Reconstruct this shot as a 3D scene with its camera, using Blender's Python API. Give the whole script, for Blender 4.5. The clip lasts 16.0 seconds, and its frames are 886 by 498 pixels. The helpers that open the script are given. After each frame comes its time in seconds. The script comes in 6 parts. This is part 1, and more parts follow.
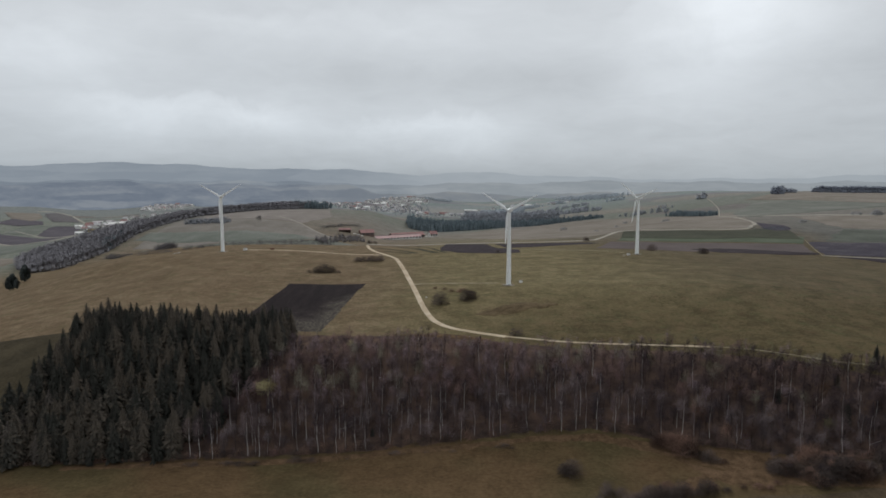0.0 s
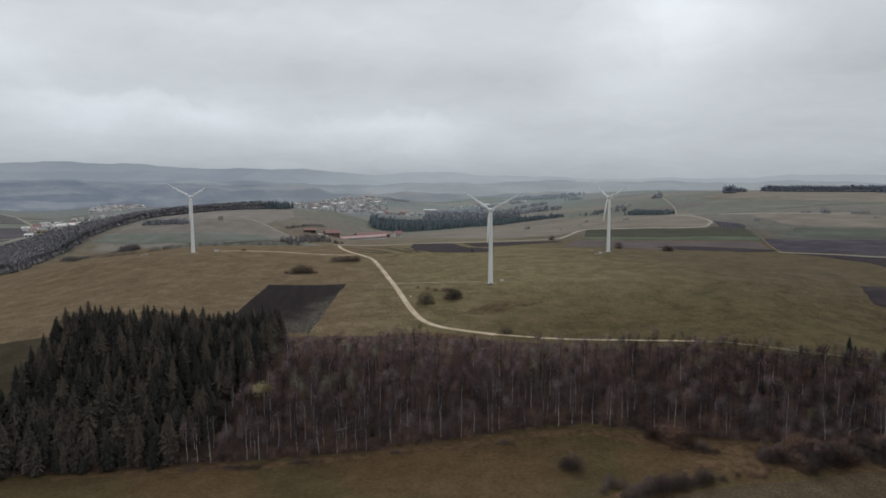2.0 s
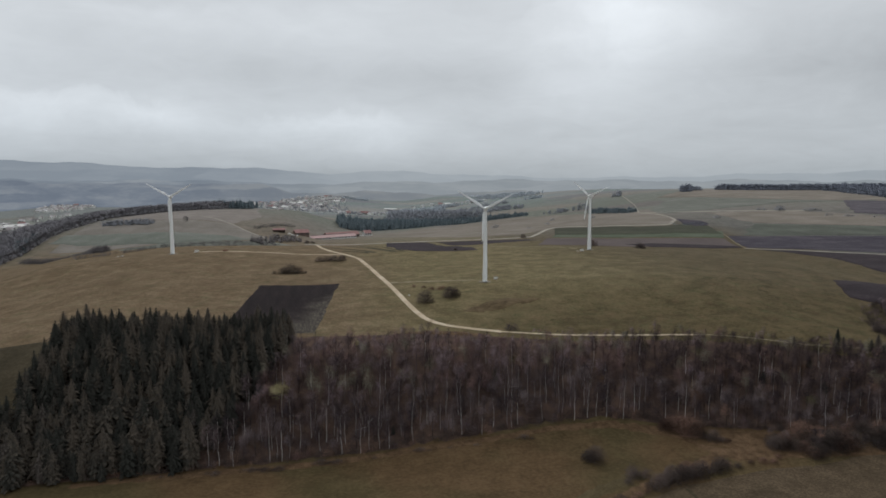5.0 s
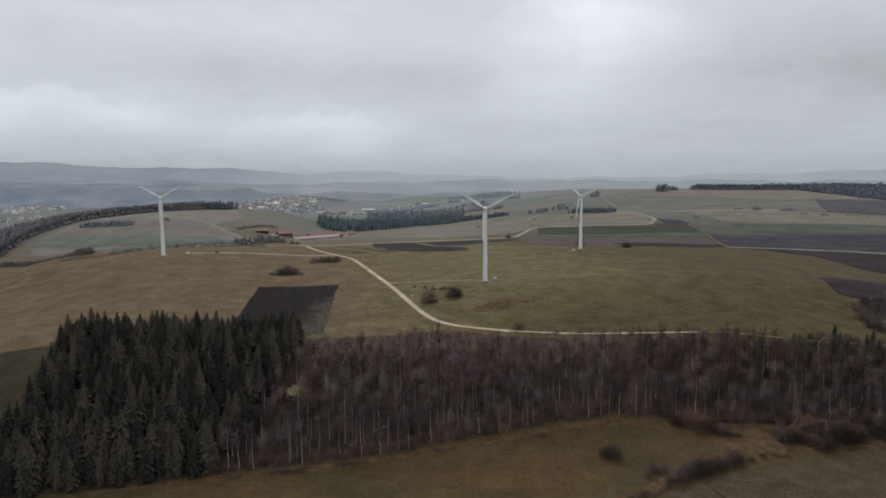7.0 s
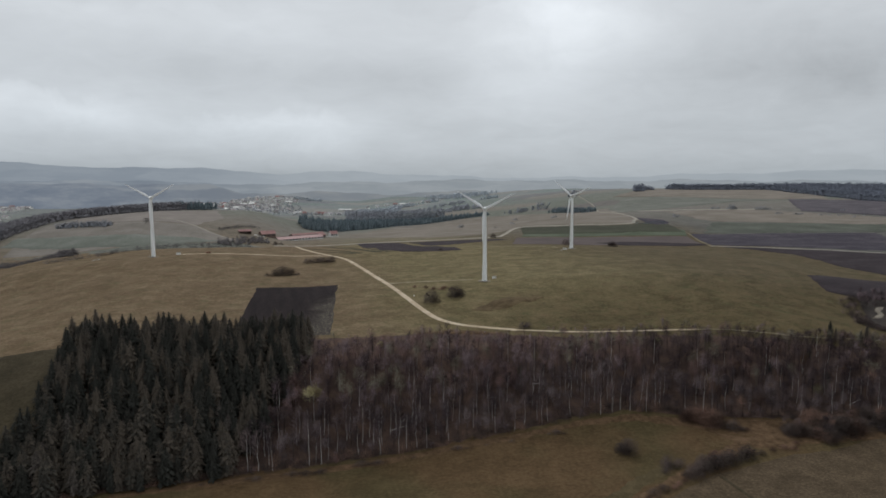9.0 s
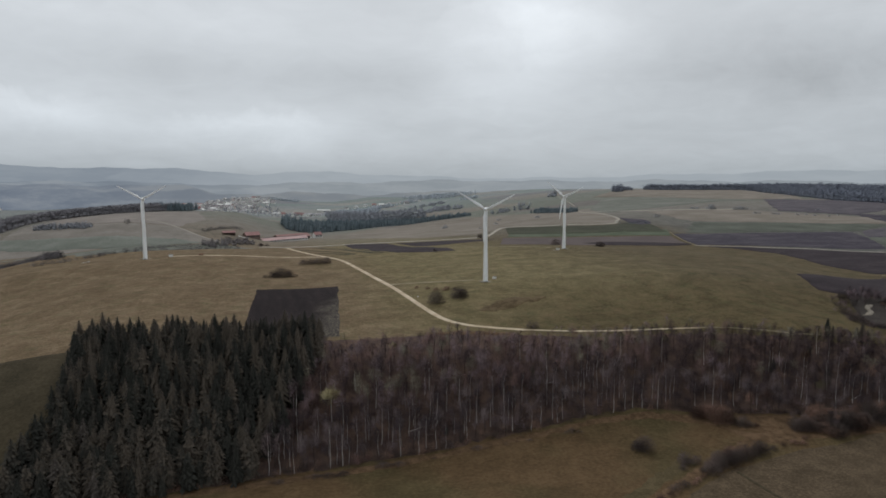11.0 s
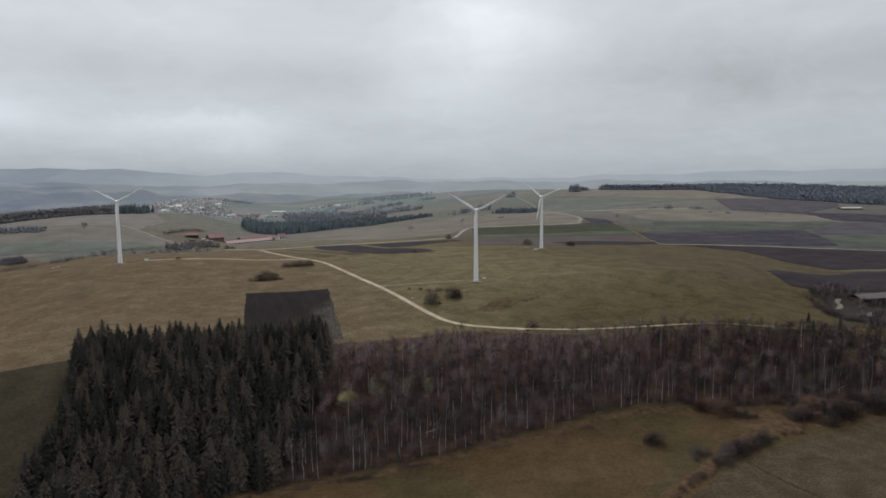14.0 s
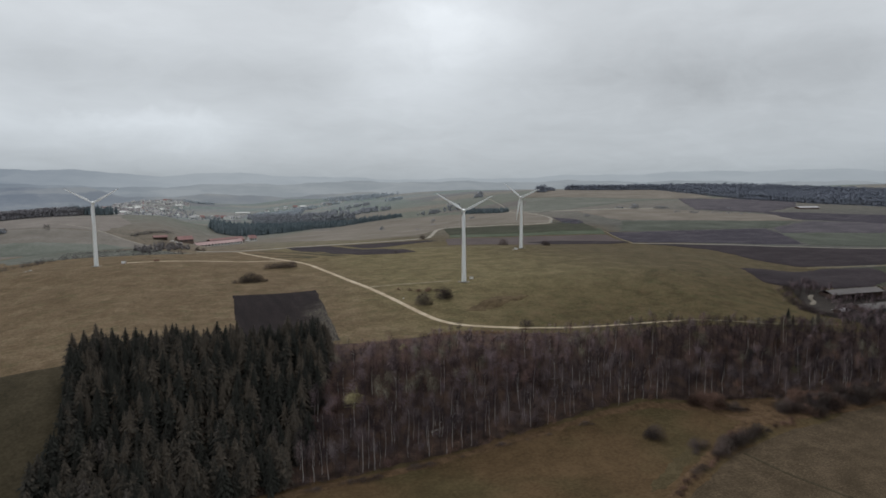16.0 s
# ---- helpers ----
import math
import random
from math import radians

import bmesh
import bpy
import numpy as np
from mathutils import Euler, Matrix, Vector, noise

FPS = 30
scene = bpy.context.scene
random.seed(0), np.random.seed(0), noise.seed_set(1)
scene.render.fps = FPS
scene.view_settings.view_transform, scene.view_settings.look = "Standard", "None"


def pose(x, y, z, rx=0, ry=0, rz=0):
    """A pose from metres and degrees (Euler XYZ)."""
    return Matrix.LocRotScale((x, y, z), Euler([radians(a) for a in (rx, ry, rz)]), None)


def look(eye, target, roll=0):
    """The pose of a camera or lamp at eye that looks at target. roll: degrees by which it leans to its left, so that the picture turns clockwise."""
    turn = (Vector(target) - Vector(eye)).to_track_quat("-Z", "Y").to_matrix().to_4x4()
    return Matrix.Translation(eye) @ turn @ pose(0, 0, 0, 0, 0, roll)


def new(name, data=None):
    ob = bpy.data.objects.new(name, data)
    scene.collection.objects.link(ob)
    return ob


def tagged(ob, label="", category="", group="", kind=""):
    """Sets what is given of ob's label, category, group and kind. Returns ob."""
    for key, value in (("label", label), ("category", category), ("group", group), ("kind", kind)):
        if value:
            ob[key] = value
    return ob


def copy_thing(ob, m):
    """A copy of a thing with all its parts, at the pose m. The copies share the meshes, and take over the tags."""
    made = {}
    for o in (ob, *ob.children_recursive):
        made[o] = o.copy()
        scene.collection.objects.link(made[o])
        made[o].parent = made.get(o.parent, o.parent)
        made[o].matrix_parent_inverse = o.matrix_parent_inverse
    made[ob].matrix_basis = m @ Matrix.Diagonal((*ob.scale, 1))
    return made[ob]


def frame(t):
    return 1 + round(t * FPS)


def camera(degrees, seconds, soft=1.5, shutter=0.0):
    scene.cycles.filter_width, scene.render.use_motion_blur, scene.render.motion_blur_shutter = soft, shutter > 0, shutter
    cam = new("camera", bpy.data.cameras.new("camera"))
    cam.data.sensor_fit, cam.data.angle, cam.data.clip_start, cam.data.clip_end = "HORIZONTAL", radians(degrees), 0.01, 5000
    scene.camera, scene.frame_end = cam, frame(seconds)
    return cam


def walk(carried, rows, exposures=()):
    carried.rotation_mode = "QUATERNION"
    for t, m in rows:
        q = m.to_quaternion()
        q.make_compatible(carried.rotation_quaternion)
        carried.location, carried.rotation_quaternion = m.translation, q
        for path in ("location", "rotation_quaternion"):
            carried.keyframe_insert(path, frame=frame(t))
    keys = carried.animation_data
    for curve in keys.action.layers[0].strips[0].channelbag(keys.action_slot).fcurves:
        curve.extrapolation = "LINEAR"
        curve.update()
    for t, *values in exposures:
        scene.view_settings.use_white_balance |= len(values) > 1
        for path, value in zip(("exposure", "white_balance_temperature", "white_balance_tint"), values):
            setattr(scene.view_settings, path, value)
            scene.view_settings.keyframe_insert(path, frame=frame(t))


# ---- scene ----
cam = camera(67.0, 16.0, soft=1.7)
WHITE, TINT = 6380, 11
METRES, EYE, TILT, LEAN, TURN = 150.0, 72.0, -1.3, 0.0, 0.0
ROWS = [
    (0.0, 0.0, 0.0, 0.0, 0.0, -4.92, -0.03),
    (0.5, -0.031, -0.003, -0.0003, -0.99, -4.91, 0.0),
    (1.0, -0.0624, -0.0053, -0.0006, -1.97, -4.91, 0.01),
    (1.5, -0.0936, -0.0072, -0.0004, -2.94, -4.93, 0.03),
    (2.0, -0.125, -0.0084, -0.0006, -3.92, -4.94, 0.07),
    (2.5, -0.1564, -0.009, -0.0006, -4.87, -4.94, 0.09),
    (3.0, -0.1872, -0.0093, -0.0006, -5.62, -4.96, 0.11),
    (3.5, -0.2166, -0.0094, -0.0004, -6.19, -4.97, 0.13),
    (4.0, -0.25, -0.0083, -0.0005, -6.79, -5.0, 0.14),
    (6.5, -0.4056, 0.0004, 0.0017, -9.63, -5.03, 0.26),
    (7.0, -0.4385, 0.0042, 0.0018, -10.26, -5.03, 0.27),
    (7.5, -0.467, 0.0077, 0.0021, -10.82, -5.04, 0.28),
    (8.0, -0.5, 0.0118, 0.0023, -11.45, -5.03, 0.3),
    (8.5, -0.5287, 0.0153, 0.0023, -12.0, -5.03, 0.31),
    (9.0, -0.5614, 0.0204, 0.0031, -12.61, -5.05, 0.3),
    (11.5, -0.7149, 0.0498, 0.007, -15.41, -5.03, 0.39),
    (12.0, -0.7472, 0.057, 0.0079, -16.01, -5.04, 0.42),
    (12.5, -0.7749, 0.0635, 0.0088, -16.58, -5.04, 0.45),
    (13.0, -0.807, 0.071, 0.0093, -17.41, -5.02, 0.49),
    (13.5, -0.8353, 0.0779, 0.0096, -18.21, -5.01, 0.52),
    (14.0, -0.8677, 0.0865, 0.0109, -19.15, -5.02, 0.54),
    (14.5, -0.895, 0.0935, 0.011, -19.96, -5.0, 0.57),
    (15.0, -0.9272, 0.1025, 0.0114, -20.96, -5.01, 0.57),
    (15.5, -0.9546, 0.1111, 0.0124, -21.79, -5.02, 0.61),
    (16.0, -0.986, 0.1204, 0.0123, -22.45, -5.01, 0.64),
]
walk(cam, [(t, pose(0, 0, EYE, TILT, LEAN, TURN) @ pose(METRES * x, METRES * y, METRES * z, 90 + pitch, roll, yaw)) for t, x, y, z, yaw, pitch, roll in ROWS],
     exposures=[(0, 0.0, WHITE, TINT), (16, 0.0, WHITE, TINT)])

# sky: bright and dark places in the cloud deck (azimuth, elevation, width, height in degrees, gain)
SKY_SPOTS = [
    (22.5, 12.5, 5.5, 3.6, 0.24), (19.0, 8.0, 5.0, 3.0, 0.12), (2.0, 4.0, 7.5, 2.0, 0.15), (-12.5, 4.8, 5.0, 1.7, 0.13), (-22.0, 4.6, 6.0, 2.2, 0.12),
    (-30.0, 9.0, 6.0, 3.0, 0.12), (7.0, 8.0, 8.0, 1.8, -0.10), (-8.0, 8.4, 8.0, 1.5, -0.07), (38.0, 7.0, 12.0, 2.6, -0.13), (50.0, 8.0, 11.0, 5.0, -0.15), (36.0, 10.0, 5.0, 4.0, -0.07), (-3.0, 12.0, 9.0, 2.0, 0.07),
]
# banks of brighter cloud (azimuth, width, top, depth in degrees, gain)
SKY_BANKS = [(-20.0, 9.0, 6.6, 6.5, 0.17), (-1.5, 7.5, 5.6, 5.5, 0.17), (22.0, 8.5, 14.5, 10.0, 0.12), (-33.0, 8.0, 10.5, 7.0, 0.09), (-12.0, 10.0, 13.5, 5.0, 0.07)]
SKY_STOPS = [
    (0.0, (0.295, 0.335, 0.367)), (0.024, (0.385, 0.427, 0.454)), (0.045, (0.474, 0.513, 0.540)), (0.08, (0.530, 0.565, 0.588)),
    (0.15, (0.589, 0.620, 0.638)), (0.4, (0.648, 0.680, 0.698)), (1.0, (0.727, 0.755, 0.769)),
]
SKY_GAIN = 1.05

# ---------------------------------------------------------------- light
world = bpy.data.worlds.new("overcast_sky")
scene.world = world
world.use_nodes = True
wn, wl = world.node_tree.nodes, world.node_tree.links
wn.clear()


def wmath(op, a, b=None, clamp=False):
    n = wn.new("ShaderNodeMath")
    n.operation, n.use_clamp = op, clamp
    for i, v in enumerate((a, b)):
        if v is None:
            continue
        if isinstance(v, (int, float)):
            n.inputs[i].default_value = v
        else:
            wl.new(v, n.inputs[i])
    return n.outputs[0]


def wnoise(vec, scale, detail, rough, dist=0.0):
    n = wn.new("ShaderNodeTexNoise")
    n.inputs["Scale"].default_value, n.inputs["Detail"].default_value = scale, detail
    n.inputs["Roughness"].default_value, n.inputs["Distortion"].default_value = rough, dist
    wl.new(vec, n.inputs["Vector"])
    return n.outputs["Fac"]


coord = wn.new("ShaderNodeTexCoord")
split = wn.new("ShaderNodeSeparateXYZ")
wl.new(coord.outputs["Generated"], split.inputs[0])
dx, dy, dz = split.outputs
azim = wmath("MULTIPLY", wmath("ARCTAN2", dx, dy), 57.2958)
elev = wmath("MULTIPLY", wmath("ARCSINE", dz), 57.2958)
# the cloud deck seen from below: features shrink towards the horizon
rise = wmath("ADD", wmath("MAXIMUM", dz, 0.0), 0.22)
deck = wn.new("ShaderNodeCombineXYZ")
wl.new(wmath("DIVIDE", dx, rise), deck.inputs[0])
wl.new(wmath("DIVIDE", dy, rise), deck.inputs[1])
billow = wnoise(deck.outputs[0], 1.15, 7.0, 0.55, 0.5)
wisps = wnoise(deck.outputs[0], 4.0, 6.0, 0.6, 0.7)
puff = wnoise(coord.outputs["Generated"], 9.0, 6.0, 0.6, 0.4)
rag = wmath("MULTIPLY", wmath("SUBTRACT", puff, 0.5), 1.6)


def thin_cloud(az, el, wide, tall, gain):
    """A place where the cloud deck is thinner (or thicker, below zero) and lets more light through."""
    u = wmath("DIVIDE", wmath("SUBTRACT", azim, az), wide)
    v = wmath("DIVIDE", wmath("SUBTRACT", elev, el), tall)
    d = wmath("ADD", wmath("ADD", wmath("MULTIPLY", u, u), wmath("MULTIPLY", v, v)), rag)
    return wmath("MULTIPLY", wmath("EXPONENT", wmath("MULTIPLY", wmath("MAXIMUM", d, 0.0), -1.0)), gain)


def cloud_bank(az, wide, top, deep, gain):
    """A bank of brighter cloud with a ragged upper edge that fades downwards."""
    u = wmath("DIVIDE", wmath("SUBTRACT", azim, az), wide)
    uu = wmath("MULTIPLY", u, u)
    within = wmath("EXPONENT", wmath("MULTIPLY", wmath("MULTIPLY", uu, uu), -1.0))
    edge = wmath("ADD", wmath("SUBTRACT", top, wmath("MULTIPLY", uu, top * 0.16)), wmath("MULTIPLY", wmath("SUBTRACT", puff, 0.5), 6.5))
    below = wmath("SUBTRACT", edge, elev)
    crisp = wmath("DIVIDE", below, 0.9, True)
    fade = wmath("SUBTRACT", 1.0, wmath("DIVIDE", below, deep, True))
    return wmath("MULTIPLY", wmath("MULTIPLY", within, gain), wmath("MULTIPLY", crisp, wmath("MULTIPLY", fade, fade)))


cover = wmath("MULTIPLY", wmath("SUBTRACT", billow, 0.5), 0.30)
cover = wmath("ADD", cover, wmath("MULTIPLY", wmath("SUBTRACT", wisps, 0.5), 0.16))
for spot in SKY_SPOTS:
    cover = wmath("ADD", cover, thin_cloud(*spot))
for bank_ in SKY_BANKS:
    cover = wmath("ADD", cover, cloud_bank(*bank_))
ramp = wn.new("ShaderNodeValToRGB")
wl.new(wmath("MULTIPLY", wmath("ADD", elev, 2.0), 1 / 92.0, True), ramp.inputs[0])
stops = SKY_STOPS
ramp.color_ramp.elements[0].position, ramp.color_ramp.elements[0].color = stops[0][0], (*stops[0][1], 1)
ramp.color_ramp.elements[1].position, ramp.color_ramp.elements[1].color = stops[-1][0], (*stops[-1][1], 1)
for pos, col in stops[1:-1]:
    e = ramp.color_ramp.elements.new(pos)
    e.color = (*col, 1)
shade = wn.new("ShaderNodeMixRGB")
shade.blend_type, shade.inputs[0].default_value = "MULTIPLY", 1.0
wl.new(ramp.outputs[0], shade.inputs[1])
grey = wn.new("ShaderNodeCombineXYZ")
lit = wmath("ADD", cover, 1.0)
for i in range(3):
    wl.new(lit, grey.inputs[i])
wl.new(grey.outputs[0], shade.inputs[2])
clouds = wn.new("ShaderNodeBackground")
clouds.inputs[1].default_value = SKY_GAIN
wl.new(shade.outputs[0], clouds.inputs[0])
air = wn.new("ShaderNodeTexSky")
air.sky_type, air.sun_disc = "NISHITA", False
air.sun_elevation, air.sun_rotation = radians(38), radians(20)
clear = wn.new("ShaderNodeBackground")
clear.inputs[1].default_value = 0.05
wl.new(air.outputs[0], clear.inputs[0])
veil = wn.new("ShaderNodeMixShader")
veil.inputs[0].default_value = 0.96
wl.new(clear.outputs[0], veil.inputs[1])
wl.new(clouds.outputs[0], veil.inputs[2])
world_out = wn.new("ShaderNodeOutputWorld")
wl.new(veil.outputs[0], world_out.inputs[0])

sun_data = bpy.data.lights.new("sun", "SUN")
sun_data.energy, sun_data.angle, sun_data.color = 0.95, radians(25), (1.0, 0.97, 0.92)
sun = new("sun", sun_data)
sun.matrix_world = look((200, 500, 900), (0, 0, 0))
sun.rotation_euler = Euler((radians(52), 0, radians(180 - 20)))


# ---------------------------------------------------------------- materials
def surface(name, tones, big=20.0, small=1.5, rough=0.9, bump=0.3, bump_scale=None, space="world",
            stretch=(1, 1, 1), tint=0.0, metal=0.0, contrast=0.22, turn=0.0, grain=0.35, island=0.0):
    """A procedural surface of two or three tones: a large patchy noise, a fine grain, and relief from the grain."""
    m = bpy.data.materials.new(name)
    m.use_nodes = True
    n, l = m.node_tree.nodes, m.node_tree.links
    bsdf = n["Principled BSDF"]
    bsdf.inputs["Roughness"].default_value, bsdf.inputs["Metallic"].default_value = rough, metal
    bsdf.inputs["Specular IOR Level"].default_value = 0.06 if rough > 0.7 else 0.5
    if space == "world":
        src = n.new("ShaderNodeNewGeometry").outputs["Position"]
    else:
        src = n.new("ShaderNodeTexCoord").outputs["Object"]
    mp = n.new("ShaderNodeMapping")
    mp.inputs["Scale"].default_value = stretch
    mp.inputs["Rotation"].default_value = (0, 0, radians(turn))
    l.new(src, mp.inputs[0])

    def nz(scale, detail, r=0.6):
        t = n.new("ShaderNodeTexNoise")
        t.inputs["Scale"].default_value, t.inputs["Detail"].default_value, t.inputs["Roughness"].default_value = 1.0 / scale, detail, r
        l.new(mp.outputs[0], t.inputs["Vector"])
        return t.outputs["Fac"]

    a, b = nz(big, 5.0), nz(small, 4.0, 0.65)
    mix = n.new("ShaderNodeMath")
    mix.operation = "MULTIPLY_ADD"
    l.new(b, mix.inputs[0])
    mix.inputs[1].default_value = grain
    l.new(a, mix.inputs[2])
    shift = n.new("ShaderNodeMath")
    shift.operation = "SUBTRACT"
    l.new(mix.outputs[0], shift.inputs[0])
    shift.inputs[1].default_value = grain * 0.5
    fac = shift.outputs[0]
    if tint:
        info = n.new("ShaderNodeObjectInfo")
        t = n.new("ShaderNodeMath")
        t.operation = "MULTIPLY_ADD"
        l.new(info.outputs["Random"], t.inputs[0])
        t.inputs[1].default_value = tint
        l.new(fac, t.inputs[2])
        t2 = n.new("ShaderNodeMath")
        t2.operation = "SUBTRACT"
        l.new(t.outputs[0], t2.inputs[0])
        t2.inputs[1].default_value = tint * 0.5
        fac = t2.outputs[0]
    if island:
        each = n.new("ShaderNodeNewGeometry")
        t = n.new("ShaderNodeMath")
        t.operation = "MULTIPLY_ADD"
        l.new(each.outputs["Random Per Island"], t.inputs[0])
        t.inputs[1].default_value = island
        l.new(fac, t.inputs[2])
        t2 = n.new("ShaderNodeMath")
        t2.operation = "SUBTRACT"
        l.new(t.outputs[0], t2.inputs[0])
        t2.inputs[1].default_value = island * 0.5
        fac = t2.outputs[0]
    rp = n.new("ShaderNodeValToRGB")
    els = rp.color_ramp.elements
    els[0].position, els[0].color = 0.5 - contrast, (*tones[0], 1)
    els[1].position, els[1].color = 0.5 + contrast, (*tones[-1], 1)
    for i, c in enumerate(tones[1:-1]):
        e = els.new(0.5 - contrast + 2 * contrast * (i + 1) / (len(tones) - 1))
        e.color = (*c, 1)
    l.new(fac, rp.inputs[0])
    l.new(rp.outputs[0], bsdf.inputs["Base Color"])
    if bump:
        bp = n.new("ShaderNodeBump")
        bp.inputs["Strength"].default_value, bp.inputs["Distance"].default_value = bump, (bump_scale or small) * 0.4
        l.new(b, bp.inputs["Height"])
        l.new(bp.outputs[0], bsdf.inputs["Normal"])
    return m


def hazy_backdrop(name, west, east, big, small):
    """Far land: a plain glowing backdrop of woods and fields with haze mixed into its colours, wooded in the west and
    open in the east.
    """
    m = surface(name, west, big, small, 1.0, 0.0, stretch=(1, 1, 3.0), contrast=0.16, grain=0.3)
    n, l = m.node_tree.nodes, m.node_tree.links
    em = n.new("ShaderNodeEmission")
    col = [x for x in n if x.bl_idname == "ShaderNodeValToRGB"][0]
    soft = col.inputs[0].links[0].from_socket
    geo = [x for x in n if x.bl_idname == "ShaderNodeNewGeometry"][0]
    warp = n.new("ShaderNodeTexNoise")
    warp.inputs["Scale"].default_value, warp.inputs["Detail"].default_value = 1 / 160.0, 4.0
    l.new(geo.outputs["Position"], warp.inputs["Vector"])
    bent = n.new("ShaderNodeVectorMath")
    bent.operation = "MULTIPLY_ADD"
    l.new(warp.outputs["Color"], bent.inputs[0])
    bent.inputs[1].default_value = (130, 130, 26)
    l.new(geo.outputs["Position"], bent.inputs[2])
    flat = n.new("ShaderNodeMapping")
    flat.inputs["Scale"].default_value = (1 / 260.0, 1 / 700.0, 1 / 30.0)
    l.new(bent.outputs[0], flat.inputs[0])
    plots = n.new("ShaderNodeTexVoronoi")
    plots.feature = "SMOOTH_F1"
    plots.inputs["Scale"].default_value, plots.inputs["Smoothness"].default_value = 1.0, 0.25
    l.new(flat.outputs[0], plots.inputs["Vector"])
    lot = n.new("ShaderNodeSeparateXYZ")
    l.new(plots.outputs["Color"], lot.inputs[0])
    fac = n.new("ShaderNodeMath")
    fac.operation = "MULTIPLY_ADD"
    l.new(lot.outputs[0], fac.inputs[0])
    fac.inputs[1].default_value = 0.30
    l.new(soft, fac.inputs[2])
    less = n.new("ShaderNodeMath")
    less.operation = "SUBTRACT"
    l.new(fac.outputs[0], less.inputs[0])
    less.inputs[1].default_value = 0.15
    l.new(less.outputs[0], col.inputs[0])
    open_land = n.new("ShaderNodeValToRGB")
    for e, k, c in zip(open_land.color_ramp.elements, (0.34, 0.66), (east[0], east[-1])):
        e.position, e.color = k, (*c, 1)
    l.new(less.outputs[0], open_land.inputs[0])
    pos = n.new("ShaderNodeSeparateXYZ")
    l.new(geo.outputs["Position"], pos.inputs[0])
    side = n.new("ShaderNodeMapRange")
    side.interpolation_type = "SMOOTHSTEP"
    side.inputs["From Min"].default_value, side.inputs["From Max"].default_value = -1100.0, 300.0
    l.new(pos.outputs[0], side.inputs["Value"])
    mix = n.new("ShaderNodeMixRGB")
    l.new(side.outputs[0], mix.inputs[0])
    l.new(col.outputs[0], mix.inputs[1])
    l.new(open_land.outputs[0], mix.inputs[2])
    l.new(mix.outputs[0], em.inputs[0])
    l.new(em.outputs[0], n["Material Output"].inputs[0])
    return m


def zoned_ground(name):
    """Winter grassland: tan on the western hill, olive on the eastern one, rough brown in the valley in front, dry
    grass and fields beyond, their colours mixed with haze.
    """
    m = surface(name, [(0.0950, 0.0670, 0.0384), (0.1440, 0.1030, 0.0616), (0.1960, 0.1455, 0.0925)], 17.0, 1.5, 0.95, 0.9, stretch=(1, 1.2, 1), contrast=0.30, grain=0.9)
    n, l = m.node_tree.nodes, m.node_tree.links
    bsdf = n["Principled BSDF"]
    tan = [x for x in n if x.bl_idname == "ShaderNodeValToRGB"][0]
    clump = n.new("ShaderNodeTexNoise")
    clump.inputs["Scale"].default_value, clump.inputs["Detail"].default_value, clump.inputs["Roughness"].default_value = 1 / 6.0, 5.0, 0.72
    l.new([x for x in n if x.bl_idname == "ShaderNodeMapping"][0].outputs[0], clump.inputs["Vector"])
    thick = n.new("ShaderNodeMath")
    thick.operation = "MULTIPLY_ADD"
    l.new(clump.outputs["Fac"], thick.inputs[0])
    thick.inputs[1].default_value = 0.75
    l.new(tan.inputs[0].links[0].from_socket, thick.inputs[2])
    level = n.new("ShaderNodeMath")
    level.operation = "SUBTRACT"
    l.new(thick.outputs[0], level.inputs[0])
    level.inputs[1].default_value = 0.375
    l.new(level.outputs[0], tan.inputs[0])
    fac = level.outputs[0]
    pos = n.new("ShaderNodeSeparateXYZ")
    mp_out = [x for x in n if x.bl_idname == "ShaderNodeMapping"][0].outputs[0]
    geo = [x for x in n if x.bl_idname == "ShaderNodeNewGeometry"][0]
    l.new(geo.outputs["Position"], pos.inputs[0])

    def tones(cols, contrast=0.24):
        r = n.new("ShaderNodeValToRGB")
        e = r.color_ramp.elements
        e[0].position, e[0].color = 0.5 - contrast, (*cols[0], 1)
        e[1].position, e[1].color = 0.5 + contrast, (*cols[-1], 1)
        mid = e.new(0.5)
        mid.color = (*cols[1], 1)
        l.new(fac, r.inputs[0])
        return r.outputs[0]

    wob = n.new("ShaderNodeTexNoise")
    wob.inputs["Scale"].default_value, wob.inputs["Detail"].default_value = 1 / 45.0, 4.0
    l.new(geo.outputs["Position"], wob.inputs["Vector"])

    def step(axis, lo, hi, wobble):
        a = n.new("ShaderNodeMath")
        a.operation = "MULTIPLY_ADD"
        l.new(wob.outputs["Fac"], a.inputs[0])
        a.inputs[1].default_value = wobble
        l.new(pos.outputs[axis], a.inputs[2])
        r = n.new("ShaderNodeMapRange")
        r.interpolation_type = "SMOOTHSTEP"
        r.inputs["From Min"].default_value, r.inputs["From Max"].default_value = lo + wobble / 2, hi + wobble / 2
        l.new(a.outputs[0], r.inputs["Value"])
        return r.outputs[0]

    def blend(f, c1, c2):
        x = n.new("ShaderNodeMixRGB")
        l.new(f, x.inputs[0])
        l.new(c1, x.inputs[1])
        l.new(c2, x.inputs[2])
        return x.outputs[0]

    olive = tones([(0.0950, 0.0775, 0.0385), (0.1450, 0.1185, 0.0605), (0.2010, 0.1580, 0.0880)], 0.26)
    front = tones([(0.062, 0.0395, 0.0205), (0.092, 0.0595, 0.0305), (0.127, 0.0830, 0.0450)], 0.38)
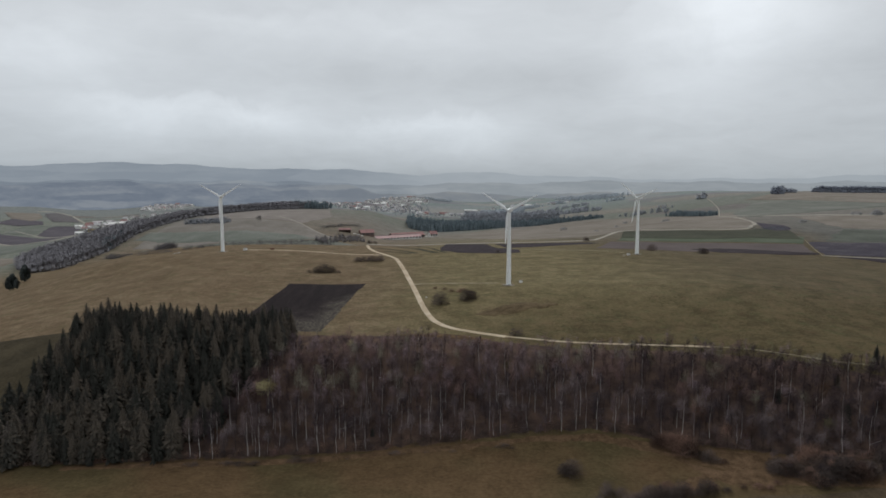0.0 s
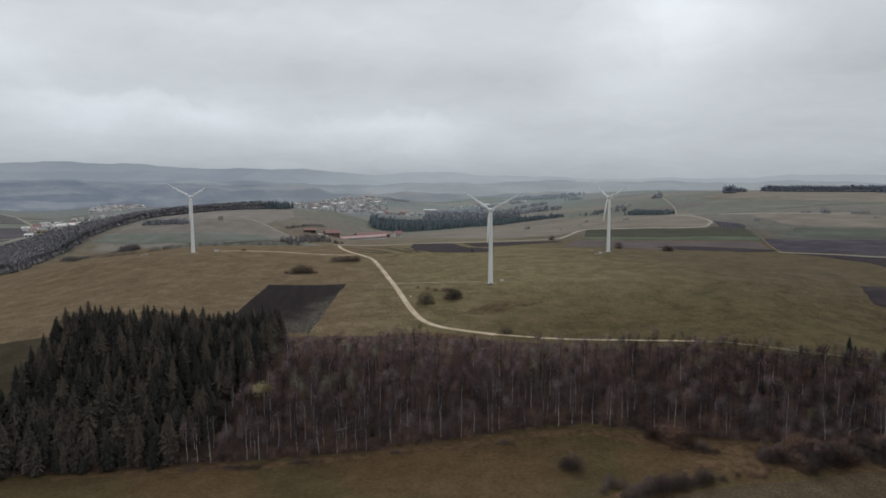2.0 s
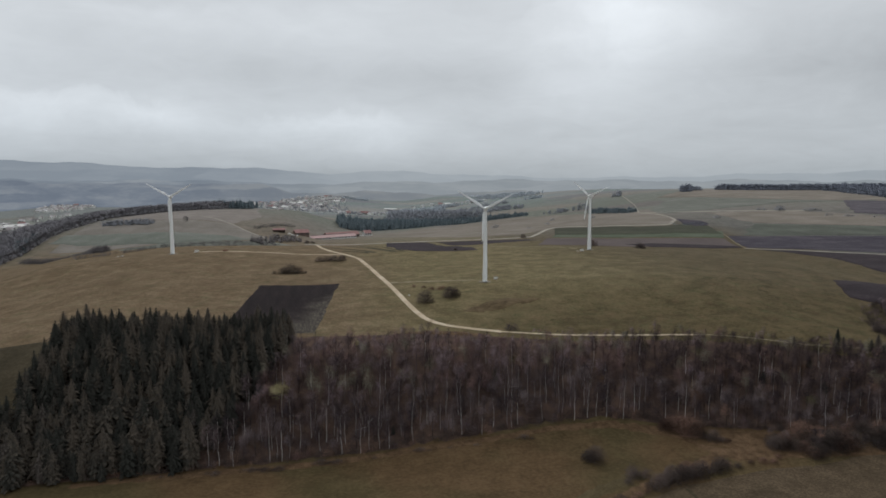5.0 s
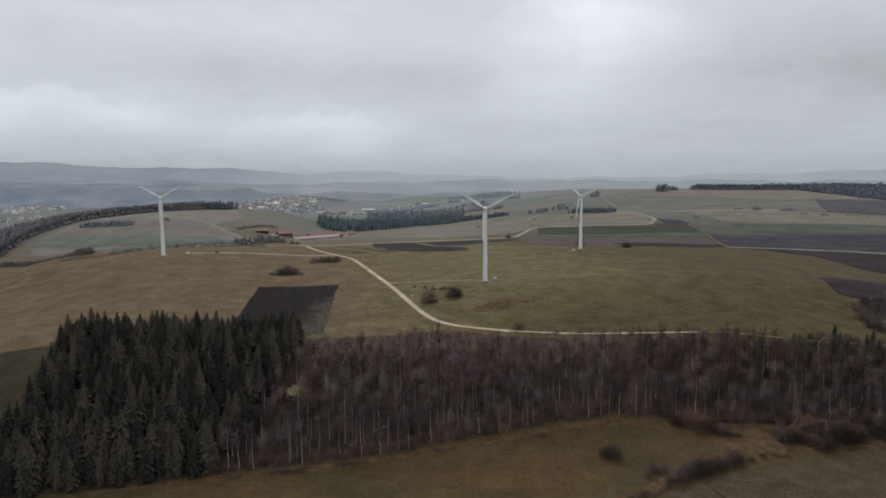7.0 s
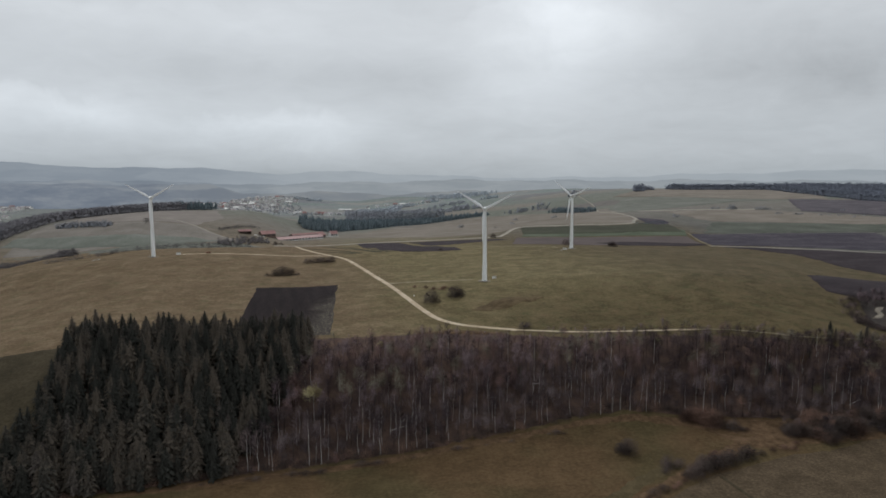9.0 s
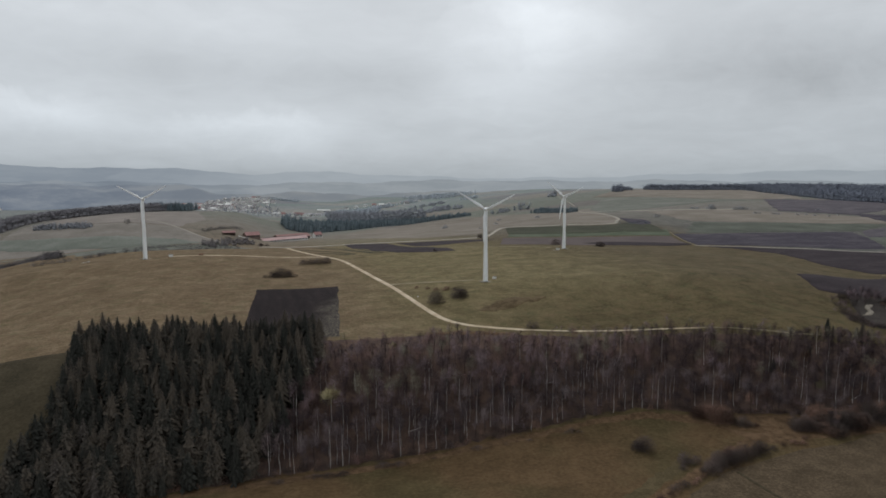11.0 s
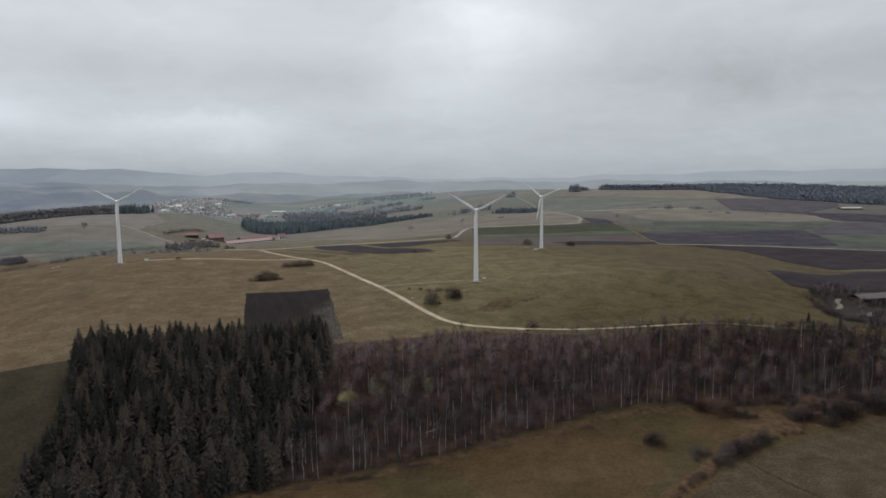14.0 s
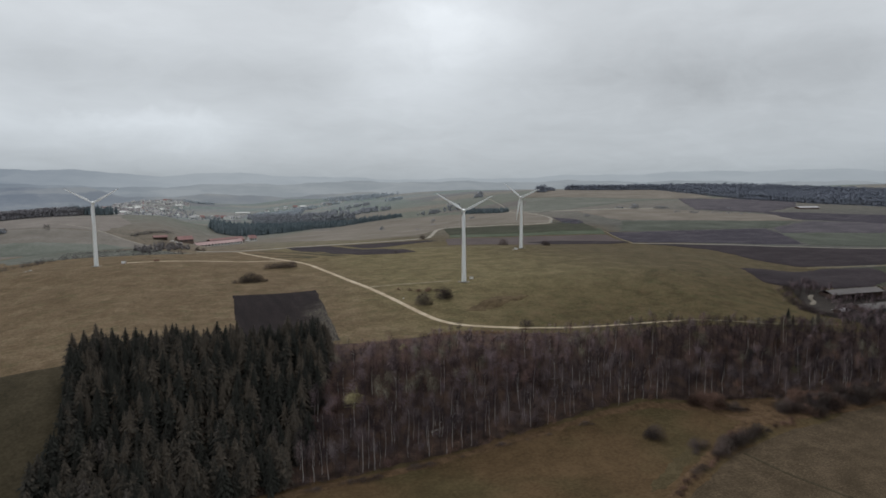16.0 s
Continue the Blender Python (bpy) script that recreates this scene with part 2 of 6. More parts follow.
    front_green = tones([(0.050, 0.0400, 0.0190), (0.074, 0.0580, 0.0280), (0.102, 0.0790, 0.0400)], 0.38)
    lush = n.new("ShaderNodeMapRange")
    lush.inputs["From Min"].default_value, lush.inputs["From Max"].default_value, lush.inputs["To Max"].default_value = 0.44, 0.62, 0.85
    l.new(wob.outputs["Fac"], lush.inputs["Value"])
    front = blend(lush.outputs[0], front, front_green)
    # haze in the ground colour: paler from about 820 m, bluer from 1450 m
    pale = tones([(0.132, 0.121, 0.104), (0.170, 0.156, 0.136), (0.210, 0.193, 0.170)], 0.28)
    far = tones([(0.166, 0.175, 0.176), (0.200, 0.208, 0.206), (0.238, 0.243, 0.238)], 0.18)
    # eastern olive, its colour darkened to stand in for lens vignetting
    east = tones([(0.0576, 0.0458, 0.0248), (0.0886, 0.0693, 0.0382), (0.1239, 0.0936, 0.0559)], 0.24)
    c = blend(step(0, -75, 15, 60), tan.outputs[0], olive)
    c = blend(step(0, 70, 250, 60), c, east)
    foot = tones([(0.0530, 0.0415, 0.0195), (0.0810, 0.0625, 0.0300), (0.1140, 0.0850, 0.0440)], 0.26)
    c = blend(step(1, 350, 450, 40), blend(step(0, -40, 90, 40), c, foot), c)
    tuft = n.new("ShaderNodeTexNoise")
    tuft.inputs["Scale"].default_value, tuft.inputs["Detail"].default_value, tuft.inputs["Roughness"].default_value = 1 / 9.0, 6.0, 0.65
    l.new(mp_out, tuft.inputs["Vector"])

    def patches(lo, hi, most):
        r = n.new("ShaderNodeMapRange")
        r.inputs["From Min"].default_value, r.inputs["From Max"].default_value, r.inputs["To Max"].default_value = lo, hi, most
        l.new(tuft.outputs["Fac"], r.inputs["Value"])
        return r.outputs[0]

    mossy = tones([(0.0504, 0.0542, 0.0223), (0.0756, 0.0813, 0.0350), (0.1050, 0.1042, 0.0509)], 0.22)
    russet = tones([(0.0850, 0.0502, 0.0276), (0.1200, 0.0753, 0.0435), (0.1650, 0.1081, 0.0678)], 0.22)
    c = blend(patches(0.53, 0.72, 0.55), c, mossy)
    c = blend(patches(0.45, 0.28, 0.45), c, russet)
    # eastern land, its blue raised a little for haze
    fallow = tones([(0.0677, 0.0682, 0.0609), (0.0979, 0.0963, 0.0870), (0.1341, 0.1257, 0.1161)], 0.24)
    c = blend(step(0, 440, 560, 60), c, fallow)
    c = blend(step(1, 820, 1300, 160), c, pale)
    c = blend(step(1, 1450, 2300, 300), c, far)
    warp = n.new("ShaderNodeVectorMath")
    warp.operation = "MULTIPLY_ADD"
    l.new(wob.outputs["Color"], warp.inputs[0])
    warp.inputs[1].default_value = (70, 70, 0)
    l.new(geo.outputs["Position"], warp.inputs[2])
    turned = n.new("ShaderNodeMapping")
    turned.inputs["Rotation"].default_value = (0, 0, radians(24))
    turned.inputs["Scale"].default_value = (1 / 230.0, 1 / 130.0, 0.001)
    l.new(warp.outputs[0], turned.inputs[0])
    plots = n.new("ShaderNodeTexVoronoi")
    plots.inputs["Scale"].default_value = 1.0
    l.new(turned.outputs[0], plots.inputs["Vector"])
    lot = n.new("ShaderNodeValToRGB")
    lot.color_ramp.interpolation = "CONSTANT"
    for k, (at_, col_) in enumerate(((0.0, (0.90, 1.00, 0.96)), (0.22, (1.08, 1.04, 0.99)), (0.42, (0.84, 0.95, 0.90)), (0.6, (1.0, 1.0, 1.0)), (0.78, (0.86, 0.86, 0.90)), (0.9, (1.14, 1.07, 0.99)))):
        e = lot.color_ramp.elements[k] if k < 2 else lot.color_ramp.elements.new(at_)
        e.position, e.color = at_, (*col_, 1)
    pick = n.new("ShaderNodeSeparateXYZ")
    l.new(plots.outputs["Color"], pick.inputs[0])
    l.new(pick.outputs[0], lot.inputs[0])
    tilled = n.new("ShaderNodeMixRGB")
    tilled.blend_type, tilled.inputs[0].default_value = "MULTIPLY", 1.0
    l.new(c, tilled.inputs[1])
    l.new(lot.outputs[0], tilled.inputs[2])
    c = blend(step(1, 1180, 1380, 100), c, tilled.outputs[0])
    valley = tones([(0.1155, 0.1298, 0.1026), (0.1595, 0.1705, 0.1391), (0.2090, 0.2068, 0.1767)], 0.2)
    # the far valley floor takes haze into its colour as well
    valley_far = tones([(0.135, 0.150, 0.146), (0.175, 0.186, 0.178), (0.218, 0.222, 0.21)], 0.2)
    hazed_valley = blend(step(1, 1700, 2600, 300), valley, valley_far)
    c = blend(step(0, -640, -430, 60), hazed_valley, c)
    c = blend(step(1, 262, 300, 12), front, c)
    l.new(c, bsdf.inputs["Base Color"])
    return m


def painted(name, col, rough=0.45, metal=0.0, dirt=0.12):
    lo = tuple(c * (1 - dirt) for c in col)
    return surface(name, [lo, col], 3.0, 0.35, rough, 0.04, space="object", metal=metal, contrast=0.3)


def ploughland(name):
    """Dark furrowed soil that turns pale and stony towards the south-eastern corner."""
    m = surface(name, [(0.0125, 0.0093, 0.0098), (0.0185, 0.0137, 0.0142), (0.030, 0.0225, 0.0222)], 14, 0.9, 0.95, 0.9, stretch=(2.6, 0.35, 1), contrast=0.3, grain=0.9)
    n, l = m.node_tree.nodes, m.node_tree.links
    dark = [x for x in n if x.bl_idname == "ShaderNodeValToRGB"][0]
    geo = [x for x in n if x.bl_idname == "ShaderNodeNewGeometry"][0]
    speck = n.new("ShaderNodeTexNoise")
    speck.inputs["Scale"].default_value, speck.inputs["Detail"].default_value = 0.9, 6.0
    l.new(geo.outputs["Position"], speck.inputs["Vector"])
    pale = n.new("ShaderNodeValToRGB")
    pale.color_ramp.elements[0].position, pale.color_ramp.elements[0].color = 0.4, (0.034, 0.029, 0.026, 1)
    pale.color_ramp.elements[1].position, pale.color_ramp.elements[1].color = 0.7, (0.145, 0.125, 0.10, 1)
    l.new(speck.outputs["Fac"], pale.inputs[0])
    slope = n.new("ShaderNodeVectorMath")
    slope.operation = "DOT_PRODUCT"
    slope.inputs[1].default_value = (0.030, -0.0125, 0)
    l.new(geo.outputs["Position"], slope.inputs[0])
    patch = n.new("ShaderNodeTexNoise")
    patch.inputs["Scale"].default_value, patch.inputs["Detail"].default_value = 0.07, 5.0
    l.new(geo.outputs["Position"], patch.inputs["Vector"])
    a = n.new("ShaderNodeMath")
    a.operation = "MULTIPLY_ADD"
    l.new(patch.outputs["Fac"], a.inputs[0])
    a.inputs[1].default_value = 1.6
    l.new(slope.outputs["Value"], a.inputs[2])
    r = n.new("ShaderNodeMapRange")
    r.interpolation_type = "SMOOTHSTEP"
    r.inputs["From Min"].default_value, r.inputs["From Max"].default_value = -6.75, -5.95
    l.new(a.outputs[0], r.inputs["Value"])
    x = n.new("ShaderNodeMixRGB")
    l.new(r.outputs[0], x.inputs[0])
    l.new(dark.outputs[0], x.inputs[1])
    l.new(pale.outputs[0], x.inputs[2])
    l.new(x.outputs[0], n["Principled BSDF"].inputs["Base Color"])
    return m


M = {
    "ground": zoned_ground("winter_grassland"),
    "plough": ploughland("ploughed_soil"),
    # far soils, paler and bluer than the near plough to hold haze
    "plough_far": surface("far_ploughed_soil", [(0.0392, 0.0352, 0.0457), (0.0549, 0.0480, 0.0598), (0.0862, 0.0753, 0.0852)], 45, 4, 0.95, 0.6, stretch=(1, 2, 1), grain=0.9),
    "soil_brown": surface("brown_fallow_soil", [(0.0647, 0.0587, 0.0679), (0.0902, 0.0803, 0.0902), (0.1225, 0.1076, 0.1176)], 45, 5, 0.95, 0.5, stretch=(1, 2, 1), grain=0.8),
    "crop_east": surface("eastern_winter_crop", [(0.0601, 0.0667, 0.0529), (0.0825, 0.0890, 0.0719), (0.1086, 0.1145, 0.0952)], 40, 4, 0.9, 0.4, grain=0.6),
    "yard": surface("muddy_yard", [(0.028, 0.024, 0.022), (0.044, 0.037, 0.033), (0.066, 0.056, 0.049)], 10, 1.0, 0.95, 0.6, grain=0.9),
    # ridge floor in the same hazed tone as the trees above it
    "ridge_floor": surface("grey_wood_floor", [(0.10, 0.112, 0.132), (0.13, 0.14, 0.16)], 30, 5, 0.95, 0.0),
    # hillside floor, brightened to bounce light up into the trees
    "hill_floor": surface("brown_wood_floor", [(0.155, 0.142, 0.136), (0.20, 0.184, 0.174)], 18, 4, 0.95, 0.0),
    # floor matched to the hazed far conifers
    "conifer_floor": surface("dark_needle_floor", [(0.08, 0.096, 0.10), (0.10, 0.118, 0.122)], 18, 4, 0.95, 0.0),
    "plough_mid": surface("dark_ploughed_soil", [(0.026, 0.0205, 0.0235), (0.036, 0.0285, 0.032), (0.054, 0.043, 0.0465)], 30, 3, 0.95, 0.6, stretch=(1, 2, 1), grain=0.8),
    # brown grass of the far slope with haze blued into it
    "hill_grass": surface("brown_hill_grass", [(0.1460, 0.1308, 0.1123), (0.1810, 0.1627, 0.1417), (0.2220, 0.1998, 0.1755)], 45, 4, 0.9, 0.4, grain=0.7),
    "dark_crop": surface("dark_winter_crop", [(0.036, 0.038, 0.025), (0.048, 0.050, 0.033), (0.064, 0.064, 0.045)], 30, 3, 0.9, 0.4, grain=0.7),
    "moss": surface("mossy_grass", [(0.0520, 0.0409, 0.0205), (0.0740, 0.0571, 0.0297), (0.1020, 0.0778, 0.0432)], 8, 0.8, 0.95, 0.6, grain=1.0),
    # hilltop grass, likewise blued for haze
    "hill_straw": surface("brown_hilltop_grass", [(0.1680, 0.1473, 0.1308), (0.2040, 0.1802, 0.1602), (0.2450, 0.2173, 0.1962)], 45, 4, 0.95, 0.4, grain=0.7),
    "soil_red": surface("harrowed_soil", [(0.084, 0.067, 0.064), (0.118, 0.095, 0.090)], 50, 5, 0.95, 0.5),
    "crop": surface("winter_crop", [(0.0578, 0.0705, 0.0444), (0.0788, 0.0959, 0.0623), (0.1050, 0.1155, 0.0839)], 40, 4, 0.9, 0.4),
    # far crop and meadow tones with some haze in the colour
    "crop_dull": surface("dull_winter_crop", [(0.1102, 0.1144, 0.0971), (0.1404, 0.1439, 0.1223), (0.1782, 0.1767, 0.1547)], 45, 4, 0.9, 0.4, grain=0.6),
    "straw": surface("dry_meadow", [(0.1448, 0.1251, 0.1025), (0.1856, 0.1615, 0.1342), (0.2326, 0.2019, 0.1711)], 60, 5, 0.95, 0.4, stretch=(1, 1.6, 1), grain=0.6),
    "stubble": surface("olive_stubble", [(0.0481, 0.0354, 0.0215), (0.0749, 0.0545, 0.0339), (0.1156, 0.0848, 0.0554)], 11, 0.9, 0.95, 0.5, contrast=0.32, grain=1.5),
    "litter": surface("leaf_litter", [(0.0437, 0.03, 0.0255), (0.0751, 0.05, 0.0408), (0.1297, 0.0825, 0.0612)], 8, 0.6, 0.95, 0.8, grain=0.7),
    "bank": surface("rusty_bank_grass", [(0.0594, 0.0386, 0.0215), (0.0994, 0.0623, 0.0349), (0.1512, 0.0970, 0.0584)], 4, 0.6, 0.95, 0.8, grain=0.9),
    "gravel": surface("pale_gravel", [(0.34, 0.265, 0.18), (0.46, 0.375, 0.27), (0.56, 0.475, 0.36)], 9, 0.5, 0.95, 0.5, grain=0.6),
    "lane": surface("worn_lane", [(0.15, 0.125, 0.078), (0.225, 0.19, 0.125), (0.32, 0.28, 0.20)], 10, 0.8, 0.95, 0.4, grain=0.8),
    # green of the far slope, dulled and blued by haze in its colour
    "crop_hill": surface("dull_green_slope", [(0.1080, 0.1174, 0.0981), (0.1380, 0.1463, 0.1243), (0.1720, 0.1761, 0.1548)], 40, 4, 0.9, 0.4, grain=0.7),
    "far_lane": surface("far_lane", [(0.26, 0.24, 0.20), (0.36, 0.33, 0.28)], 25, 3, 0.95, 0.2),
    "spruce": surface("spruce_needles", [(0.031, 0.0312, 0.0268), (0.050, 0.0455, 0.0382), (0.082, 0.068, 0.054)], 3.0, 0.5, 0.95, 0.0, space="object", tint=0.75, island=0.25),
    "spruce_grey": surface("bare_larch_twigs", [(0.050, 0.043, 0.038), (0.10, 0.086, 0.075)], 2.5, 0.4, 0.95, 0.0, space="object", tint=0.5, island=0.3),
    "bark": surface("dark_bark", [(0.0240, 0.0200, 0.0160), (0.0560, 0.0480, 0.0400)], 1.5, 0.25, 0.95, 0.4, space="object", tint=0.3),
    "birch": surface("birch_bark", [(0.22, 0.20, 0.185), (0.50, 0.47, 0.44), (0.70, 0.67, 0.63)], 1.2, 0.3, 0.8, 0.2, space="object", stretch=(1, 1, 0.5), contrast=0.18),
    "twig": surface("bare_twigs", [(0.0602, 0.0472, 0.0499), (0.1091, 0.0843, 0.0865), (0.1838, 0.1484, 0.1471)], 3.0, 0.5, 0.95, 0.0, space="object", tint=1.0),
    "twig_dusk": surface("dusky_twigs", [(0.0446, 0.0349, 0.0380), (0.0747, 0.0562, 0.0593), (0.1203, 0.0899, 0.0878)], 3.0, 0.5, 0.95, 0.0, space="object", tint=0.8),
    "twig_red": surface("russet_twigs", [(0.0677, 0.0422, 0.0346), (0.1267, 0.0757, 0.0592), (0.2075, 0.1276, 0.0961)], 3.0, 0.5, 0.95, 0.0, space="object", tint=1.0),
    "mass_a": surface("bare_wood_mass", [(0.0557, 0.0416, 0.0450), (0.1315, 0.0966, 0.1032), (0.2395, 0.1821, 0.1874)], 5.5, 0.8, 0.95, 0.0, stretch=(1, 1, 0.75), contrast=0.15, grain=0.25),
    "mass_b": surface("russet_wood_mass", [(0.0546, 0.0368, 0.0379), (0.1267, 0.0800, 0.0770), (0.2031, 0.1276, 0.1094)], 5.5, 0.8, 0.95, 0.0, stretch=(1, 1, 0.75), contrast=0.15, grain=0.25),
    "mass_c": surface("olive_grey_wood_mass", [(0.0952, 0.0874, 0.0661), (0.1512, 0.1366, 0.1038), (0.2128, 0.1904, 0.1416)], 5.5, 0.8, 0.95, 0.0, stretch=(1, 1, 0.75), contrast=0.15, grain=0.25),
    "farm_twig": surface("brown_copse_twigs", [(0.066, 0.060, 0.063), (0.098, 0.090, 0.092), (0.135, 0.124, 0.124)], 12, 3, 0.95, 0.0, island=0.25),
    # copse and ridge twigs, lightened and blued to stand in for haze
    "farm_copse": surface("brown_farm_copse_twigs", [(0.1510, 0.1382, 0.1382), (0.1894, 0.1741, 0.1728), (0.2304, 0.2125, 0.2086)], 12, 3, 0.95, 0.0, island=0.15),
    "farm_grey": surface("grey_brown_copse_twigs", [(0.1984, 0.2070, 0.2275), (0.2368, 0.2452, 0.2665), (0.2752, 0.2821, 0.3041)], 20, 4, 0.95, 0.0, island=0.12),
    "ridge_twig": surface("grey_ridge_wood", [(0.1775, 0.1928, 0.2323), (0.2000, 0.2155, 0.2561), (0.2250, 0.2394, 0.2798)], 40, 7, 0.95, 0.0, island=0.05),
    "mass_d": surface("dark_russet_wood_mass", [(0.0222, 0.0174, 0.0196), (0.0512, 0.0365, 0.0386), (0.0891, 0.0607, 0.0569)], 5.5, 0.8, 0.95, 0.0, stretch=(1, 1, 0.75), contrast=0.15, grain=0.25),
    # hillside twigs with haze mixed into the base colour
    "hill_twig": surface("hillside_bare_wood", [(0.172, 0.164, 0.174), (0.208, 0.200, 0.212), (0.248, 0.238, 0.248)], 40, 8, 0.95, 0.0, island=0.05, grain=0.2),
    "twig_gold": surface("yellow_catkins", [(0.185, 0.160, 0.085), (0.29, 0.25, 0.14)], 3.0, 0.5, 0.95, 0.0, space="object", tint=0.2, island=0.5),
    "twig_olive": surface("olive_bloom_twigs", [(0.085, 0.074, 0.042), (0.140, 0.122, 0.070)], 3.0, 0.5, 0.95, 0.0, space="object", tint=0.3, island=0.3),
    "twig_rust": surface("withered_rusty_leaves", [(0.085, 0.050, 0.030), (0.150, 0.086, 0.050)], 3.0, 0.5, 0.95, 0.0, space="object", tint=0.3, island=0.3),
    "twig_dark": surface("dark_shrub_twigs", [(0.048, 0.038, 0.034), (0.082, 0.063, 0.056), (0.13, 0.10, 0.088)], 2.0, 0.4, 0.95, 0.0, space="object", tint=0.5, island=0.25),
    # far conifer needles, paled and blued as if seen through haze
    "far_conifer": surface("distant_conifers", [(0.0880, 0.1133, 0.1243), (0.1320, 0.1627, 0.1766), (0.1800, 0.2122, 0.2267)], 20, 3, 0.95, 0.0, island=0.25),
    "dark_conifer": surface("dark_conifer_needles", [(0.030, 0.035, 0.034), (0.05, 0.056, 0.052)], 3, 0.5, 0.95, 0.0, space="object"),
    # haze put into the colours of the farthest bare woods
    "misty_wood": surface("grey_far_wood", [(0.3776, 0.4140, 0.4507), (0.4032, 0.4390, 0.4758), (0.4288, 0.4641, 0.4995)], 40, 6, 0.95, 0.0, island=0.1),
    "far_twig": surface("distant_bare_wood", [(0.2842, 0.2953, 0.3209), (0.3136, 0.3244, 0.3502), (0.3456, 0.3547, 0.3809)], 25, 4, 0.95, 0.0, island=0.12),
    "white": painted("white_tower_paint", (0.82, 0.83, 0.82), 0.4),
    "blade": painted("white_blade_gelcoat", (0.80, 0.81, 0.81), 0.35, dirt=0.06),
    "concrete": surface("weathered_concrete", [(0.15, 0.13, 0.10), (0.24, 0.215, 0.175)], 3, 0.3, 0.9, 0.2, space="object"),
    "grey_metal": painted("grey_metal", (0.28, 0.29, 0.30), 0.5, 0.3),
    "dark": painted("dark_opening", (0.03, 0.03, 0.032), 0.6),
    # red of the tiles weakened to stand in for haze over the farm
    "roof_red": surface("red_roof_tiles", [(0.25, 0.145, 0.135), (0.34, 0.205, 0.19)], 6, 0.5, 0.85, 0.3, space="object", tint=0.3),
    "roof_pink": surface("faded_red_roof", [(0.40, 0.27, 0.26), (0.50, 0.36, 0.345)], 9, 0.6, 0.85, 0.3, space="object", tint=0.2),
    "roof_grey": surface("grey_fibre_cement_roof", [(0.13, 0.118, 0.115), (0.18, 0.165, 0.16)], 8, 0.6, 0.9, 0.3, space="object"),
    "roof_white": surface("white_sheet_roof", [(0.42, 0.40, 0.40), (0.54, 0.51, 0.51)], 6, 0.8, 0.8, 0.1, space="object"),
    "roof_far": surface("distant_roofs", [(0.22, 0.205, 0.205), (0.31, 0.275, 0.27), (0.44, 0.43, 0.43)], 30, 12, 0.85, 0.0, space="object", tint=1.2, contrast=0.35),
    "plaster": surface("white_plaster_wall", [(0.62, 0.61, 0.58), (0.76, 0.75, 0.73)], 6, 0.6, 0.9, 0.1, space="object", tint=0.25),
    "yellow": painted("yellow_cladding", (0.62, 0.45, 0.12), 0.6),
    # dark timber, lightened in colour for haze
    "timber": surface("dark_timber_wall", [(0.12, 0.085, 0.072), (0.19, 0.14, 0.118)], 3, 0.3, 0.9, 0.4, space="object", stretch=(4, 4, 0.4)),
    "scar": surface("bare_earth_scar", [(0.060, 0.044, 0.024), (0.098, 0.070, 0.039), (0.140, 0.105, 0.062)], 5, 0.6, 0.95, 0.8, grain=0.9),
    "pasture": surface("dark_pasture", [(0.0328, 0.0274, 0.0164), (0.0492, 0.0398, 0.0242), (0.0689, 0.0556, 0.0343)], 15, 1.4, 0.95, 0.7, grain=0.9),
    "mown": surface("mown_stripe", [(0.040, 0.036, 0.021), (0.062, 0.055, 0.033)], 12, 1.5, 0.95, 0.5),
    "water": surface("brook_gravel", [(0.15, 0.13, 0.105), (0.27, 0.24, 0.195)], 3, 0.5, 0.9, 0.4),
    "rust": painted("rusty_red", (0.22, 0.09, 0.06), 0.7),
    "stone": surface("field_stone", [(0.22, 0.20, 0.17), (0.38, 0.36, 0.31)], 1.5, 0.3, 0.9, 0.4, space="object"),
}

# ---------------------------------------------------------------- the land
# heights of the land in sections that run away from the valley, one for each distance to the east
LAND_Y = [100, 225, 265, 325, 370, 445, 530, 610, 700, 780, 930, 1150, 1350, 1700, 2400, 3200, 4200]
SECTION = {}
SECTION[-900] = [-50, -52, -52, -55, -58, -60, -60, -60, -61, -61, -61, -61, -61, -60, -58, -55, -35]
SECTION[-450] = [-50, -49, -48, -48, -50, -50, -46, -43, -39, -40, -42, -14, -3, -25, -55, -45, -40]
SECTION[-290] = [-49, -47, -45, -35, -27, -21, -14, -5, -5, -10, -24, 0, 6, -20, -55, -30, -40]
SECTION[-170] = [-48, -46, -44, -18, -11, -6, 0, 4.5, 0, -8, -28, -8, 2, -28, -56, -28, -40]
SECTION[-80] = [-48, -46, -43, -14.5, -11.5, -6.5, -3, 0.5, -2, -10, -27, -33, -22, -38, -56, -28, -40]
SECTION[0] = [-47, -45, -40.5, -14, -9.5, -2.4, 0, 1, -4, -12, -24, -33, -38, -45, -56, -40, -40]
SECTION[170] = [-47, -46, -40, -15, -9, 2.5, 2.5, 2.5, -5, -13, -20, -25, -36, -42, -50, -50, -40]
SECTION[300] = [-47, -47, -42, -27, -21.5, -7, -3, -5, -11, -16, -18, -16, -25, -30, -40, -45, -40]
SECTION[450] = [-47, -47, -45, -35, -27, -24, -22, -18, -16, -16, -10, -3, -10, -10, -25, -35, -40]
SECTION[900] = [-45, -45, -45, -36, -32, -28, -26, -22, -18, -12, -5, 10, 18, 33, 10, -30, -40]
LAND_X = sorted(SECTION)
LAND_Z = np.array([SECTION[c] for c in LAND_X], float)


def ease(knots, v, x):
    """Smooth curve through the rows of v at the knots, without overshoot, one x per column."""
    knots = np.array(knots, float)
    x = np.clip(x, knots[0], knots[-1])
    h = np.diff(knots)[:, None]
    d = np.diff(v, axis=0) / h
    g = np.zeros_like(v)
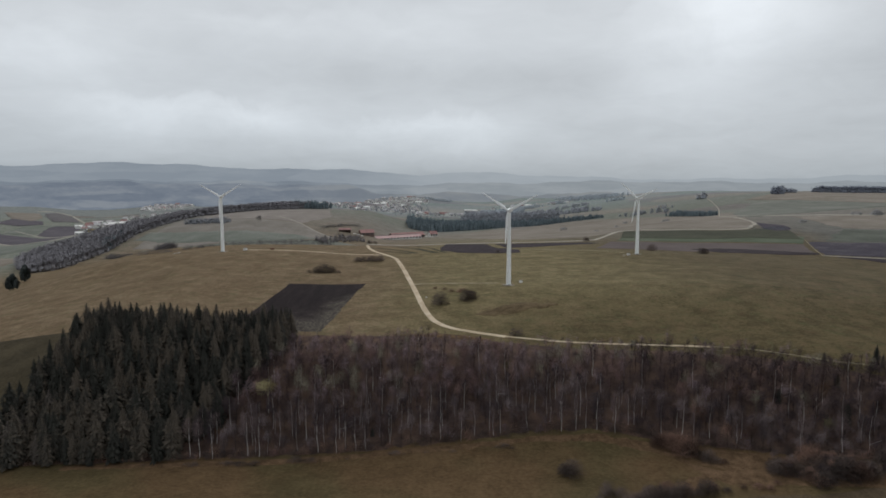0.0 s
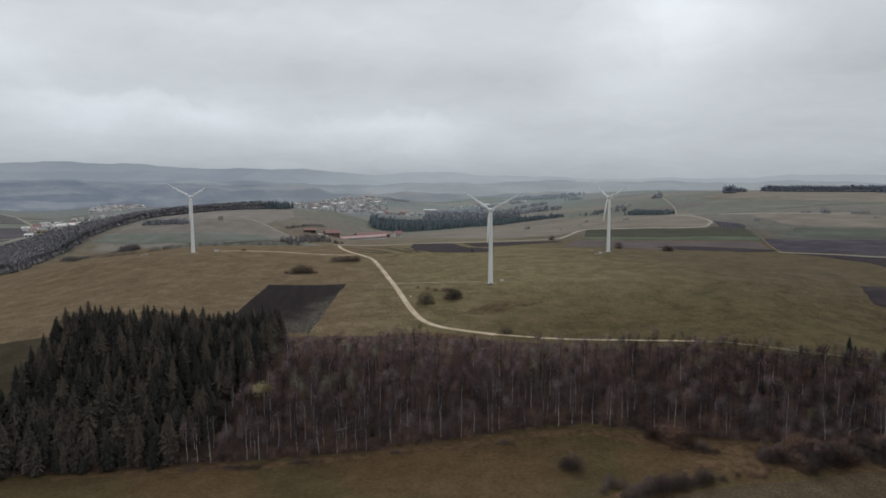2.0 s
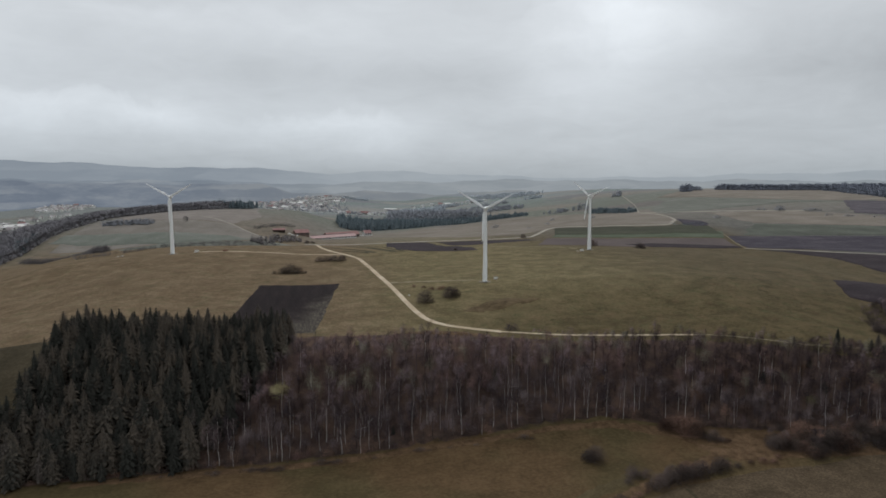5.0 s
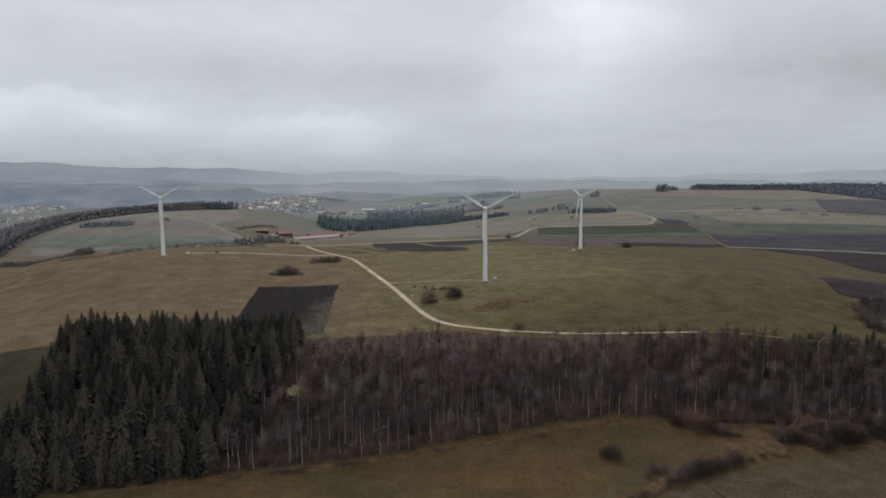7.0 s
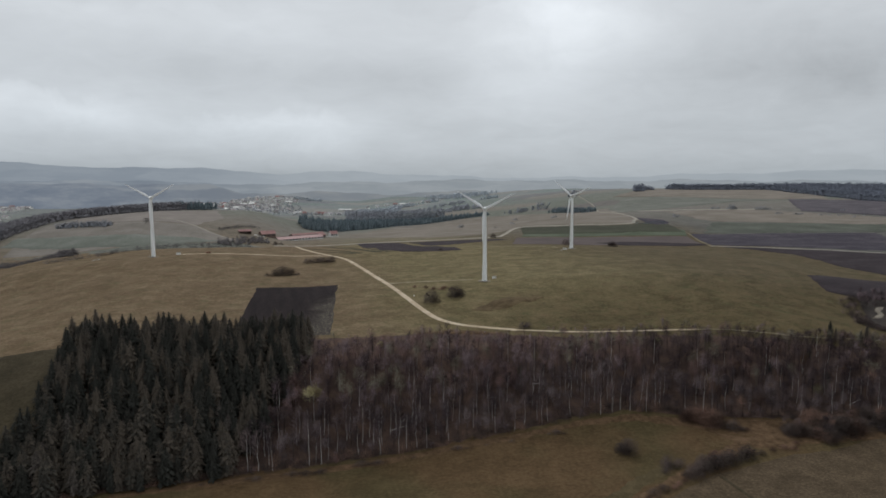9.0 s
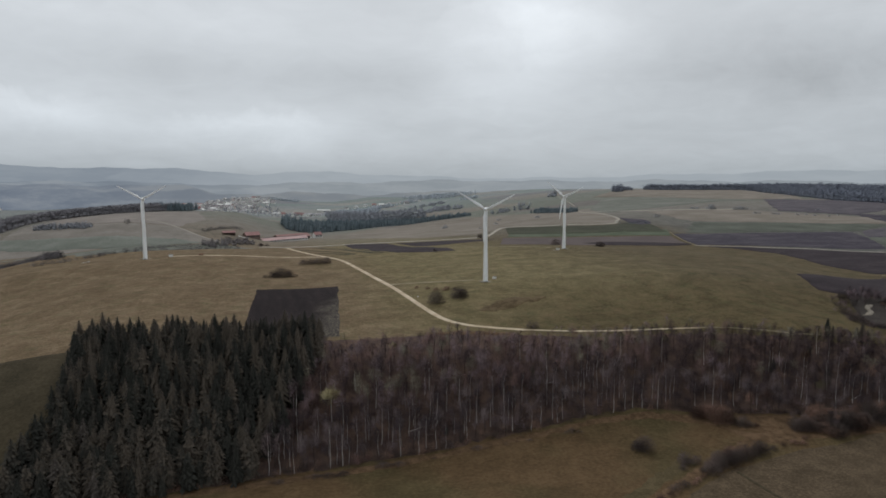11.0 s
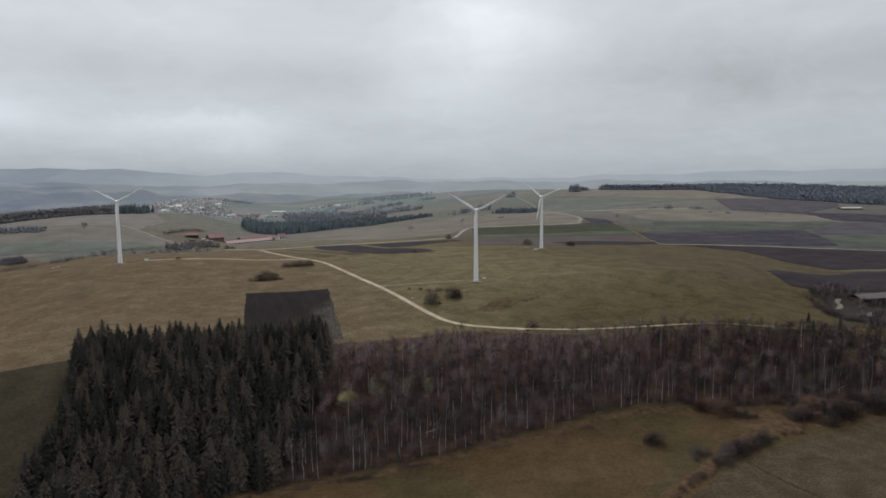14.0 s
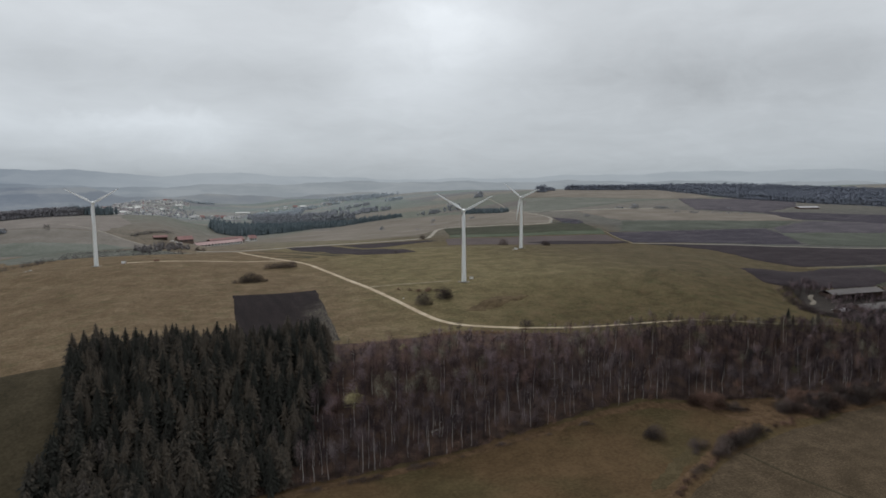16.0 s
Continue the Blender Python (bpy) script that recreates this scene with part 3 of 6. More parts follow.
    same = d[:-1] * d[1:] > 0
    g[1:-1] = np.where(same, 2 * d[:-1] * d[1:] / np.where(same, d[:-1] + d[1:], 1), 0)
    i = np.clip(np.searchsorted(knots, x) - 1, 0, len(knots) - 2)
    k = np.arange(len(x))
    w = h[i, 0]
    s = (x - knots[i]) / w
    return ((1 + 2 * s) * (1 - s) ** 2 * v[i, k] + s * (1 - s) ** 2 * w * g[i, k]
            + s * s * (3 - 2 * s) * v[i + 1, k] + s * s * (s - 1) * w * g[i + 1, k])


def lie(x, y):
    """The height of the ground at arrays x, y: the sections, small swells, and the old quarry hollow below the middle turbine."""
    x, y = np.atleast_1d(np.asarray(x, float)), np.atleast_1d(np.asarray(y, float))
    rows = np.stack([ease(LAND_Y, np.repeat(z[:, None], len(y), 1), y) for z in LAND_Z])
    z = ease(LAND_X, rows, x)
    z = z + 0.35 * np.sin(x / 23.0 + 1.3 * np.sin(y / 31.0)) * np.sin(y / 19.0 + 0.7) * np.clip((y - 180) / 100, 0, 1)
    far = np.clip((y - 1300) / 1200, 0, 1) + np.clip((np.abs(x) - 900) / 900, 0, 1) * np.clip(y / 900, 0, 1)
    z = z + far * (7 * np.sin(x / 210.0 + 0.8) * np.cos(y / 260.0) + 4 * np.sin(x / 97.0 + y / 140.0))
    for hx, hy, r, depth in HOLLOWS:
        q = ((x - hx) ** 2 + ((y - hy) * 1.6) ** 2) / (r * r)
        z = z - depth * np.exp(-q) + depth * 0.55 * np.exp(-(((x - hx - r * 0.5) ** 2 + ((y - hy - r * 0.75) * 2.2) ** 2) / (r * r * 0.8)))
    return z


HOLLOWS = [(38, 384, 14, 1.8), (-24, 590, 8, 0.8), (60, 392, 9, 1.1)]


def at(x, y):
    return float(lie([x], [y])[0])


def mesh_object(name, verts, faces, material, parent=None, label="", smooth=False):
    me = bpy.data.meshes.new(name)
    me.from_pydata([tuple(v) for v in verts], [], [tuple(f) for f in faces])
    me.materials.append(material)
    if smooth:
        me.polygons.foreach_set("use_smooth", [True] * len(me.polygons))
    me.update()
    ob = new(name, me)
    if parent:
        ob.parent = parent
    if label:
        ob["label"] = label
    return ob


def part(name, bm, material, parent, label="", smooth=False):
    """A bmesh as one mesh object under a thing or a part."""
    me = bpy.data.meshes.new(name)
    bm.normal_update()
    bm.to_mesh(me)
    bm.free()
    me.materials.append(material)
    if smooth:
        me.polygons.foreach_set("use_smooth", [True] * len(me.polygons))
    ob = new(name, me)
    ob.parent = parent
    if label:
        ob["label"] = label
    return ob


def thing(name, x, y, turn=0.0, label="", category="", group="", z=None):
    ob = new(name)
    ob.empty_display_size = 0.5
    ob.matrix_basis = pose(x, y, at(x, y) if z is None else z, 0, 0, turn)
    return tagged(ob, label, category, group)


def spaced(lo, fine_lo, fine_hi, hi, step, grow=1.12):
    mid = list(np.arange(fine_lo, fine_hi + 0.1, step))
    s, v, up = step, fine_hi, []
    while v < hi:
        s = min(s * grow, 130)
        v += s
        up.append(min(v, hi))
    s, v, dn = step, fine_lo, []
    while v > lo:
        s = min(s * grow, 130)
        v -= s
        dn.append(max(v, lo))
    return np.array(dn[::-1] + mid + up)


gx, gy = spaced(-4700, -330, 420, 4700, 6.0), spaced(-900, 195, 860, 4800, 6.0, 1.08)
GX, GY = np.meshgrid(gx, gy)
gz = lie(GX.ravel(), GY.ravel())
nx = len(gx)
quads = [(j * nx + i, j * nx + i + 1, (j + 1) * nx + i + 1, (j + 1) * nx + i) for j in range(len(gy) - 1) for i in range(nx - 1)]
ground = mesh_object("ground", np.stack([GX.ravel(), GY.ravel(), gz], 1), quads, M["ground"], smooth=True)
tagged(ground, "rolling winter grassland, tan and olive, with a wooded slope", "ground", kind="structure")


def curve_points(pts, step):
    """A smooth line through a few points."""
    p = np.array(pts, float)
    p = np.vstack([2 * p[0] - p[1], p, 2 * p[-1] - p[-2]])
    out = []
    for i in range(1, len(p) - 2):
        n = max(2, int(np.linalg.norm(p[i + 1] - p[i]) / step))
        for s in np.arange(n) / n:
            out.append(0.5 * (2 * p[i] + (p[i + 1] - p[i - 1]) * s + (2 * p[i - 1] - 5 * p[i] + 4 * p[i + 1] - p[i + 2]) * s ** 2
                              + (3 * p[i] - p[i - 1] - 3 * p[i + 1] + p[i + 2]) * s ** 3))
    out.append(p[-2])
    return np.array(out)


def track(name, pts, width, material, label, lift=0.12, step=4.0, wander=0.12):
    c = curve_points(pts, step)
    d = np.gradient(c, axis=0)
    d /= np.linalg.norm(d, axis=1)[:, None]
    side = np.stack([d[:, 1], -d[:, 0]], 1)
    rng = np.random.default_rng(len(c))
    verts, faces, cols = [], [], 5
    for j in range(cols):
        f = (j / (cols - 1) - 0.5) * width
        edge = rng.normal(0, wander, len(c))[:, None] if j in (0, cols - 1) else 0
        p = c + side * (f + edge)
        z = lie(p[:, 0], p[:, 1]) + (lift if 0 < j < cols - 1 else -0.2)
        verts.append(np.column_stack([p, z]))
    n = len(c)
    for j in range(cols - 1):
        for i in range(n - 1):
            faces.append((j * n + i, (j + 1) * n + i, (j + 1) * n + i + 1, j * n + i + 1))
    ob = mesh_object(name, np.vstack(verts), faces, material, smooth=True)
    return tagged(ob, label, "track", kind="structure")


def drape(name, corners, material, label, category="field", lift=0.12, step=8.0, wander=0.6):
    """A field that lies on the ground: its outline, roughened, filled with a fine net that follows the land."""
    from mathutils.geometry import delaunay_2d_cdt
    rng = np.random.default_rng(int(abs(corners[0][0]) + abs(corners[1][1])))
    cs = np.array(corners, float)
    rim = []
    for a, b in zip(cs, np.roll(cs, -1, 0)):
        k = max(2, int(np.linalg.norm(b - a) / step * 1.5))
        for s in np.arange(k) / k:
            rim.append(a + (b - a) * s + (rng.normal(0, wander * 0.5, 2) if s else 0))
    rim = np.array(rim)
    lo, hi = rim.min(0), rim.max(0)
    X, Y = np.meshgrid(np.arange(lo[0], hi[0], step), np.arange(lo[1], hi[1], step))
    q = np.column_stack([X.ravel(), Y.ravel()])
    inside = np.zeros(len(q), bool)
    near = np.full(len(q), 1e9)
    for a, b in zip(rim, np.roll(rim, -1, 0)):
        cond = (a[1] > q[:, 1]) != (b[1] > q[:, 1])
        t = (q[:, 1] - a[1]) / (b[1] - a[1] if b[1] != a[1] else 1e-9)
        inside ^= cond & (q[:, 0] < a[0] + t * (b[0] - a[0]))
        e = b - a
        u = np.clip(((q - a) @ e) / max(1e-9, e @ e), 0, 1)
        near = np.minimum(near, np.hypot(*(q - a - u[:, None] * e).T))
    q = q[inside & (near > step * 0.4)]
    d = np.roll(rim, -1, 0) - np.roll(rim, 1, 0)
    area = np.sum(rim[:, 0] * np.roll(rim[:, 1], -1) - np.roll(rim[:, 0], -1) * rim[:, 1])
    inset = rim + np.column_stack([-d[:, 1], d[:, 0]]) / np.linalg.norm(d, axis=1)[:, None] * (min(1.5, step * 0.12) * (1 if area > 0 else -1))
    pts = [Vector(p) for p in np.vstack([rim, inset, q])]
    v, _, f, *_ = delaunay_2d_cdt(pts, [], [list(range(len(rim)))], 1, 1e-4)
    v = np.array([tuple(p) for p in v])
    rimmed = np.array([np.min(np.abs(rim - p).sum(1)) < 0.01 for p in v])
    ob = mesh_object(name, np.column_stack([v, lie(v[:, 0], v[:, 1]) + np.where(rimmed, -0.06, lift)]), f, material, smooth=True)
    return tagged(ob, label, category, kind="structure")


drape("ploughed_field", [(-110, 475), (-54.5, 474), (-66, 356), (-118, 358)], M["plough"], "freshly ploughed dark field on the hillside", lift=0.15)
drape("ploughed_field", [(4, 955), (61, 930), (66, 783), (76, 660), (72, 618), (44, 609), (14, 614), (-2, 650), (-4, 800)], M["plough_mid"], "dark ploughed field on the back of the hill", lift=0.3)
drape("ploughed_field", [(72, 925), (130, 915), (201, 925), (214, 912), (171, 881), (103, 824), (80, 806)], M["plough_mid"], "narrow ploughed strip beside a farm lane", lift=0.3)
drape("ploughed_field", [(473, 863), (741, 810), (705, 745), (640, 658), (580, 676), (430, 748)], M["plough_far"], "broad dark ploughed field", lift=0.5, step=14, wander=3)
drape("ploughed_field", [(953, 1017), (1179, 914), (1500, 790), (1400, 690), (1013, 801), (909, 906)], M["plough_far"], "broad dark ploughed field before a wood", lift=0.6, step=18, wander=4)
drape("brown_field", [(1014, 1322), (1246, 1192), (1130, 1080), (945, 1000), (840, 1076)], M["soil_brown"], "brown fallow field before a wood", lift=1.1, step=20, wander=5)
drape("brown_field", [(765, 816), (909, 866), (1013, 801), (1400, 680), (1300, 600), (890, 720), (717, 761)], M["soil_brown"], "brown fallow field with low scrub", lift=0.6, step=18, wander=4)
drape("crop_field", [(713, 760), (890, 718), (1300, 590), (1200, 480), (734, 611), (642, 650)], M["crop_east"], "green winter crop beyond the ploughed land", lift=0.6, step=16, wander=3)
drape("grass_strip", [(583, 974), (884, 873), (761, 817), (497, 866)], M["crop_east"], "dull green grass strip", lift=0.5, step=14, wander=4)
drape("ploughed_field", [(432, 728), (520, 678), (606, 634), (528, 511), (466, 518), (455, 570), (466, 650)], M["plough_mid"], "dark ploughed field below a lane", lift=0.5, step=10, wander=2)
drape("brown_field", [(603, 635), (712, 594), (1150, 480), (1000, 420), (580, 508), (525, 514)], M["plough_mid"], "purple-brown harrowed field", lift=0.58, step=14, wander=2.5)
drape("ploughed_field", [(316, 457), (400, 483), (470, 499), (540, 492), (500, 440), (420, 410), (346, 400), (311, 401), (294, 412)], M["plough_mid"], "dark ploughed field beyond the hill meadow", lift=0.6, step=7, wander=1.6)
drape("crop_field", [(490, 498), (575, 498), (900, 425), (700, 330), (470, 392), (428, 408)], M["dark_crop"], "green winter crop behind the sheds", lift=0.4, step=10, wander=2)
drape("crop_field", [(285, 1035), (494, 911), (459, 848), (246, 947)], M["crop"], "narrow strip of green winter crop", lift=0.4, step=12)
drape("harrowed_field", [(233, 931), (456, 842), (424, 752), (185, 807)], M["soil_red"], "reddish harrowed strip of soil", lift=0.4, step=12)
drape("ploughed_field", [(300, 812), (340, 818), (431, 762), (426, 752), (380, 742), (320, 770)], M["plough_mid"], "dark ploughed strip behind the hill", lift=0.55, step=10)
drape("crop_field", [(262, 985), (388, 912), (478, 884), (512, 990), (474, 1000), (444, 990), (410, 998), (366, 1034), (318, 1070), (292, 1080)], M["dark_crop"], "dark winter crop inside the bend of a lane", lift=0.45, step=12)
drape("scrub_ground", [(503, 1072), (526, 1030), (522, 1000), (505, 976), (484, 970), (480, 1000), (490, 1030)], M["plough_far"], "dark hollow with low scrub beside a lane", lift=0.7, step=8)
drape("meadow", [(347, 1434), (560, 1250), (521, 1150), (489, 1049), (452, 1003), (300, 1099), (215, 1010), (120, 1010), (-20, 1150), (100, 1360)], M["straw"], "dry straw-coloured meadow", lift=0.4, step=16)
drape("meadow", [(594, 988), (900, 872), (934, 966), (889, 1011), (740, 1120), (600, 1150)], M["straw"], "dry straw-coloured meadow", lift=0.6, step=14, wander=5)
drape("meadow", [(873, 1360), (987, 1312), (1111, 1305), (1180, 1400), (1200, 1660), (900, 1720), (700, 1560)], M["straw"], "dry straw-coloured meadow before a wood", lift=0.9, step=24, wander=6)
drape("crop_field", [(520, 1170), (900, 1290), (1500, 1350), (690, 1490), (560, 1300)], M["crop_dull"], "dull green winter crop", lift=0.8, step=24)
drape("crop_field", [(-467, 1000), (-485, 1215), (-231, 1100), (-163, 1009), (-345, 960)], M["hill_grass"], "dull olive grass on a far slope", lift=0.4, step=14)
drape("crop_field", [(-492, 1060), (-485, 1110), (-400, 1078), (-325, 1046), (-220, 1022), (-180, 1005), (-302, 964), (-400, 1008)], M["crop_hill"], "dull green grass at the foot of a far slope", lift=0.7, step=14, wander=3)
drape("crop_field", [(-470, 990), (-345, 955), (-166, 1004), (-118, 960), (-140, 800), (-250, 722), (-280, 712), (-300, 790), (-360, 952)], M["crop_dull"], "dull olive field in the dip behind the hill", lift=0.45, step=14, wander=3)
drape("meadow", [(-480, 1225), (-430, 1310), (-225, 1330), (-200, 1200), (-233, 1108)], M["hill_straw"], "dry brown meadow on a far hilltop", lift=0.5, step=14, wander=4)
drape("stubble_field", [(10, 194), (39, 209), (52, 215), (74, 226), (92, 230), (106, 233), (120, 236), (138, 236), (170, 241), (210, 243), (300, 240), (330, 120), (60, 120)], M["stubble"], "olive-brown stubble field in the valley", lift=0.12, step=6)
drape("grass_strip", [(14, 212), (34, 224), (50, 233), (64, 240), (66, 234), (54, 228), (38, 219), (24, 211)], M["moss"], "mossy green strip beside the hedge", lift=0.1, step=4, wander=1.4)
drape("rusty_grass", [(109, 242), (121, 241), (133, 243), (137, 252), (127, 258), (117, 256), (110, 251), (100, 256), (92, 262), (98, 253)], M["bank"], "rust-coloured rough grass between the thickets", lift=0.12, step=4, wander=1.4)
drape("rusty_grass", [(12, 199), (30, 213), (46, 222), (60, 229), (75, 237), (90, 244), (104, 251), (108, 246), (92, 238), (76, 231), (60, 223), (46, 216), (30, 207), (18, 196)], M["bank"], "rust-coloured rough grass along the hedge", lift=0.13, step=4, wander=1.2)
drape("farmyard", [(266, 334), (277, 358), (297, 384), (313, 402), (346, 398), (400, 407), (470, 391), (560, 360), (540, 300), (440, 290), (300, 300)], M["yard"], "dark muddy ground round the valley sheds", "ground", lift=0.2, step=7, wander=2)
# valley plough drawn in the paler hazed soil instead of the dark one
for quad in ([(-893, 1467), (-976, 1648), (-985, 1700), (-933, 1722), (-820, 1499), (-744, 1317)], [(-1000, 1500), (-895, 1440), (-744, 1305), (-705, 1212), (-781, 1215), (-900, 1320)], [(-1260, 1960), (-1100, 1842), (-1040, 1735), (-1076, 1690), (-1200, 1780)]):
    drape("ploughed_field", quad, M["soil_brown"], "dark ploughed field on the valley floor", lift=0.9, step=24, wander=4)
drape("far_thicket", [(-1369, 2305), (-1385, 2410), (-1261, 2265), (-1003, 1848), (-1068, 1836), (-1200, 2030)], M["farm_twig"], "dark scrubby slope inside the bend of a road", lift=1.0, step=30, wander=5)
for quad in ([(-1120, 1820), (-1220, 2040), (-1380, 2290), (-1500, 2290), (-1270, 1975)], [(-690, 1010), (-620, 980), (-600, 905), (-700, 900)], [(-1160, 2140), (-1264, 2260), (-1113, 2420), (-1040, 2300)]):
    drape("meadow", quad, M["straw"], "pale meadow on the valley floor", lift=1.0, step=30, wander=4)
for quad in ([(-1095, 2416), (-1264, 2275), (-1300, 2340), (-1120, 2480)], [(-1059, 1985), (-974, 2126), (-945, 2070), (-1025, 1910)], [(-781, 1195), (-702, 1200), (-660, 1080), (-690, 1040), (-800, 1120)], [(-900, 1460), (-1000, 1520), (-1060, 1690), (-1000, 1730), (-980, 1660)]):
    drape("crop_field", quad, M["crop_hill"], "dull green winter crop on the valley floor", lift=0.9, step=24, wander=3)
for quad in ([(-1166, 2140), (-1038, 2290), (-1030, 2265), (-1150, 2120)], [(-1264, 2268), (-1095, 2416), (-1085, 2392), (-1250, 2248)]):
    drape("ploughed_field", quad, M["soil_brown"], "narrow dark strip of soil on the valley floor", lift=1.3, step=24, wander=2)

drape("pasture", [(-192, 363), (-260, 366), (-340, 372), (-330, 240), (-198, 253), (-190, 295)], M["pasture"], "dark pasture beside the spruce plantation", lift=0.15, step=6)
drape("earth_scar", [(18, 383), (24, 389), (32, 394), (42, 400), (50, 403), (58, 400), (63, 395), (54, 393), (46, 388), (40, 384), (29, 382)], M["scar"], "bare brown earth scar on an old quarry mound", lift=0.2, step=2.5, wander=0.8)
drape("earth_scar", [(56, 392), (64, 395), (70, 398), (63, 400), (57, 396)], M["scar"], "bare brown earth scar in the meadow", lift=0.2, step=2.5, wander=0.5)
drape("earth_scar", [(-25, 347), (-5, 350), (14, 345), (26, 340), (24, 336), (8, 340), (-10, 344)], M["bank"], "rusty bare bank below the track", lift=0.2, step=3, wander=0.6)
track("gravel_track", [(-112, 960), (-102, 930), (-86, 760), (-71, 658), (-51, 606), (-41, 580), (-31, 524), (-22, 463), (-14, 411), (-9, 386), (-4, 371), (4, 360), (18, 351),
                       (33, 344)], 4.6, M["gravel"], "pale gravel farm track curving down the hill", lift=0.16)
track("wood_track", [(33, 344), (62, 337), (93, 333.5), (135, 330.3)], 2.3, M["gravel"], "narrow gravel track along the top of the wood", lift=0.15)
track("wood_lane", [(135, 330.3), (150, 328.5), (184, 320), (208, 318), (260, 318)], 1.3, M["lane"], "faint lane along the top of the wood", lift=0.15)
for pts in ([(-64, 900), (-56, 760), (-42, 700), (-22, 660), (-8, 617)], [(-76, 690), (-60, 670), (-40, 645), (-24, 615)], [(-35, 920), (-20, 800), (-10, 690), (2, 618)], [(-55, 637), (-40, 627), (-30, 614)], [(-50, 900), (-40, 760), (-26, 690), (-12, 640), (-4, 617)]):
    track("mown_stripe", pts, 8.0, M["mown"], "darker mown stripe in the grass", lift=0.1)
track("wheel_track", [(77, 224), (78, 204), (82, 186), (88, 160)], 2.6, M["pasture"], "dark wheel track across the stubble", lift=0.2)
track("turbine_lane", [(-183, 612), (-157, 611), (-116, 614), (-71, 610), (-52, 606)], 3.0, M["gravel"], "worn grass lane to a wind turbine", lift=0.22)
track("turbine_lane", [(-20, 460), (1, 458), (38, 453)], 3.2, M["lane"], "worn grass lane to a wind turbine", lift=0.22)
track("turbine_lane", [(66, 700), (110, 660), (165, 604)], 1.6, M["lane"], "faint worn lane across the grass", lift=0.14)
track("farm_lane", [(-112, 985), (-2, 956), (118, 947), (205, 954), (235, 995), (294, 1088), (366, 1044), (446, 1003), (480, 1040), (497, 1066), (508, 1120), (512, 1180), (508, 1230)], 7.0, M["far_lane"], "pale farm lane between the fields", lift=0.6, step=10)
track("field_path", [(478, 880), (444, 792), (424, 742)], 0.9, M["lane"], "narrow worn path between the fields", lift=0.75, step=8)
track("farm_lane", [(424, 742), (520, 685), (608, 639), (712, 600), (1150, 486)], 2.6, M["far_lane"], "pale farm lane between the fields", lift=0.6, step=10)
track("farm_lane", [(464, 510), (490, 506), (571, 502), (720, 470)], 1.1, M["lane"], "pale farm lane below the ploughed land", lift=0.7, step=8)
track("farm_lane", [(508, 1230), (540, 1214), (585, 1179), (662, 1152), (724, 1126), (790, 1116)], 8.0, M["far_lane"], "pale farm lane between the fields", lift=1.0, step=10)
track("farm_lane", [(508, 1230), (586, 1424), (635, 1579), (666, 1689)], 2.6, M["far_lane"], "pale farm lane up a far slope", lift=1.0, step=16)
track("farm_lane", [(-300, 1190), (-240, 1110), (-190, 1040), (-160, 1015)], 3.0, M["far_lane"], "pale farm lane down a far slope", lift=0.6, step=10)
track("farm_lane", [(-860, 1290), (-781, 1208), (-738, 1200), (-702, 1208), (-690, 1262)], 6.0, M["far_lane"], "pale road on the valley floor", lift=1.4, step=14)
track("farm_lane", [(-1440, 2380), (-1393, 2425), (-1261, 2275), (-1120, 2040), (-993, 1848), (-940, 1760)], 8.0, M["far_lane"], "pale road curving round a wooded slope", lift=1.6, step=20)
track("farm_lane", [(-1000, 1560), (-895, 1462), (-744, 1312), (-690, 1262)], 4.0, M["far_lane"], "pale farm lane between ploughed fields", lift=1.5, step=20)

# far hills, ridge behind ridge, glowing in tones that fade with haze
HAZY_HILLS = [
    hazy_backdrop("far_hills_near", [(0.148, 0.176, 0.216), (0.175, 0.204, 0.242), (0.224, 0.250, 0.278)], [(0.196, 0.218, 0.236), (0.245, 0.262, 0.266)], 190, 26),
    hazy_backdrop("far_hills_mid", [(0.180, 0.213, 0.250), (0.210, 0.244, 0.279), (0.262, 0.292, 0.318)], [(0.258, 0.288, 0.306), (0.300, 0.328, 0.344)], 230, 40),
    hazy_backdrop("far_hills_far", [(0.232, 0.268, 0.304), (0.264, 0.300, 0.334)], [(0.330, 0.367, 0.393), (0.350, 0.387, 0.412)], 400, 70),
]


def ridge(name, near, far, crest, material, label):
    """A range of far hills: a slope that rises from the distance near to a rounded crest and falls again beyond."""
    az = np.radians(np.arange(-75, 90.1, 0.5))
    knots = np.array(crest, float)
    top = ease(knots[:, 0], np.repeat(knots[:, 1][:, None], len(az), 1), np.degrees(az))
    top = top + 5 * np.sin(az * 37) + 3 * np.sin(az * 83 + 1) + 1.5 * np.sin(az * 211)
    verts, rows = [], 9
    for k in range(rows):
        s = k / (rows - 1)
        r = near + (far - near) * s
        f = math.sin(min(1.0, s / 0.75) * math.pi / 2) ** 1.3 if s <= 0.75 else 1 - (s - 0.75) * 1.2
        verts.append(np.column_stack([r * np.sin(az), r * np.cos(az), -75 + (top + 75) * f]))
    n = len(az)
    faces = [(k * n + i, k * n + i + 1, (k + 1) * n + i + 1, (k + 1) * n + i) for k in range(rows - 1) for i in range(n - 1)]
    ob = mesh_object(name, np.vstack(verts), faces, material, smooth=True)
    return tagged(ob, label, "hills", kind="structure")


ridge("backdrop_hills", 4100, 4850, [(-75, 110), (-45, 125), (-33, 135), (-26, 152), (-21, 150), (-16.5, 114), (-13, 124), (-8, 112), (-2, 84), (3, 96), (10, 70), (19, 52), (27, 62), (33, 78), (50, 108), (58, 100), (90, 90)], HAZY_HILLS[2], "far hills fading into mist")
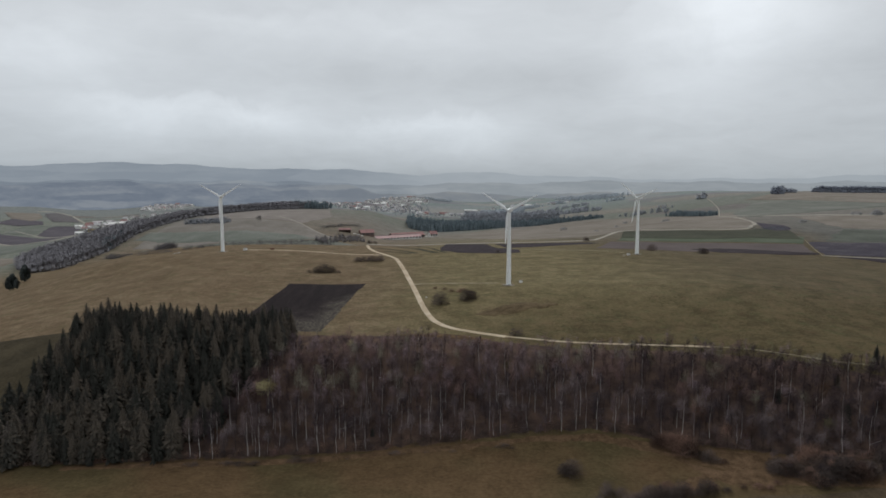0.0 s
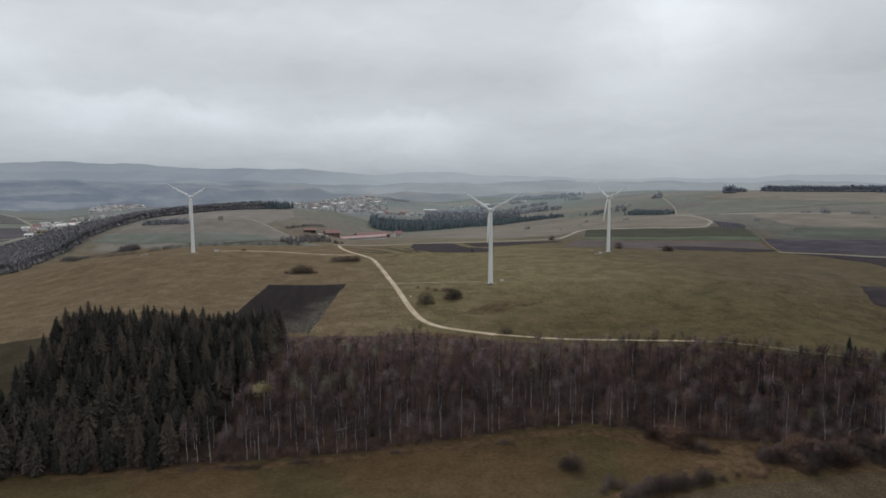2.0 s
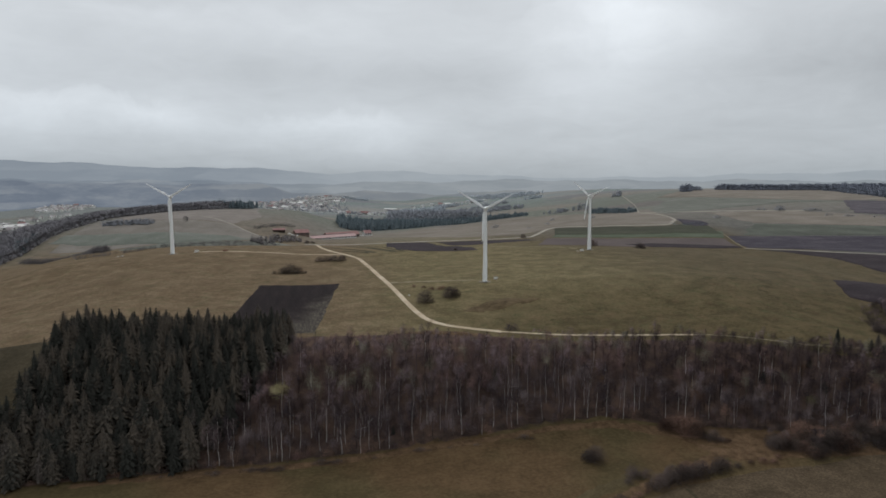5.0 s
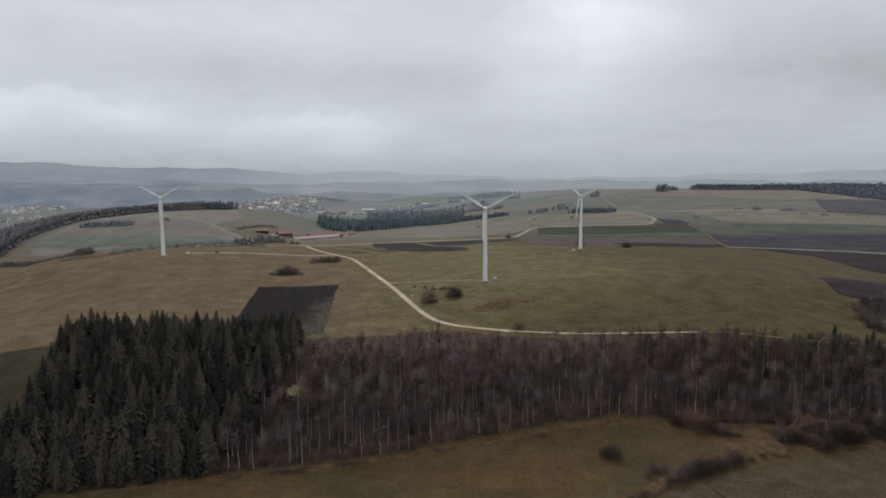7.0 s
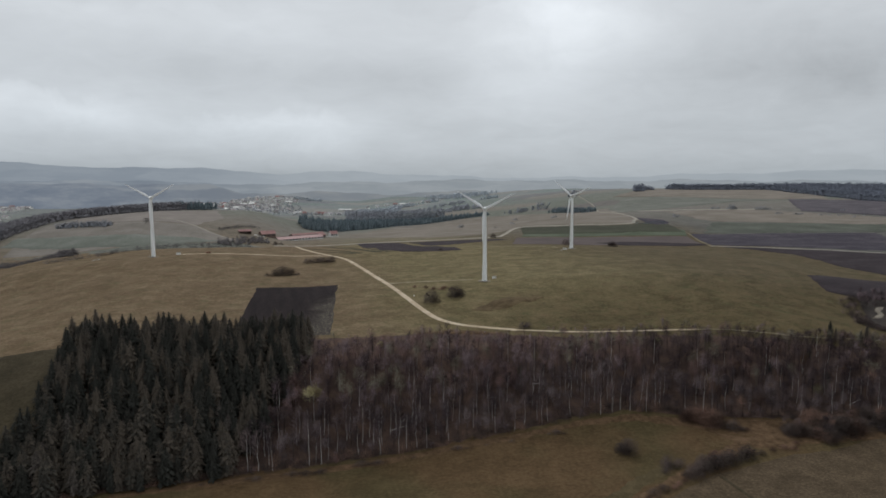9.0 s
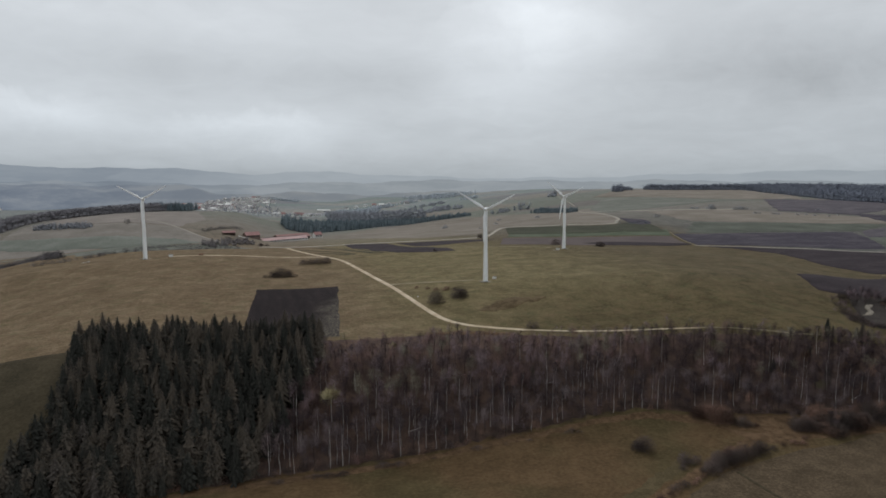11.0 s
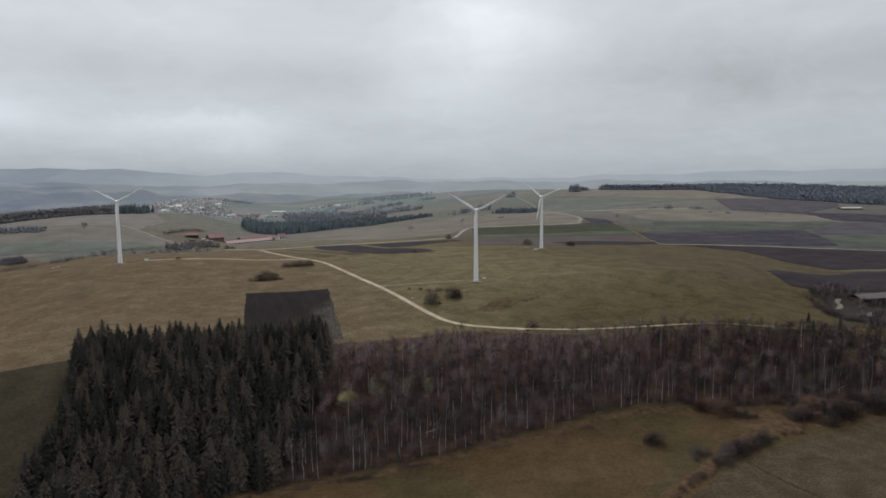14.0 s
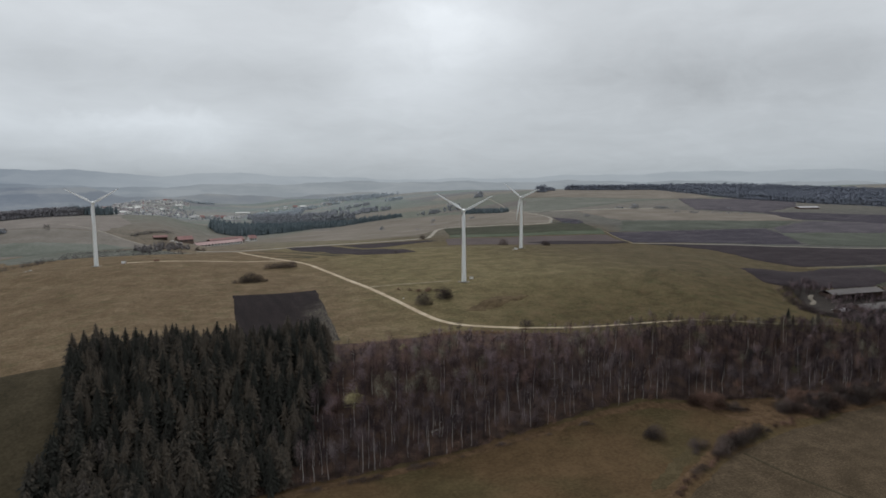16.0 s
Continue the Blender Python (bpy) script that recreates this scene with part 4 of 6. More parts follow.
ridge("backdrop_hills", 3350, 4000, [(-75, 60), (-45, 70), (-36, 50), (-24, 48), (-16, 42), (-12, 46), (-7, 20), (0, 28), (8, 36), (15, 44), (24, 40), (33, 44), (46, 40), (60, 40), (90, 30)], HAZY_HILLS[1], "misty far slopes of woods and fields")
ridge("backdrop_hills", 3000, 3380, [(-75, 30), (-34, 40), (-27, 44), (-20, 38), (-15, 28), (-12, 36), (-8, 22), (-5, -15), (0, -8), (5, -20), (12, -10), (22, 0), (40, 10), (60, 10), (90, 0)], HAZY_HILLS[0], "hazy wooded slopes behind the village")


# ---------------------------------------------------------------- shapes
def box(bm, x0, x1, y0, y1, z0, z1, m=None):
    r = bmesh.ops.create_cube(bm, size=1.0)
    t = Matrix.Translation(((x0 + x1) / 2, (y0 + y1) / 2, (z0 + z1) / 2)) @ Matrix.Diagonal((x1 - x0, y1 - y0, z1 - z0, 1))
    bmesh.ops.transform(bm, matrix=m @ t if m else t, verts=r["verts"])
    return r["verts"]


def rings(bm, stations, sides=24, cap=True):
    """A round body of given radii at given heights."""
    loops = []
    for z, r in stations:
        loops.append([bm.verts.new((r * math.cos(2 * math.pi * i / sides), r * math.sin(2 * math.pi * i / sides), z)) for i in range(sides)])
    for a, b in zip(loops, loops[1:]):
        for i in range(sides):
            bm.faces.new((a[i], a[(i + 1) % sides], b[(i + 1) % sides], b[i]))
    if cap:
        bm.faces.new(loops[0][::-1])
        bm.faces.new(loops[-1])


def bevelled(x0, x1, y0, y1, z0, z1, width=0.05, segments=2):
    bm = bmesh.new()
    box(bm, x0, x1, y0, y1, z0, z1)
    bmesh.ops.bevel(bm, geom=bm.edges[:], offset=width, segments=segments, affect="EDGES")
    return bm


# ---------------------------------------------------------------- wind turbines
HUB = 50.0


def blade_mesh():
    """A tapered, twisted blade along +z, its wind side towards -y."""
    bm = bmesh.new()
    loops = []
    for r, chord, thick, twist in ((0.7, 0.95, 0.95, 0), (1.8, 0.95, 0.9, 0), (3.2, 1.5, 0.62, 16), (4.8, 1.95, 0.45, 13), (8.0, 1.7, 0.3, 9),
                                   (12.0, 1.35, 0.2, 6), (16.0, 1.02, 0.13, 3), (19.5, 0.72, 0.09, 1), (21.6, 0.45, 0.05, 0), (22.3, 0.12, 0.02, 0)):
        ring = []
        for i in range(12):
            a = 2 * math.pi * i / 12
            u, v = math.cos(a), math.sin(a)
            x = chord * (0.5 * u + (0.2 if r > 2 else 0.0))
            y = thick * 0.5 * v * (1.0 if r < 2 else 0.62 + 0.38 * -u)
            c, s = math.cos(radians(twist)), math.sin(radians(twist))
            ring.append(bm.verts.new((x * c - y * s, x * s + y * c - 0.0009 * r * r, r)))
        loops.append(ring)
    for a, b in zip(loops, loops[1:]):
        for i in range(12):
            bm.faces.new((a[i], a[(i + 1) % 12], b[(i + 1) % 12], b[i]))
    bm.faces.new(loops[0][::-1])
    bm.faces.new(loops[-1])
    return bm


def turbine(x, y, turn, spin, label):
    t = thing("wind_turbine", x, y, 0, label, "wind turbine", "turbines on the hill")
    bm = bmesh.new()
    rings(bm, [(-1.2, 4.2), (0.12, 4.2), (0.2, 4.1), (0.22, 3.0)], 20)
    part("foundation", bm, M["concrete"], t, "low round concrete foundation")
    hs = [(0.2, 1.72), (16.5, 1.45), (33.0, 1.19), (HUB - 1.25, 0.95)]
    for (z0, r0), (z1, r1) in zip(hs, hs[1:]):
        bm = bmesh.new()
        rings(bm, [(z0, r0), (z0 + (z1 - z0) * 0.5, (r0 + r1) / 2), (z1, r1)], 32)
        part("tower_section", bm, M["white"], t, smooth=False)
    for z, r in hs[1:]:
        bm = bmesh.new()
        rings(bm, [(z - 0.14, r + 0.004), (z - 0.12, r + 0.05), (z + 0.12, r + 0.05), (z + 0.14, r + 0.004)], 32)
        part("flange", bm, M["white"], t)
    door = bevelled(-0.42, 0.42, -1.8, -1.66, 0.75, 2.75, 0.06)
    part("door", door, M["white"], t, "white metal tower door")
    bm = bmesh.new()
    for i in range(3):
        box(bm, -0.6, 0.6, -2.0 - 0.3 * (3 - i), -1.7, 0.2 * i + 0.1, 0.2 * i + 0.3)
    part("steps", bm, M["grey_metal"], t)
    # head, turned into the wind
    head = Matrix.Translation((0, 0, HUB)) @ pose(0, 0, 0, 0, 0, turn)
    bm = bmesh.new()
    shape = [(-2.1, 0.85, 1.0), (-1.6, 1.1, 1.2), (0.5, 1.2, 1.3), (3.0, 1.15, 1.25), (4.6, 0.95, 1.0), (5.0, 0.7, 0.75)]
    loops = []
    for yy, w, h in shape:
        ring = []
        for i in range(20):
            a = 2 * math.pi * i / 20
            cu, sv = math.cos(a), math.sin(a)
            k = (abs(cu) ** 4 + abs(sv) ** 4) ** -0.25
            ring.append(bm.verts.new((w * cu * k, yy, h * sv * k + 0.15 * (yy + 2) / 7)))
        loops.append(ring)
    for a, b in zip(loops, loops[1:]):
        for i in range(20):
            bm.faces.new((a[i], b[i], b[(i + 1) % 20], a[(i + 1) % 20]))
    bm.faces.new(loops[0])
    bm.faces.new(loops[-1][::-1])
    bmesh.ops.transform(bm, matrix=head, verts=bm.verts)
    nac = part("nacelle", bm, M["white"], t, "white rounded nacelle", True)
    bm = bmesh.new()
    box(bm, -0.55, 0.55, 1.8, 3.6, 1.35, 1.75, head)
    part("cooler", bm, M["grey_metal"], nac, "grey cooler on the nacelle roof")
    bm = bmesh.new()
    for sx in (-0.35, 0.35):
        box(bm, sx - 0.03, sx + 0.03, 4.0, 4.06, 1.2, 2.5, head)
    box(bm, -0.5, 0.5, 3.98, 4.08, 2.1, 2.16, head)
    part("wind_vane", bm, M["grey_metal"], nac)
    bm = bmesh.new()
    rings(bm, [(-2.12, 0.93), (-1.95, 0.96), (-1.9, 0.9)], 24)
    bmesh.ops.transform(bm, matrix=head @ pose(0, 0, 0, 90, 0, 0) @ Matrix.Diagonal((1, 1, -1, 1)), verts=bm.verts)
    bmesh.ops.reverse_faces(bm, faces=bm.faces)
    part("bearing_ring", bm, M["dark"], nac, "dark gap ring behind the hub")
    rotor = head @ pose(0, -2.9, 0.1, -4, 0, 0)
    bm = bmesh.new()
    rings(bm, [(-0.85, 1.0), (-0.2, 1.05), (0.5, 0.95), (1.1, 0.68), (1.5, 0.32), (1.62, 0.04)], 24)
    bmesh.ops.transform(bm, matrix=rotor @ pose(0, 0, 0, 90, 0, 0), verts=bm.verts)
    part("spinner", bm, M["white"], t, "white rounded rotor hub", True)
    for k in range(3):
        bm = blade_mesh()
        bmesh.ops.transform(bm, matrix=rotor @ pose(0, 0, 0, 0, spin + 120 * k, 0), verts=bm.verts)
        part("blade", bm, M["blade"], t, smooth=True)
    return t


turbine(-200.8, 606.8, -3, 60, "tall white wind turbine on a bare tan hilltop")
turbine(44.1, 444.6, -24, 62, "tall white wind turbine beside dark shrubs on grass")
turbine(173.5, 595.0, -52, 67.5, "tall white wind turbine with a turned head, on olive grass")


def kiosk(x, y, turn, w, d, h, wall, label):
    k = thing("transformer_kiosk", x, y, turn, label, "kiosk")
    part("body", bevelled(-w / 2, w / 2, -d / 2, d / 2, -0.2, h, 0.04), wall, k)
    part("roof_slab", bevelled(-w / 2 - 0.15, w / 2 + 0.15, -d / 2 - 0.15, d / 2 + 0.15, h, h + 0.18, 0.04), M["concrete"], k, "overhanging concrete roof slab")
    for s in (-1, 1):
        dr = part("door", bevelled(s * w * 0.23 - w * 0.2, s * w * 0.23 + w * 0.2, -d / 2 - 0.04, -d / 2 - 0.004, 0.1, h * 0.86, 0.015), M["grey_metal"], k, "grey metal door")
        part("vent", bevelled(s * w * 0.23 - w * 0.12, s * w * 0.23 + w * 0.12, -d / 2 - 0.06, -d / 2 - 0.045, h * 0.55, h * 0.72, 0.005), M["dark"], dr)
    return k


kiosk(53.0, 451, 188, 2.2, 1.6, 1.5, M["plaster"], "small pale transformer kiosk beside a turbine")
kiosk(-181.5, 611, 184, 3.2, 2.0, 1.9, M["plaster"], "small white transformer kiosk at the end of a lane")
kiosk(164.0, 588, 168, 3.0, 2.0, 1.6, M["plaster"], "small pale transformer kiosk beside a turbine")


def handcart(x, y, turn):
    """A low flat farm trailer."""
    c = thing("farm_trailer", x, y, turn, "small reddish flat farm trailer on the lane", "trailer")
    part("bed", bevelled(-1.8, 1.8, -0.9, 0.9, 0.75, 0.95, 0.03), M["rust"], c)
    for s in (-1, 1):
        part("side_board", bevelled(-1.8, 1.8, s * 0.9 - 0.03, s * 0.9 + 0.03, 0.955, 1.45, 0.01), M["rust"], c)
        for q in (-1, 1):
            bm = bmesh.new()
            rings(bm, [(-0.12, 0.3), (-0.1, 0.37), (0.1, 0.37), (0.12, 0.3)], 16)
            bmesh.ops.transform(bm, matrix=Matrix.Translation((q * 1.1, s * 0.85, 0.38)) @ pose(0, 0, 0, 90, 0, 0), verts=bm.verts)
            part("wheel", bm, M["dark"], c, "dark rubber wheel")
    bm = bmesh.new()
    box(bm, 1.8, 3.1, -0.05, 0.05, 0.72, 0.82)
    part("drawbar", bm, M["grey_metal"], c)


handcart(-157, 611.3, 5)


def stones(x, y, n, spread, label, seed):
    """A heap of field stones, each one its own lump."""
    rng = random.Random(seed)
    h = thing("stone_heap", x, y, rng.uniform(0, 180), label, "stones")
    for _ in range(n):
        bm = bmesh.new()
        bmesh.ops.create_icosphere(bm, subdivisions=2, radius=1.0)
        s = rng.uniform(0.35, 0.8)
        for v in bm.verts:
            v.co *= 1 + 0.35 * noise.noise(v.co * 1.3 + Vector((rng.random(), seed, 0)))
        px, py = rng.gauss(0, spread), rng.gauss(0, spread * 0.5)
        gz = at(x + px, y + py) - at(x, y)
        bmesh.ops.transform(bm, matrix=Matrix.Translation((px, py, gz + s * 0.3)) @ Matrix.Diagonal((s * rng.uniform(0.9, 1.5), s, s * 0.7, 1)), verts=bm.verts)
        part("stone", bm, M["stone"], h)


stones(-250, 627, 7, 2.4, "scattered pale stones on the tan meadow", 3)
stones(159, 584, 4, 1.0, "few pale stones beside a turbine", 5)


def sign_post(x, y):
    s = thing("marker_post", x, y, 20, "small white marker post beside the track", "post")
    bm = bmesh.new()
    box(bm, -0.06, 0.06, -0.06, 0.06, -0.2, 1.5)
    part("post", bm, M["timber"], s)
    part("board", bevelled(-0.45, 0.45, -0.1, -0.065, 0.7, 1.5, 0.01), M["plaster"], s, "white board")


sign_post(-10.5, 417)


# ---------------------------------------------------------------- buildings
def barn(name, x, y, turn, length, width, eave, rise, roof_mat, wall_mat, label, bays=0, group="", overhang=0.8, open_front=False, footing=4.0, ridge_vent=False):
    """A gabled building along its local x axis: walls with gables, a roof of two thick slopes, gates or windows in bays."""
    b = thing(name, x, y, turn, label, "building", group)
    L, W = length / 2, width / 2
    bm = bmesh.new()
    if open_front:
        box(bm, -L, L, W - 0.3, W, -footing, eave)
        for s in (-1, 1):
            box(bm, s * L - 0.15, s * L + 0.15, -W, W - 0.3, -footing, eave)
    else:
        v = [bm.verts.new(p) for p in ((-L, -W, -footing), (L, -W, -footing), (L, W, -footing), (-L, W, -footing), (-L, -W, eave), (L, -W, eave), (L, W, eave), (-L, W, eave), (-L, 0, eave + rise - 0.05), (L, 0, eave + rise - 0.05))]
        for f in ((3, 2, 1, 0), (0, 1, 5, 4), (2, 3, 7, 6), (1, 2, 6, 9, 5), (3, 0, 4, 8, 7), (4, 5, 9, 8), (6, 7, 8, 9)):
            bm.faces.new([v[i] for i in f])
    part("wall", bm, wall_mat, b)
    for s in (-1, 1):
        bm = bmesh.new()
        k = rise / W
        e = W + overhang
        pts = [(s * e, eave - overhang * k), (0, eave + rise), (0, eave + rise + 0.22), (s * e, eave - overhang * k + 0.22)]
        a = [bm.verts.new((-L - overhang, p[0], p[1])) for p in pts]
        c = [bm.verts.new((L + overhang, p[0], p[1])) for p in pts]
        for i in range(4):
            bm.faces.new((a[i], a[(i + 1) % 4], c[(i + 1) % 4], c[i]))
        bm.faces.new(a[::-1])
        bm.faces.new(c)
        bmesh.ops.recalc_face_normals(bm, faces=bm.faces)
        part("roof_slope", bm, roof_mat, b)
    if ridge_vent:
        part("ridge_vent", bevelled(-L * 0.92, L * 0.92, -0.6, 0.6, eave + rise + 0.1, eave + rise + 0.7, 0.1), M["roof_grey"], b)
    for i in range(bays):
        cx = -L + length * (i + 0.5) / bays
        w = length / bays * 0.3
        if open_front:
            bm = bmesh.new()
            box(bm, cx - 0.15 - length / bays / 2, cx + 0.15 - length / bays / 2, -W + 0.1, -W + 0.4, -footing, eave - 0.05)
            part("post", bm, M["timber"], b)
        else:
            bm = bmesh.new()
            box(bm, cx - w, cx + w, -W - 0.08, -W - 0.004, eave * 0.3, eave * 0.8)
            part("gate" if wall_mat is not M["plaster"] else "window", bm, M["dark"], b, "dark opening")
    return b


FARM = "farm buildings"
barn("cow_barn", -76, 1112, 33, 84, 15, 3.6, 3.4, M["roof_pink"], M["plaster"], "long white cow barn with a faded red roof", 14, FARM, ridge_vent=True)
barn("barn", -62, 1142, 33, 62, 17, 5.0, 4.2, M["roof_red"], M["timber"], "long timber barn with a red tiled roof", 6, FARM)
barn("barn", -125, 1092, 20, 22, 15, 4.6, 4.4, M["roof_red"], M["timber"], "dark timber barn with a red roof", 3, FARM)
barn("shed", -158, 1076, 10, 18, 9, 3.6, 2.2, M["roof_red"], M["timber"], "open timber shed with a red roof", 4, FARM, open_front=True)
barn("farmhouse", -18, 1172, 25, 13, 10, 5.2, 4.4, M["roof_red"], M["plaster"], "white farmhouse with a red tiled roof", 3, FARM)
for tx, ty, ta in ((-142, 1074, 30), (-136, 1070, -20), (-130, 1072, 70), (-30, 1160, 40), (-24, 1158, 10)):
    k = thing("silage_bale_stack", tx, ty, ta, "pale wrapped bales in the farmyard", "bales", FARM)
    rngb = random.Random(int(tx))
    for i in range(4):
        bm = bmesh.new()
        rings(bm, [(-0.62, 0.5), (-0.58, 0.62), (0.58, 0.62), (0.62, 0.5)], 14)
        bmesh.ops.transform(bm, matrix=Matrix.Translation((1.35 * i - 2, rngb.uniform(-0.2, 0.2), 0.6)) @ pose(0, 0, 0, 0, 90, rngb.uniform(-15, 15)), verts=bm.verts)
        part("bale", bm, M["plaster"], k)

# buildings beyond the eastern end of the wood
barn("machine_shed", 350, 378, -4, 52, 13, 4.6, 2.3, M["roof_grey"], M["timber"], "long open machine shed with a grey roof", 9, "valley sheds", open_front=True)
barn("cattle_shed", 346, 346, -3, 60, 14, 4.0, 2.4, M["roof_grey"], M["timber"], "long dark cattle shed with a grey roof", 8, "valley sheds")
barn("store_shed", 291, 342, 8, 9, 6, 2.8, 1.2, M["roof_white"], M["timber"], "small shed with a pale roof among bushes", 2, "valley sheds")
barn("hall", 1112, 1040, -12, 46, 16, 2.4, 2.2, M["roof_white"], M["timber"], "low far farm hall with a white roof", 6)
barn("hall", 104, 2500, -25, 48, 14, 4, 2.5, M["plaster"], M["plaster"], "far long hall with a white roof", 6)

# the trading estate on the valley floor
ESTATE = "trading estate halls"
for bx, by, bt, bl, bw, bh, rm, wm, lb in (
        (-698, 1281, 15, 17, 14, 6, "plaster", "plaster", "small white trading estate hall"), (-802, 1529, 25, 26, 18, 8, "roof_grey", "yellow", "yellow clad trading estate hall"),
        (-868, 1620, -15, 20, 12, 6, "roof_red", "plaster", "white hall with a red roof"), (-923, 1693, 35, 22, 14, 5, "plaster", "plaster", "small white trading estate hall"),
        (-858, 1728, 28, 40, 18, 7, "roof_white", "plaster", "long white trading estate hall"), (-821, 1635, 30, 26, 12, 5, "roof_grey", "plaster", "white hall with a grey roof"),
        (-951, 1841, 25, 30, 16, 6, "roof_white", "plaster", "white trading estate hall"), (-963, 1895, 10, 34, 16, 7, "roof_grey", "plaster", "white hall with a grey roof"),
        (-937, 1881, 40, 26, 14, 6, "roof_white", "plaster", "white trading estate hall"), (-879, 1817, 20, 30, 14, 6, "roof_grey", "plaster", "white hall with a grey roof"),
        (-898, 1890, 30, 32, 16, 6, "roof_white", "plaster", "white trading estate hall"), (-869, 1692, 0, 20, 12, 6, "roof_grey", "plaster", "white hall with a grey roof"),
        (-902, 1705, 20, 18, 12, 5, "roof_red", "plaster", "white house with a red roof"), (-786, 1460, 50, 16, 10, 5, "roof_grey", "plaster", "white hall with a grey roof")):
    barn("hall", bx, by, bt, bl * 0.8, bw * 0.8, bh * 0.85, 2.0, M[rm], M[wm], lb, 2, ESTATE)

# the villages: a few house types, then copies
HOUSES = [
    barn("house", -200, 2700, 10, 13, 10, 5.5, 4.2, M["roof_far"], M["plaster"], "white village house with a pitched roof", 2, "village houses"),
    barn("house", -230, 2730, 80, 16, 11, 6.0, 5.0, M["roof_red"], M["plaster"], "white village house with a red roof", 2, "village houses"),
    barn("house", -260, 2690, 40, 20, 12, 5.0, 4.0, M["roof_far"], M["plaster"], "long white village house", 3, "village houses"),
    barn("house", -160, 2690, 120, 26, 14, 6.0, 3.4, M["plaster"], M["plaster"], "broad pale village hall", 3, "village houses"),
]
vr = random.Random(11)


def settle(n, cx, cy, rx, ry, gap):
    """Scatter houses over an oval, none closer than gap."""
    seen, tries = [], 0
    while len(seen) < n and tries < n * 60:
        tries += 1
        a, r = vr.uniform(0, 2 * math.pi), math.sqrt(vr.random())
        x, y = cx + rx * r * math.cos(a), cy + ry * r * math.sin(a)
        if any(math.hypot(x - p, y - q) < gap for p, q in seen):
            continue
        seen.append((x, y))
        h = HOUSES[vr.choices(range(4), (8, 1, 5, 1.5))[0]]
        copy_thing(h, pose(x, y, at(x, y), 0, 0, vr.choice((0, 30, 80, 95, 120, 150)) + vr.uniform(-12, 12)))


settle(70, -215, 2830, 150, 260, 22)
settle(14, -360, 2960, 120, 140, 26)
settle(34, -190, 2460, 140, 190, 24)
settle(34, -340, 2620, 130, 180, 24)
settle(14, -10, 2130, 80, 110, 20)
settle(74, -1128, 2750, 78, 180, 15)
settle(34, -1180, 2980, 62, 120, 16)
settle(9, -960, 2150, 40, 160, 20)
settle(22, -500, 2900, 90, 120, 24)
settle(10, 330, 2500, 170, 120, 30)
settle(22, -870, 1730, 60, 150, 17)


# ---------------------------------------------------------------- plants
class Growth:
    """Collects the faces of a plant."""

    def __init__(self, seed):
        self.v, self.f, self.r = [], [], random.Random(seed)

    def tube(self, pts, radii, sides=5):
        base = len(self.v)
        for p, r in zip(pts, radii):
            for i in range(sides):
                a = 2 * math.pi * i / sides
                self.v.append((p[0] + r * math.cos(a), p[1] + r * math.sin(a), p[2]))
        for k in range(len(pts) - 1):
            for i in range(sides):
                a, b = base + k * sides + i, base + k * sides + (i + 1) % sides
                self.f.append((a, b, b + sides, a + sides))

    def sliver(self, p, q, w):
        """A thin twig from p to q."""
        d = (q[0] - p[0], q[1] - p[1])
        n = math.hypot(*d) or 1.0
        k = len(self.v)
        sx, sy = -d[1] / n * w, d[0] / n * w
        self.v += [(p[0] + sx, p[1] + sy, p[2]), (p[0] - sx, p[1] - sy, p[2] + w), q]
        self.f.append((k, k + 1, k + 2))

    def spray(self, root, tip, w, lift):
        """A needle-covered branch: a kite with a raised middle."""
        k = len(self.v)
        dx, dy = tip[0] - root[0], tip[1] - root[1]
        n = math.hypot(dx, dy) or 1.0
        mx, my, mz = root[0] + dx * 0.5, root[1] + dy * 0.5, root[2] + (tip[2] - root[2]) * 0.45 + lift
        sx, sy = -dy / n * w, dx / n * w
        self.v += [root, (mx + sx, my + sy, mz - w * 0.35), (mx, my, mz + w * 0.25), (mx - sx, my - sy, mz - w * 0.35), tip]
        self.f += [(k, k + 1, k + 2), (k, k + 2, k + 3), (k + 1, k + 4, k + 2), (k + 3, k + 2, k + 4)]

    def core(self, centre, wide, tall, rough=0.22):
        """A lumpy solid mass added inside a crown to block its gaps."""
        bm = bmesh.new()
        bmesh.ops.create_icosphere(bm, subdivisions=2, radius=1.0)
        k = len(self.v)
        for v in bm.verts:
            s = 1 + self.r.uniform(-rough, rough)
            self.v.append((centre[0] + v.co.x * wide * s, centre[1] + v.co.y * wide * s, centre[2] + v.co.z * tall * s))
        self.f += [tuple(k + v.index for v in f.verts) for f in bm.faces]
        bm.free()

    def mesh(self, name, material):
        me = bpy.data.meshes.new(name)
        me.from_pydata(self.v, [], self.f)
        me.materials.append(material)
        return me


def spruce_shape(seed, h, spread, density=1.0, sides=True):
    """A spruce: a pointed crown of many short hanging branches round a straight trunk."""
    trunk, crown = Growth(seed), Growth(seed + 50)
    r = crown.r
    trunk.tube([(0, 0, -0.6), (0, 0, h * 0.4), (0, 0, h * 0.97)], [h * 0.014, h * 0.009, 0.02], 5)
    whorls = int(h * (2.3 if sides else 0.95) * density)
    bulge = [r.uniform(0.82, 1.15) for _ in range(8)]
    for i in range(whorls):
        s = (i + 0.4) / whorls
        level = h * (0.07 + 0.92 * s)
        reach = spread * (1 - s ** 2.0) ** 0.9 * (1.0 if s > 0.15 else 0.8) * r.uniform(0.7, 1.15) + 0.36
        n = max(4, int((11 - 5.5 * s) * (0.7 + 0.3 * density)))
        off = r.random() * 7
